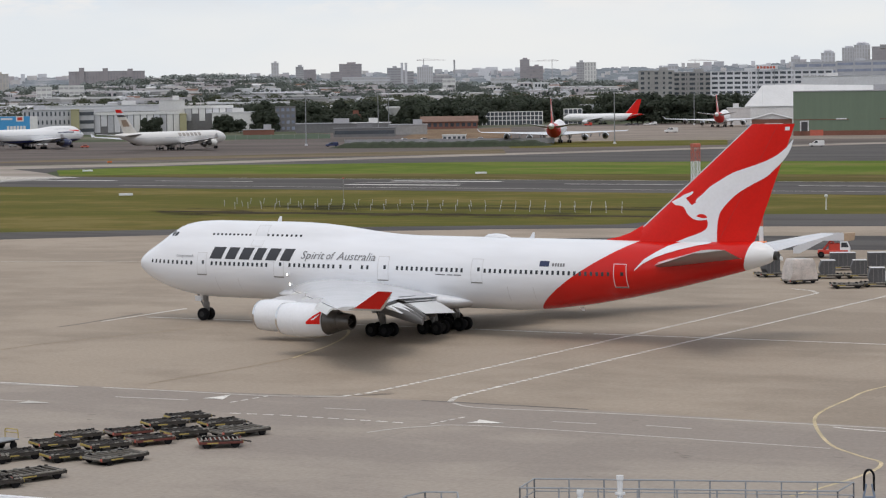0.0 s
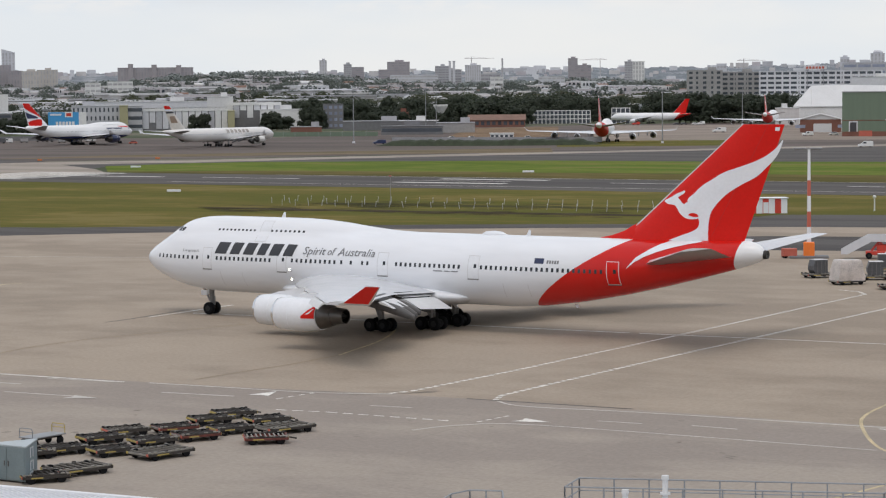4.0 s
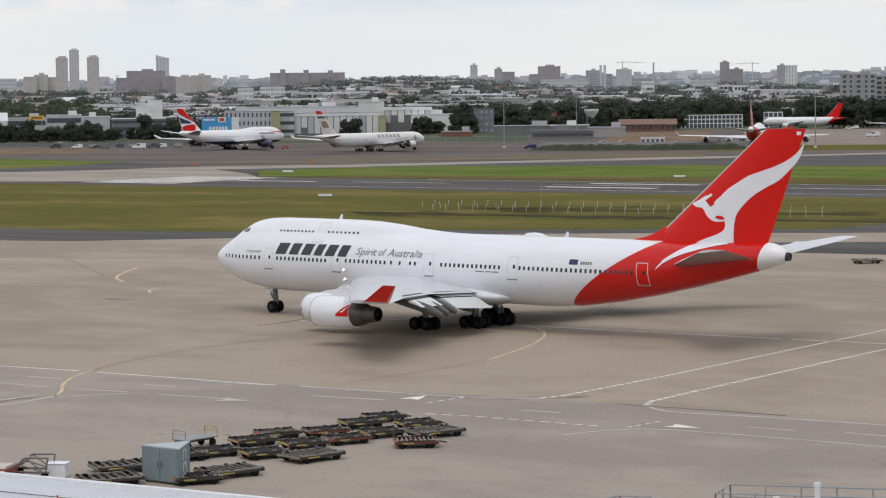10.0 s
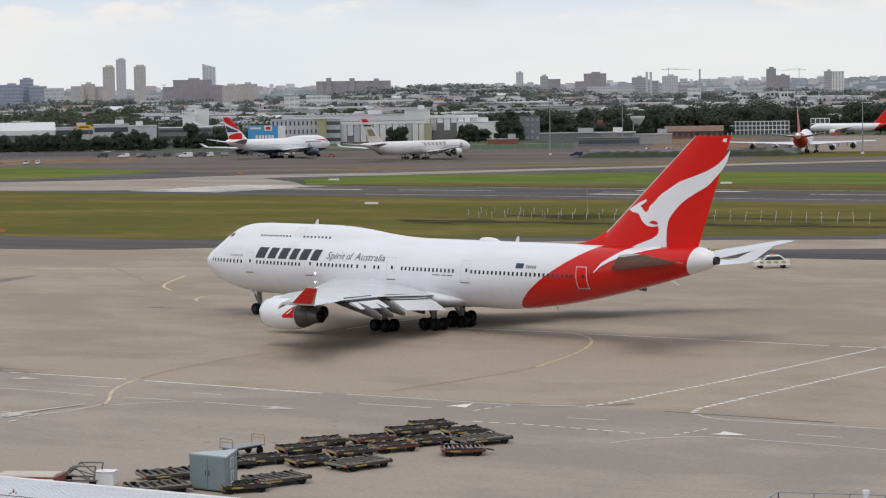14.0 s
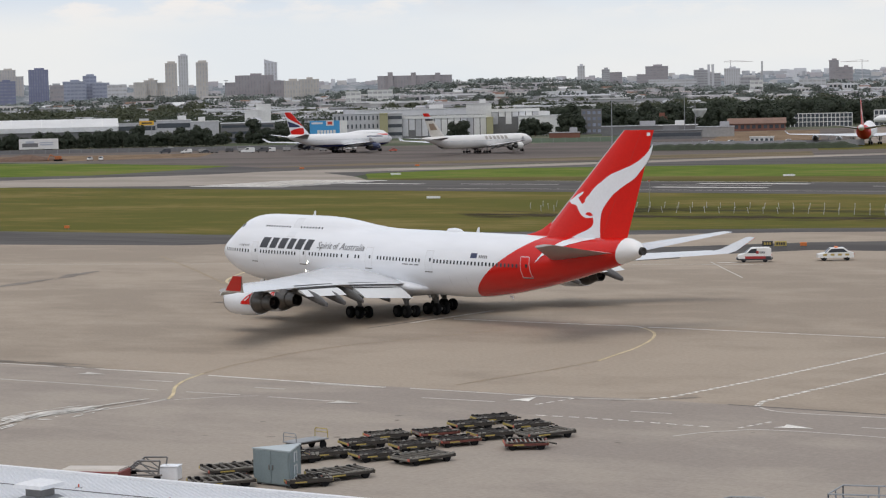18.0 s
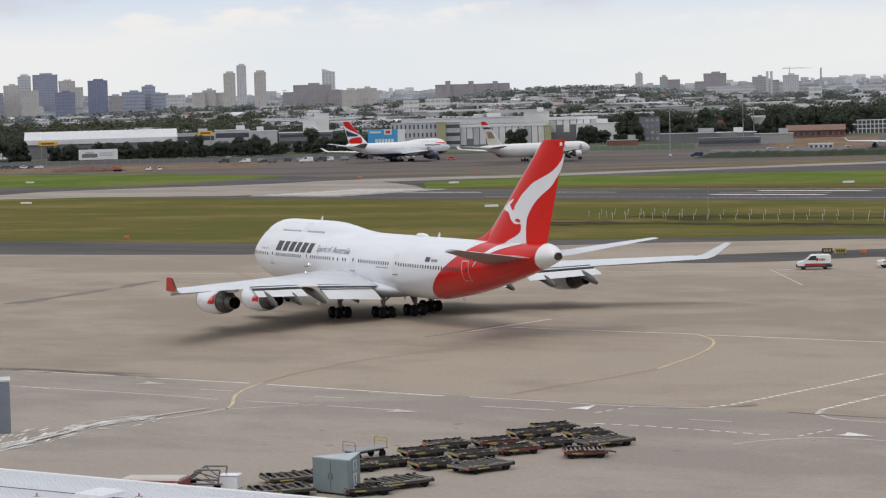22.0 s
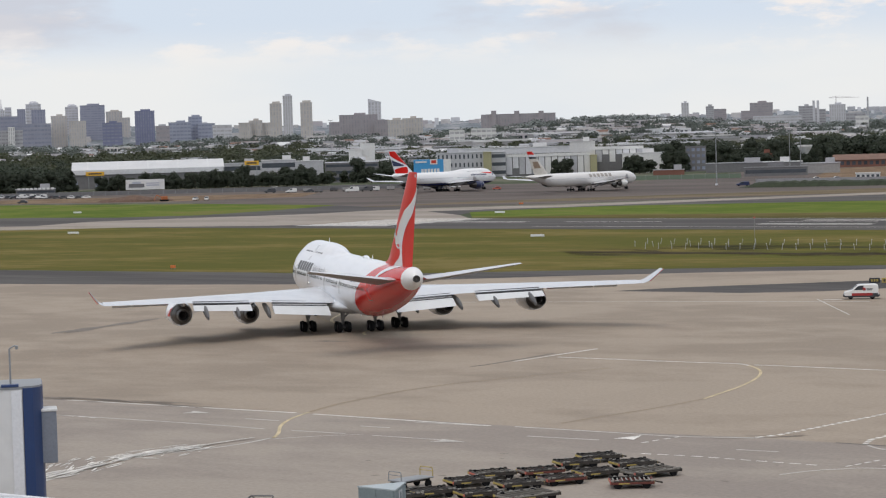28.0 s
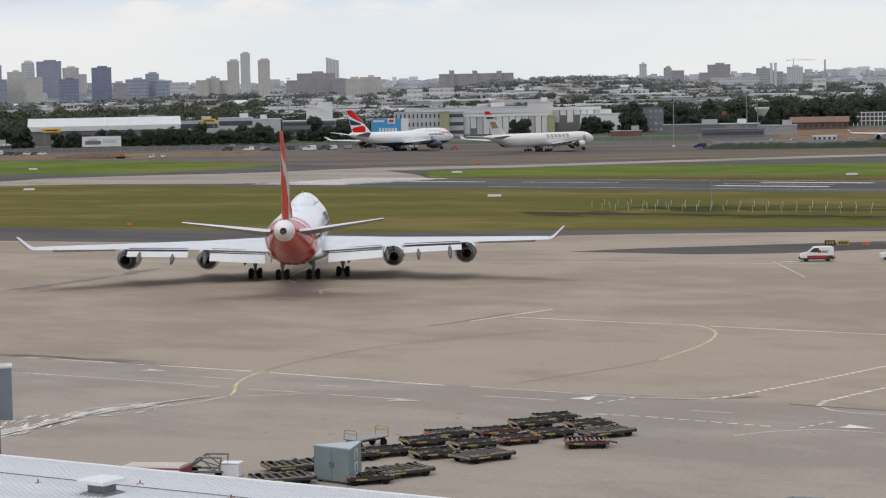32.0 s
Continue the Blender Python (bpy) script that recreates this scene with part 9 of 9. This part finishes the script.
for k in range(13):
    x_, y_ = -108 + 6.5 * k + gear_rnd.uniform(-1.5, 1.5), 1092 + gear_rnd.uniform(-8, 22)
    if k % 6 == 0:
        copy_thing(PARKED[3], pose(x_, y_, 0.05, 0, 0, gear_rnd.uniform(-20, 20)))
    else:
        gc = thing("cargo_cart", "grey covered cargo cart near parked jumbo", "cart", pose(x_, y_, 0.05, 0, 0, gear_rnd.uniform(-25, 25)), "cargo carts")
        bm = bmesh.new()
        box(bm, (0, 0, 1.2), (3.4, 1.7, 1.4), bevel=0.06)
        part("cover", bm, (M_ALUBOX, M_W_MID, M_W_DARK)[k % 3], gc)
        bm = bmesh.new()
        box(bm, (0, 0, 0.42), (3.6, 1.6, 0.16), bevel=0.03)
        part("chassis", bm, M_DOLLY, gc)
        for ax in (-1.2, 1.2):
            for s in (-1, 1):
                w = part("wheel", wheel_mesh(0.25, 0.16), M_TYRE, gc, "", 40)
                w.location = (ax, s * 0.7, 0.25)
# details of the green hangar front
for ob_ in [o for o in bpy.data.objects if o.name.split(".")[0] == "hangar" and o.parent is None]:
    wall_ = [c for c in ob_.children if c.name.startswith("wall")][0]
    if wall_.data.materials[0] is not M_W_GREEN:
        continue
    hw = max(v.co.x for v in wall_.data.vertices)
    # the doorway is a solid panel in the shade colour
    for name_, c_, d_, m_, l_ in (("base_band", (0, -0.12, 1.1), (2 * hw, 0.2, 2.2), M_W_BRICK, "dark red-brown base band"), ("door_opening", (-hw + 5.0, -0.1, 3.2), (2.9, 0.24, 6.4), M_SLOT, "dark panel for the doorway's inner shade"),
                                  ("door_frame", (-hw + 5.0, -0.06, 3.4), (4.0, 0.2, 7.0), M_W_PALE, "pale door frame"), ("wall_line", (0, -0.05, 7.3), (2 * hw, 0.16, 0.3), M_W_BRICK, "thin red line"), ("strip_light", (-hw + 21.7, -0.2, 7.6), (4.6, 0.3, 0.5), M_WHITE, "white strip"),
                                  ("red_door", (-hw + 10.5, -0.14, 1.3), (6.0, 0.24, 2.6), M_BRED, "red door"), ("sliding_door", (-hw + 32.0, -0.1, 5.0), (14.0, 0.2, 10.0), M_W_GREEN, "green sliding door")):
        bm = bmesh.new()
        box(bm, c_, d_)
        part(name_, bm, m_, ob_, l_)
M_DIGGER = mat("dusty_orange_paint", (0.4, 0.13, 0.045), 0.7, var=0.2, scale=1.5)
hp = thing("excavator", "small orange digger by a soil heap", "digger", pose(-153, 992, 0.03, 0, 0, 20))
bm = bmesh.new()
box(bm, (0, 0, 1.5), (2.6, 2.0, 1.4), bevel=0.1)
part("cab", bm, M_DIGGER, hp)
bm = bmesh.new()
for s in (-1, 1):
    box(bm, (0, s * 1.0, 0.4), (3.4, 0.5, 0.8), bevel=0.15)
part("track", bm, M_TYRE, hp)
bm = bmesh.new()
tube(bm, (-1.2, 0, 1.8), (-3.4, 0, 2.8), 0.2, n=8)
tube(bm, (-3.4, 0, 2.8), (-4.4, 0, 0.6), 0.16, n=8)
part("arm", bm, M_DIGGER, hp)
bm = bmesh.new()
rings = []
for k in range(6):
    r = (9, 8.4, 7, 5, 2.8, 0.6)[k]
    rings.append([(-168 + r * 1.9 * math.cos(t * math.pi / 9) * random.uniform(0.9, 1.1), 1003 + r * 0.8 * math.sin(t * math.pi / 9) * random.uniform(0.9, 1.1), 0.0 + k * 0.55) for t in range(18)])
loft(bm, rings, (False, True))
bmesh.ops.recalc_face_normals(bm, faces=bm.faces)
tagged(link("soil_mound", bm, mat("red_brown_soil", (0.13, 0.08, 0.055), 0.95, var=0.3, scale=0.5, bump=0.6), None, "", 60), "mound of reddish brown soil", "soil mound")
sheet("soil_strip", [(-260, 1040), (-150, 985), (-95, 1010), (-95, 1090), (-260, 1110)], 0.036, M_SOIL, "bare brown soil by the perimeter", "soil")


# ---- boards and signs on far buildings ----
def hoarding(b0, b1, d, z0, z1, material, label, bars, bar_mat, name="billboard"):
    b, w = (b0 + b1) / 2, radians(b1 - b0) * d
    ob = thing(name, label, "billboard", polar(b, d, 0))
    bm = bmesh.new()
    box(bm, (0, 0, (z0 + z1) / 2), (w, 0.4, z1 - z0), bevel=0.05)
    part("panel", bm, material, ob)
    for s in (-0.35, 0.35):
        bm = bmesh.new()
        box(bm, (s * w, 0.25, z0 / 2), (0.4, 0.4, z0 + 0.2))
        part("post", bm, M_STEELP, ob)
    for i, (x, z, bw, bh, bmx) in enumerate(bars):
        bm = bmesh.new()
        box(bm, (x * w, -0.23 - 0.012 * i, z0 + (z1 - z0) * z), (bw * w, 0.06, bh * (z1 - z0)))
        part("bar", bm, bmx, ob)
    return ob


hoarding(-9.694, -8.749, 1230, 1.6, 7.0, M_W_WHITE, "pale roadside billboard with grey picture", [(-0.22, 0.4, 0.4, 0.36, M_W_DARK), (0.2, 0.42, 0.34, 0.12, M_W_SLATE), (0.2, 0.62, 0.34, 0.1, M_W_SLATE), (-0.22, 0.68, 0.22, 0.2, M_W_SLATE)], None)
hoarding(-2.62, -1.7, 1305, 4.0, 12.6, M_SKYB, "blue and white hoarding with a red mark", [(-0.27 + 0.085 * k, 0.24, 0.062, 0.3, M_W_WHITE) for k in range(6)] + [(-0.3, 0.84, 0.3, 0.12, M_W_PALE), (0.04, 0.84, 0.2, 0.34, M_W_WHITE), (0.04, 0.84, 0.13, 0.2, M_REDP), (0.4, 0.5, 0.2, 1.0, M_W_WHITE)], None)
hoarding(-10.65, -10.2, 1392, 8.0, 10.4, M_YEL, "yellow sign on freight shed", [(0, 0.5, 0.7, 0.3, M_BLACK)], None)
hoarding(-6.78, -6.43, 1396, 11.6, 14.2, M_YEL, "yellow sign on freight shed", [(0, 0.5, 0.7, 0.3, M_BLACK)], None)
hoarding(15.85, 16.4, 1913, 37.5, 40.6, M_W_PALE, "pale rooftop sign with red bars", [(-0.36 + 0.14 * k, 0.5, 0.1, 0.6, M_BRED) for k in range(6)], None)
wt = thing("water_tower", "white conical water tower above trees", "water tower", polar(6.97, 1470))
bm = bmesh.new()
tube(bm, (0, 0, 0), (0, 0, 9), 1.3, 1.1, 14)
part("shaft", bm, M_W_WHITE, wt, "", 40)
bm = bmesh.new()
for p, q, r, s in ((8.6, 13, 1.8, 4.6), (13, 14, 4.6, 4.6)):
    tube(bm, (0, 0, p), (0, 0, q), r, s, 18)
part("bowl", bm, M_W_WHITE, wt, "", 40)


def crane(b, d, h, arm, turn):
    ob = thing("tower_crane", "thin tower crane on the skyline", "crane", polar(b, d, None, turn))
    bm = bmesh.new()
    tube(bm, (0, 0, 0), (0, 0, h), 0.6, 0.6, 4)
    part("mast", bm, M_W_TAUPE, ob)
    bm = bmesh.new()
    tube(bm, (-arm * 0.3, 0, h - 3), (arm, 0, h - 3), 0.4, 0.3, 4)
    part("jib", bm, M_W_TAUPE, ob)
    bm = bmesh.new()
    tube(bm, (0, 0, h), (arm * 0.7, 0, h - 2.6), 0.2, n=4)
    tube(bm, (0, 0, h), (-arm * 0.3, 0, h - 2.6), 0.2, n=4)
    part("tie", bm, M_W_TAUPE, ob)


crane(7.74, 4300, 58, 42, 6)
crane(10.9, 4300, 50, 40, -170)
crane(14.4, 4200, 55, 40, 10)

# blast fence and hedge lines on the far side
for p, q, h, m_, l_, nm in (((101, 1000), (186, 962), 2.5, mat("weathered_grey_sheet", (0.3, 0.3, 0.315), 0.7, var=0.2, scale=0.3), "grey blast fence beside far apron", "blast_fence"), ((40, 1180), (110, 1160), 2.4, M_W_GREEN, "green mesh fence beside far apron", "mesh_fence"), ((-330, 1180), (-40, 1140), 2.2, M_W_DARK, "dark mesh fence along the perimeter", "mesh_fence")):
    ob = thing(nm, l_, "fence", pose(p[0], p[1], 0.03, 0, 0, math.degrees(math.atan2(q[1] - p[1], q[0] - p[0]))))
    ln = math.hypot(q[0] - p[0], q[1] - p[1])
    n = int(ln / 6)
    shared = {}
    for k in range(n):
        if not shared:
            bm = bmesh.new()
            box(bm, (0, 0, h / 2), (ln / n - 0.12, 0.15, h * 0.92))
            a_ = part("panel", bm, m_, ob)
            bm = bmesh.new()
            box(bm, (0, 0, h / 2), (0.16, 0.2, h + 0.2))
            b_ = part("post", bm, M_STEELP, ob)
            shared = {"a": a_.data, "b": b_.data}
        else:
            a_, b_ = new("panel", shared["a"]), new("post", shared["b"])
            a_.parent = b_.parent = ob
        a_.location, b_.location = (ln * (k + 0.5) / n, 0, 0), (ln * k / n, 0, 0)


# ---- terminal roof, railings and bridge in front ----
M_ROOF = mat("white_ribbed_roofing", (0.72, 0.73, 0.75), 0.5, var=0.08, scale=0.6)


def terminal_roof():
    p, q = Vector((-21.4, 101.5, 0)), Vector((1.7, 86.1, 0))
    u = (q - p).normalized()
    v = Vector((u.y, -u.x, 0)) * 1.0
    if v.y > 0:
        v = -v
    ob = thing("terminal_roof", "white ribbed metal roof of a terminal wing", "roof", None)
    a0, a1, depth = p - u * 40, q + u * 1.6, 9.2
    bm = bmesh.new()
    mid = (a0 + a1) / 2 + v * depth / 2
    ang = math.atan2(u.y, u.x)
    m = Matrix.Translation((mid.x, mid.y, 0)) @ Matrix.Rotation(ang, 4, "Z")
    ln = (a1 - a0).length
    box(bm, (0, 0, 3.1), (ln - 0.6, depth - 0.6, 6.0), m)
    part("wall", bm, M_W_PALE, ob, "pale wall")
    bm = bmesh.new()
    box(bm, (0, 0, 6.28), (ln, depth, 0.24), m)
    part("roof_sheet", bm, M_ROOF, ob)
    n = 300
    bm = bmesh.new()
    box(bm, (0, 0, 0), (0.07, depth - 0.3, 0.07))
    rib = None
    for k in range(n):
        x = ln / 2 - 0.2 - (ln - 0.4) * k / n * 0.99
        if rib is None:
            rb_ = part("rib", bm, M_ROOF, ob)
            rib = rb_.data
        else:
            rb_ = new("rib", rib)
            rb_.parent = ob
        rb_.matrix_basis = m @ Matrix.Translation((x, 0, 6.43))
    for s, w, h in ((1, 0.22, 0.2), (-1, 0.35, 0.3)):
        bm = bmesh.new()
        box(bm, (0, s * (depth / 2 - 0.05), 6.46), (ln, w, h), m, 0.02)
        part("gutter", bm, M_ROOF if s > 0 else M_STEELP, ob, "folded metal edge")
    bm = bmesh.new()
    tube(bm, m @ Vector((-ln / 2, 1.2, 6.5)), m @ Vector((ln / 2, 1.2, 6.5)), 0.02, n=6)
    part("safety_line", bm, M_STRUT, ob)
    for x in (-15.2,):
        vt = thing("roof_vent", "square metal roof vent cowl", "vent", pose(x, 91.2 - (x + 15.2) * 0.62, 6.4, 0, 0, math.degrees(ang)))
        bm = bmesh.new()
        loft(bm, [[(-0.75, -0.75, 0), (0.75, -0.75, 0), (0.75, 0.75, 0), (-0.75, 0.75, 0)], [(-0.5, -0.5, 0.16), (0.5, -0.5, 0.16), (0.5, 0.5, 0.16), (-0.5, 0.5, 0.16)]])
        part("flashing", bm, M_STEELP, vt)
        bm = bmesh.new()
        box(bm, (0, 0, 0.32), (0.8, 0.8, 0.34))
        part("throat", bm, M_STRUT, vt)
        bm = bmesh.new()
        loft(bm, [[(-0.72, -0.72, 0.5), (0.72, -0.72, 0.5), (0.72, 0.72, 0.5), (-0.72, 0.72, 0.5)], [(-0.7, -0.7, 0.64), (0.7, -0.7, 0.64), (0.7, 0.7, 0.64), (-0.7, 0.7, 0.64)], [(-0.45, -0.45, 0.74), (0.45, -0.45, 0.74), (0.45, 0.45, 0.74), (-0.45, 0.45, 0.74)]])
        bmesh.ops.recalc_face_normals(bm, faces=bm.faces)
        part("hood", bm, M_ROOF, vt, "pale metal hood")
    for x, y in ((-9.9, 89.6), (-18.3, 94.1), (-14.0, 93.4)):
        an = thing("roof_anchor", "small steel anchor on ribbed roof", "anchor", pose(x, y, 6.42))
        bm = bmesh.new()
        box(bm, (0, 0, 0.03), (0.3, 0.16, 0.05), bevel=0.01)
        part("plate", bm, M_STEELP, an)
        bm = bmesh.new()
        tube(bm, (0, 0, 0.05), (0, 0, 0.18), 0.035, n=8)
        part("eye", bm, M_BRED, an)


terminal_roof()


def railing(name, pts, z, h, label, posts=1.5):
    ob = thing(name, label, "railing")
    for p, q in zip(pts, pts[1:]):
        p, q = Vector((*p, 0)), Vector((*q, 0))
        for hh, r in ((h, 0.035), (h * 0.52, 0.025), (0.12, 0.03)):
            bm = bmesh.new()
            tube(bm, p + Vector((0, 0, z + hh)), q + Vector((0, 0, z + hh)), r, n=8)
            part("rail", bm, M_STEELP, ob, "galvanised rail", 40)
        n = max(1, round((q - p).length / posts))
        for k in range(n + 1):
            c = p.lerp(q, k / n)
            bm = bmesh.new()
            tube(bm, c + Vector((0, 0, z)), c + Vector((0, 0, z + h)), 0.035, n=8)
            part("post", bm, M_STEELP, ob, "", 40)
    return ob


def platform():
    ob = thing("roof_platform", "grey flat roof platform on a pale block", "platform")
    for nm, x0, x1, top, m_ in (("block_wall", 16.2, 33.5, 4.1, M_W_PALE), ("deck", 16.0, 33.8, 4.2, M_W_GREY)):
        bm = bmesh.new()
        dz = 0.12 if nm == "deck" else 0.0
        lo = 0.0 if nm == "block_wall" else 4.05
        a, b, c, d = (x0 + 0.6, 97.0), (x1, 92.4), (x1 - 1.4, 84.0), (x0 - 1.5, 88.6)
        loft(bm, [[(x, y, z) for x, y in (a, b, c, d)] for z in (lo, top)])
        bmesh.ops.recalc_face_normals(bm, faces=bm.faces)
        part(nm, bm, m_, ob)
    railing("roof_railing", [(29.1, 90.6), (30.4, 92.5), (17.6, 96.5), (16.6, 94.4), (29.1, 90.6)], 4.2, 1.1, "galvanised railing round a roof hatch", 1.55)
    railing("roof_railing", [(10.8, 91.3), (11.7, 93.5), (12.6, 94.3), (13.9, 93.9), (13.6, 91.5)], 4.2, 1.1, "small curved galvanised railing", 0.9)
    ob2 = thing("roof_platform", "white low plant block under the railing", "platform")
    bm = bmesh.new()
    loft(bm, [[(x, y, z) for x, y in ((10.2, 95.0), (15.8, 94.2), (14.6, 86.0), (9.6, 87.0))] for z in (0.0, 4.2)])
    bmesh.ops.recalc_face_normals(bm, faces=bm.faces)
    part("block_wall", bm, M_W_WHITE, ob2)
    for x, y, h in ((20.6, 93.2, 1.5), (19.0, 93.6, 0.9), (15.2, 92.2, 0.6)):
        vt = thing("vent_pipe", "white capped vent pipe on flat roof", "vent", pose(x, y, 4.2))
        bm = bmesh.new()
        tube(bm, (0, 0, 0), (0, 0, h), 0.12, n=14)
        tube(bm, (0, 0, 0), (0, 0, 0.1), 0.36, n=14)
        tube(bm, (0, 0, h * 0.3), (0, 0, h * 0.3 + 0.12), 0.27, 0.27, 14)
        tube(bm, (0, 0, h * 0.58), (0, 0, h * 0.58 + 0.08), 0.22, 0.22, 14)
        part("pipe", bm, M_W_WHITE, vt, "", 40)
        bm = bmesh.new()
        tube(bm, (0, 0, h), (0, 0, h + 0.16), 0.16, 0.15, 14)
        part("cap", bm, M_W_WHITE, vt, "", 40)
    hs = thing("hose_stand", "black hose loop on a steel stand", "hose", pose(31.0, 92.3, 4.2, 0, 0, -18))
    bm = bmesh.new()
    pts = [Vector((0.2 * math.sin(t), 0, 1.35 + 0.3 * math.cos(t))) for t in [math.pi * k / 10 - math.pi / 2 for k in range(11)]]
    pts = [Vector((-0.2, 0, 0.75))] + pts + [Vector((0.2, 0, 0.75))]
    for p, q in zip(pts, pts[1:]):
        tube(bm, p, q, 0.05, n=8)
    part("hose", bm, M_TYRE, hs, "thick black hose", 60)
    bm = bmesh.new()
    for s in (-1, 1):
        tube(bm, (s * 0.12, 0, 1.05), (s * 0.32, 0, 0), 0.045, n=8)
    tube(bm, (-0.22, 0, 0.5), (0.22, 0, 0.5), 0.04, n=8)
    part("stand", bm, mat("blue_grey_steel", (0.2, 0.24, 0.3), 0.5, 0.3), hs, "blue-grey steel stand")


platform()
M_BLUEP = mat("deep_blue_cladding", (0.012, 0.04, 0.135), 0.45, var=0.08, scale=0.5, coat=0.2)


M_BOXG = mat("blue_grey_box_paint", (0.2, 0.22, 0.26), 0.5, var=0.12, scale=1)


def bridge():
    """The cab end of a boarding bridge: blue curved corner, white walls, grey side box."""
    ob = thing("boarding_bridge", "white and blue aircraft boarding bridge cab", "boarding bridge", pose(-26.18, 117.45, 0, 0, 0, 12.4))
    bm = bmesh.new()
    prof = [(-9.0, 0.0), (0.35, 0.0), (0.9, 0.12), (1.25, 0.45), (1.4, 1.0), (1.4, 4.0), (-9.0, 4.0)]
    loft(bm, [[(x, y, z) for x, y in prof] for z in (3.4, 9.75)])
    bmesh.ops.recalc_face_normals(bm, faces=bm.faces)
    part("cab", bm, M_W_WHITE, ob, "white cab wall", 30)
    bm = bmesh.new()
    skin = [(0.45, -0.06), (0.95, 0.06), (1.31, 0.42), (1.47, 1.0), (1.47, 4.05)]
    loft(bm, [[(x, y, 3.3), (x, y, 9.8), (x * 0.97, y + 0.04, 9.8), (x * 0.97, y + 0.04, 3.3)] for x, y in skin])
    bmesh.ops.recalc_face_normals(bm, faces=bm.faces)
    part("blue_corner", bm, M_BLUEP, ob, "deep blue corner cladding", 30)
    bm = bmesh.new()
    box(bm, (0.12, -0.06, 6.5), (0.55, 0.12, 6.4), bevel=0.02)
    part("weather_strip", bm, M_ROOF, ob, "pale ribbed weather strip")
    bm = bmesh.new()
    loft(bm, [[(x * 1.02, y - 0.05, z) for x, y in prof] for z in (9.75, 9.9)])
    bmesh.ops.recalc_face_normals(bm, faces=bm.faces)
    part("roof", bm, M_STEELP, ob, "grey roof edge")
    bm = bmesh.new()
    box(bm, (1.72, 1.2, 7.15), (0.8, 1.2, 2.7), bevel=0.04)
    b = part("side_box", bm, M_BOXG, ob, "dark grey equipment box")
    bm = bmesh.new()
    box(bm, (1.72, 1.2, 8.55), (0.9, 1.3, 0.16), bevel=0.04)
    part("box_lid", bm, M_W_WHITE, b, "white box lid")
    bm = bmesh.new()
    for x in (-6.5, -2.0):
        tube(bm, (x, 2.0, 0), (x, 2.0, 3.5), 0.35, n=12)
    part("support_leg", bm, M_W_PALE, ob)
    bm = bmesh.new()
    box(bm, (-0.2, 0.15, 9.95), (0.9, 0.5, 0.14), bevel=0.02)
    part("lamp_bracket", bm, M_BLUEP, ob)
    cm = thing("bridge_lamp", "thin bent lamp post on the bridge roof", "lamp post", ob.matrix_basis @ pose(-0.15, 0.2, 9.95))
    bm = bmesh.new()
    tube(bm, (0, 0, 0), (0, 0, 1.9), 0.05, n=8)
    tube(bm, (0, 0, 1.9), (0.3, 0, 2.05), 0.04, n=8)
    part("post", bm, M_STEELP, cm, "", 40)
    bm = bmesh.new()
    box(bm, (0.36, 0, 1.95), (0.16, 0.14, 0.2), bevel=0.03)
    part("lamp", bm, M_STEELP, cm)


bridge()


# ---- plain terminal block under the terrace on which the camera stands ----
bm = bmesh.new()
box(bm, (0, -39, 10.0), (160, 76, 20.0))
setting("terminal_wall", bm, M_W_PALE, "plain pale terminal block with a flat roof terrace", "building")


# ---- what moves ----
def jet_rows():
    """Where the jet's main gear is, and the way its tail points, time by time."""
    return [
        (0, 27.31, 210.75, -40.69), (4, 23.35, 214.12, -41.00), (8, 17.65, 218.54, -41.54), 
        (10, 14.18, 221.48, -42.38), (12, 10.39, 224.94, -43.82), (14, 6.37, 228.91, -45.94), (15, 4.31, 231.08, -47.27),
        (16, 2.22, 233.38, -48.78), (17, 0.12, 235.81, -50.44), (18, -1.98, 238.39, -52.25), (19, -4.07, 241.10, -54.20), (20, -6.14, 243.98, -56.26), (21, -8.17, 247.01, -58.42),
        (22, -10.16, 250.21, -60.66), (23, -12.08, 253.59, -62.96), (24, -13.93, 257.15, -65.31), (25, -15.69, 260.89, -67.71), (26, -17.32, 264.82, -70.17), (27, -18.81, 268.92, -72.70),
        (28, -20.13, 273.17, -75.33), (29, -21.23, 277.54, -78.11), (30, -22.08, 282.01, -81.11), (31, -22.62, 286.50, -84.41), (32, -22.78, 290.97, -88.15),
    ]


def roll_rows(w, home):
    """A wheel's turning as the jet rolls forward."""
    rows = jet_rows()
    out, angle = [(0.0, pose(*home))], 0.0
    for (t0, x0, y0, _), (t1, x1, y1, _) in zip(rows, rows[1:]):
        turn = math.degrees(math.hypot(x1 - x0, y1 - y0) / 0.62)
        n = max(1, math.ceil(turn / 75))
        for k in range(n):
            angle -= turn / n
            out.append((t0 + (t1 - t0) * (k + 1) / n, pose(*home, 0, angle, 0)))
    walk(w, out)


def car_roll(w, home, speed, r):
    """A car wheel turning at a steady speed."""
    turn = math.degrees(speed * 32.0 / r)
    n = math.ceil(turn / 80)
    walk(w, [(32.0 * k / n, pose(*home, 0, -turn * k / n, 0)) for k in range(n + 1)])


def motions():
    walk(JET, [(t, pose(x, y, 0.03, 0, 0, a)) for t, x, y, a in jet_rows()])
    for w in JET_WHEELS["all"]:
        roll_rows(w, tuple(w.location))
    # the utility car drives off behind the cargo
    walk(ute, [(t, pose(80.6 + 2.75 * t, 280.0, 0.03, 0, 0, 180)) for t in (0, 8, 16, 24, 32)])
    for w in [c for c in ute.children if c.name.startswith("wheel")]:
        car_roll(w, tuple(w.location), 2.75, 0.32)


motions()
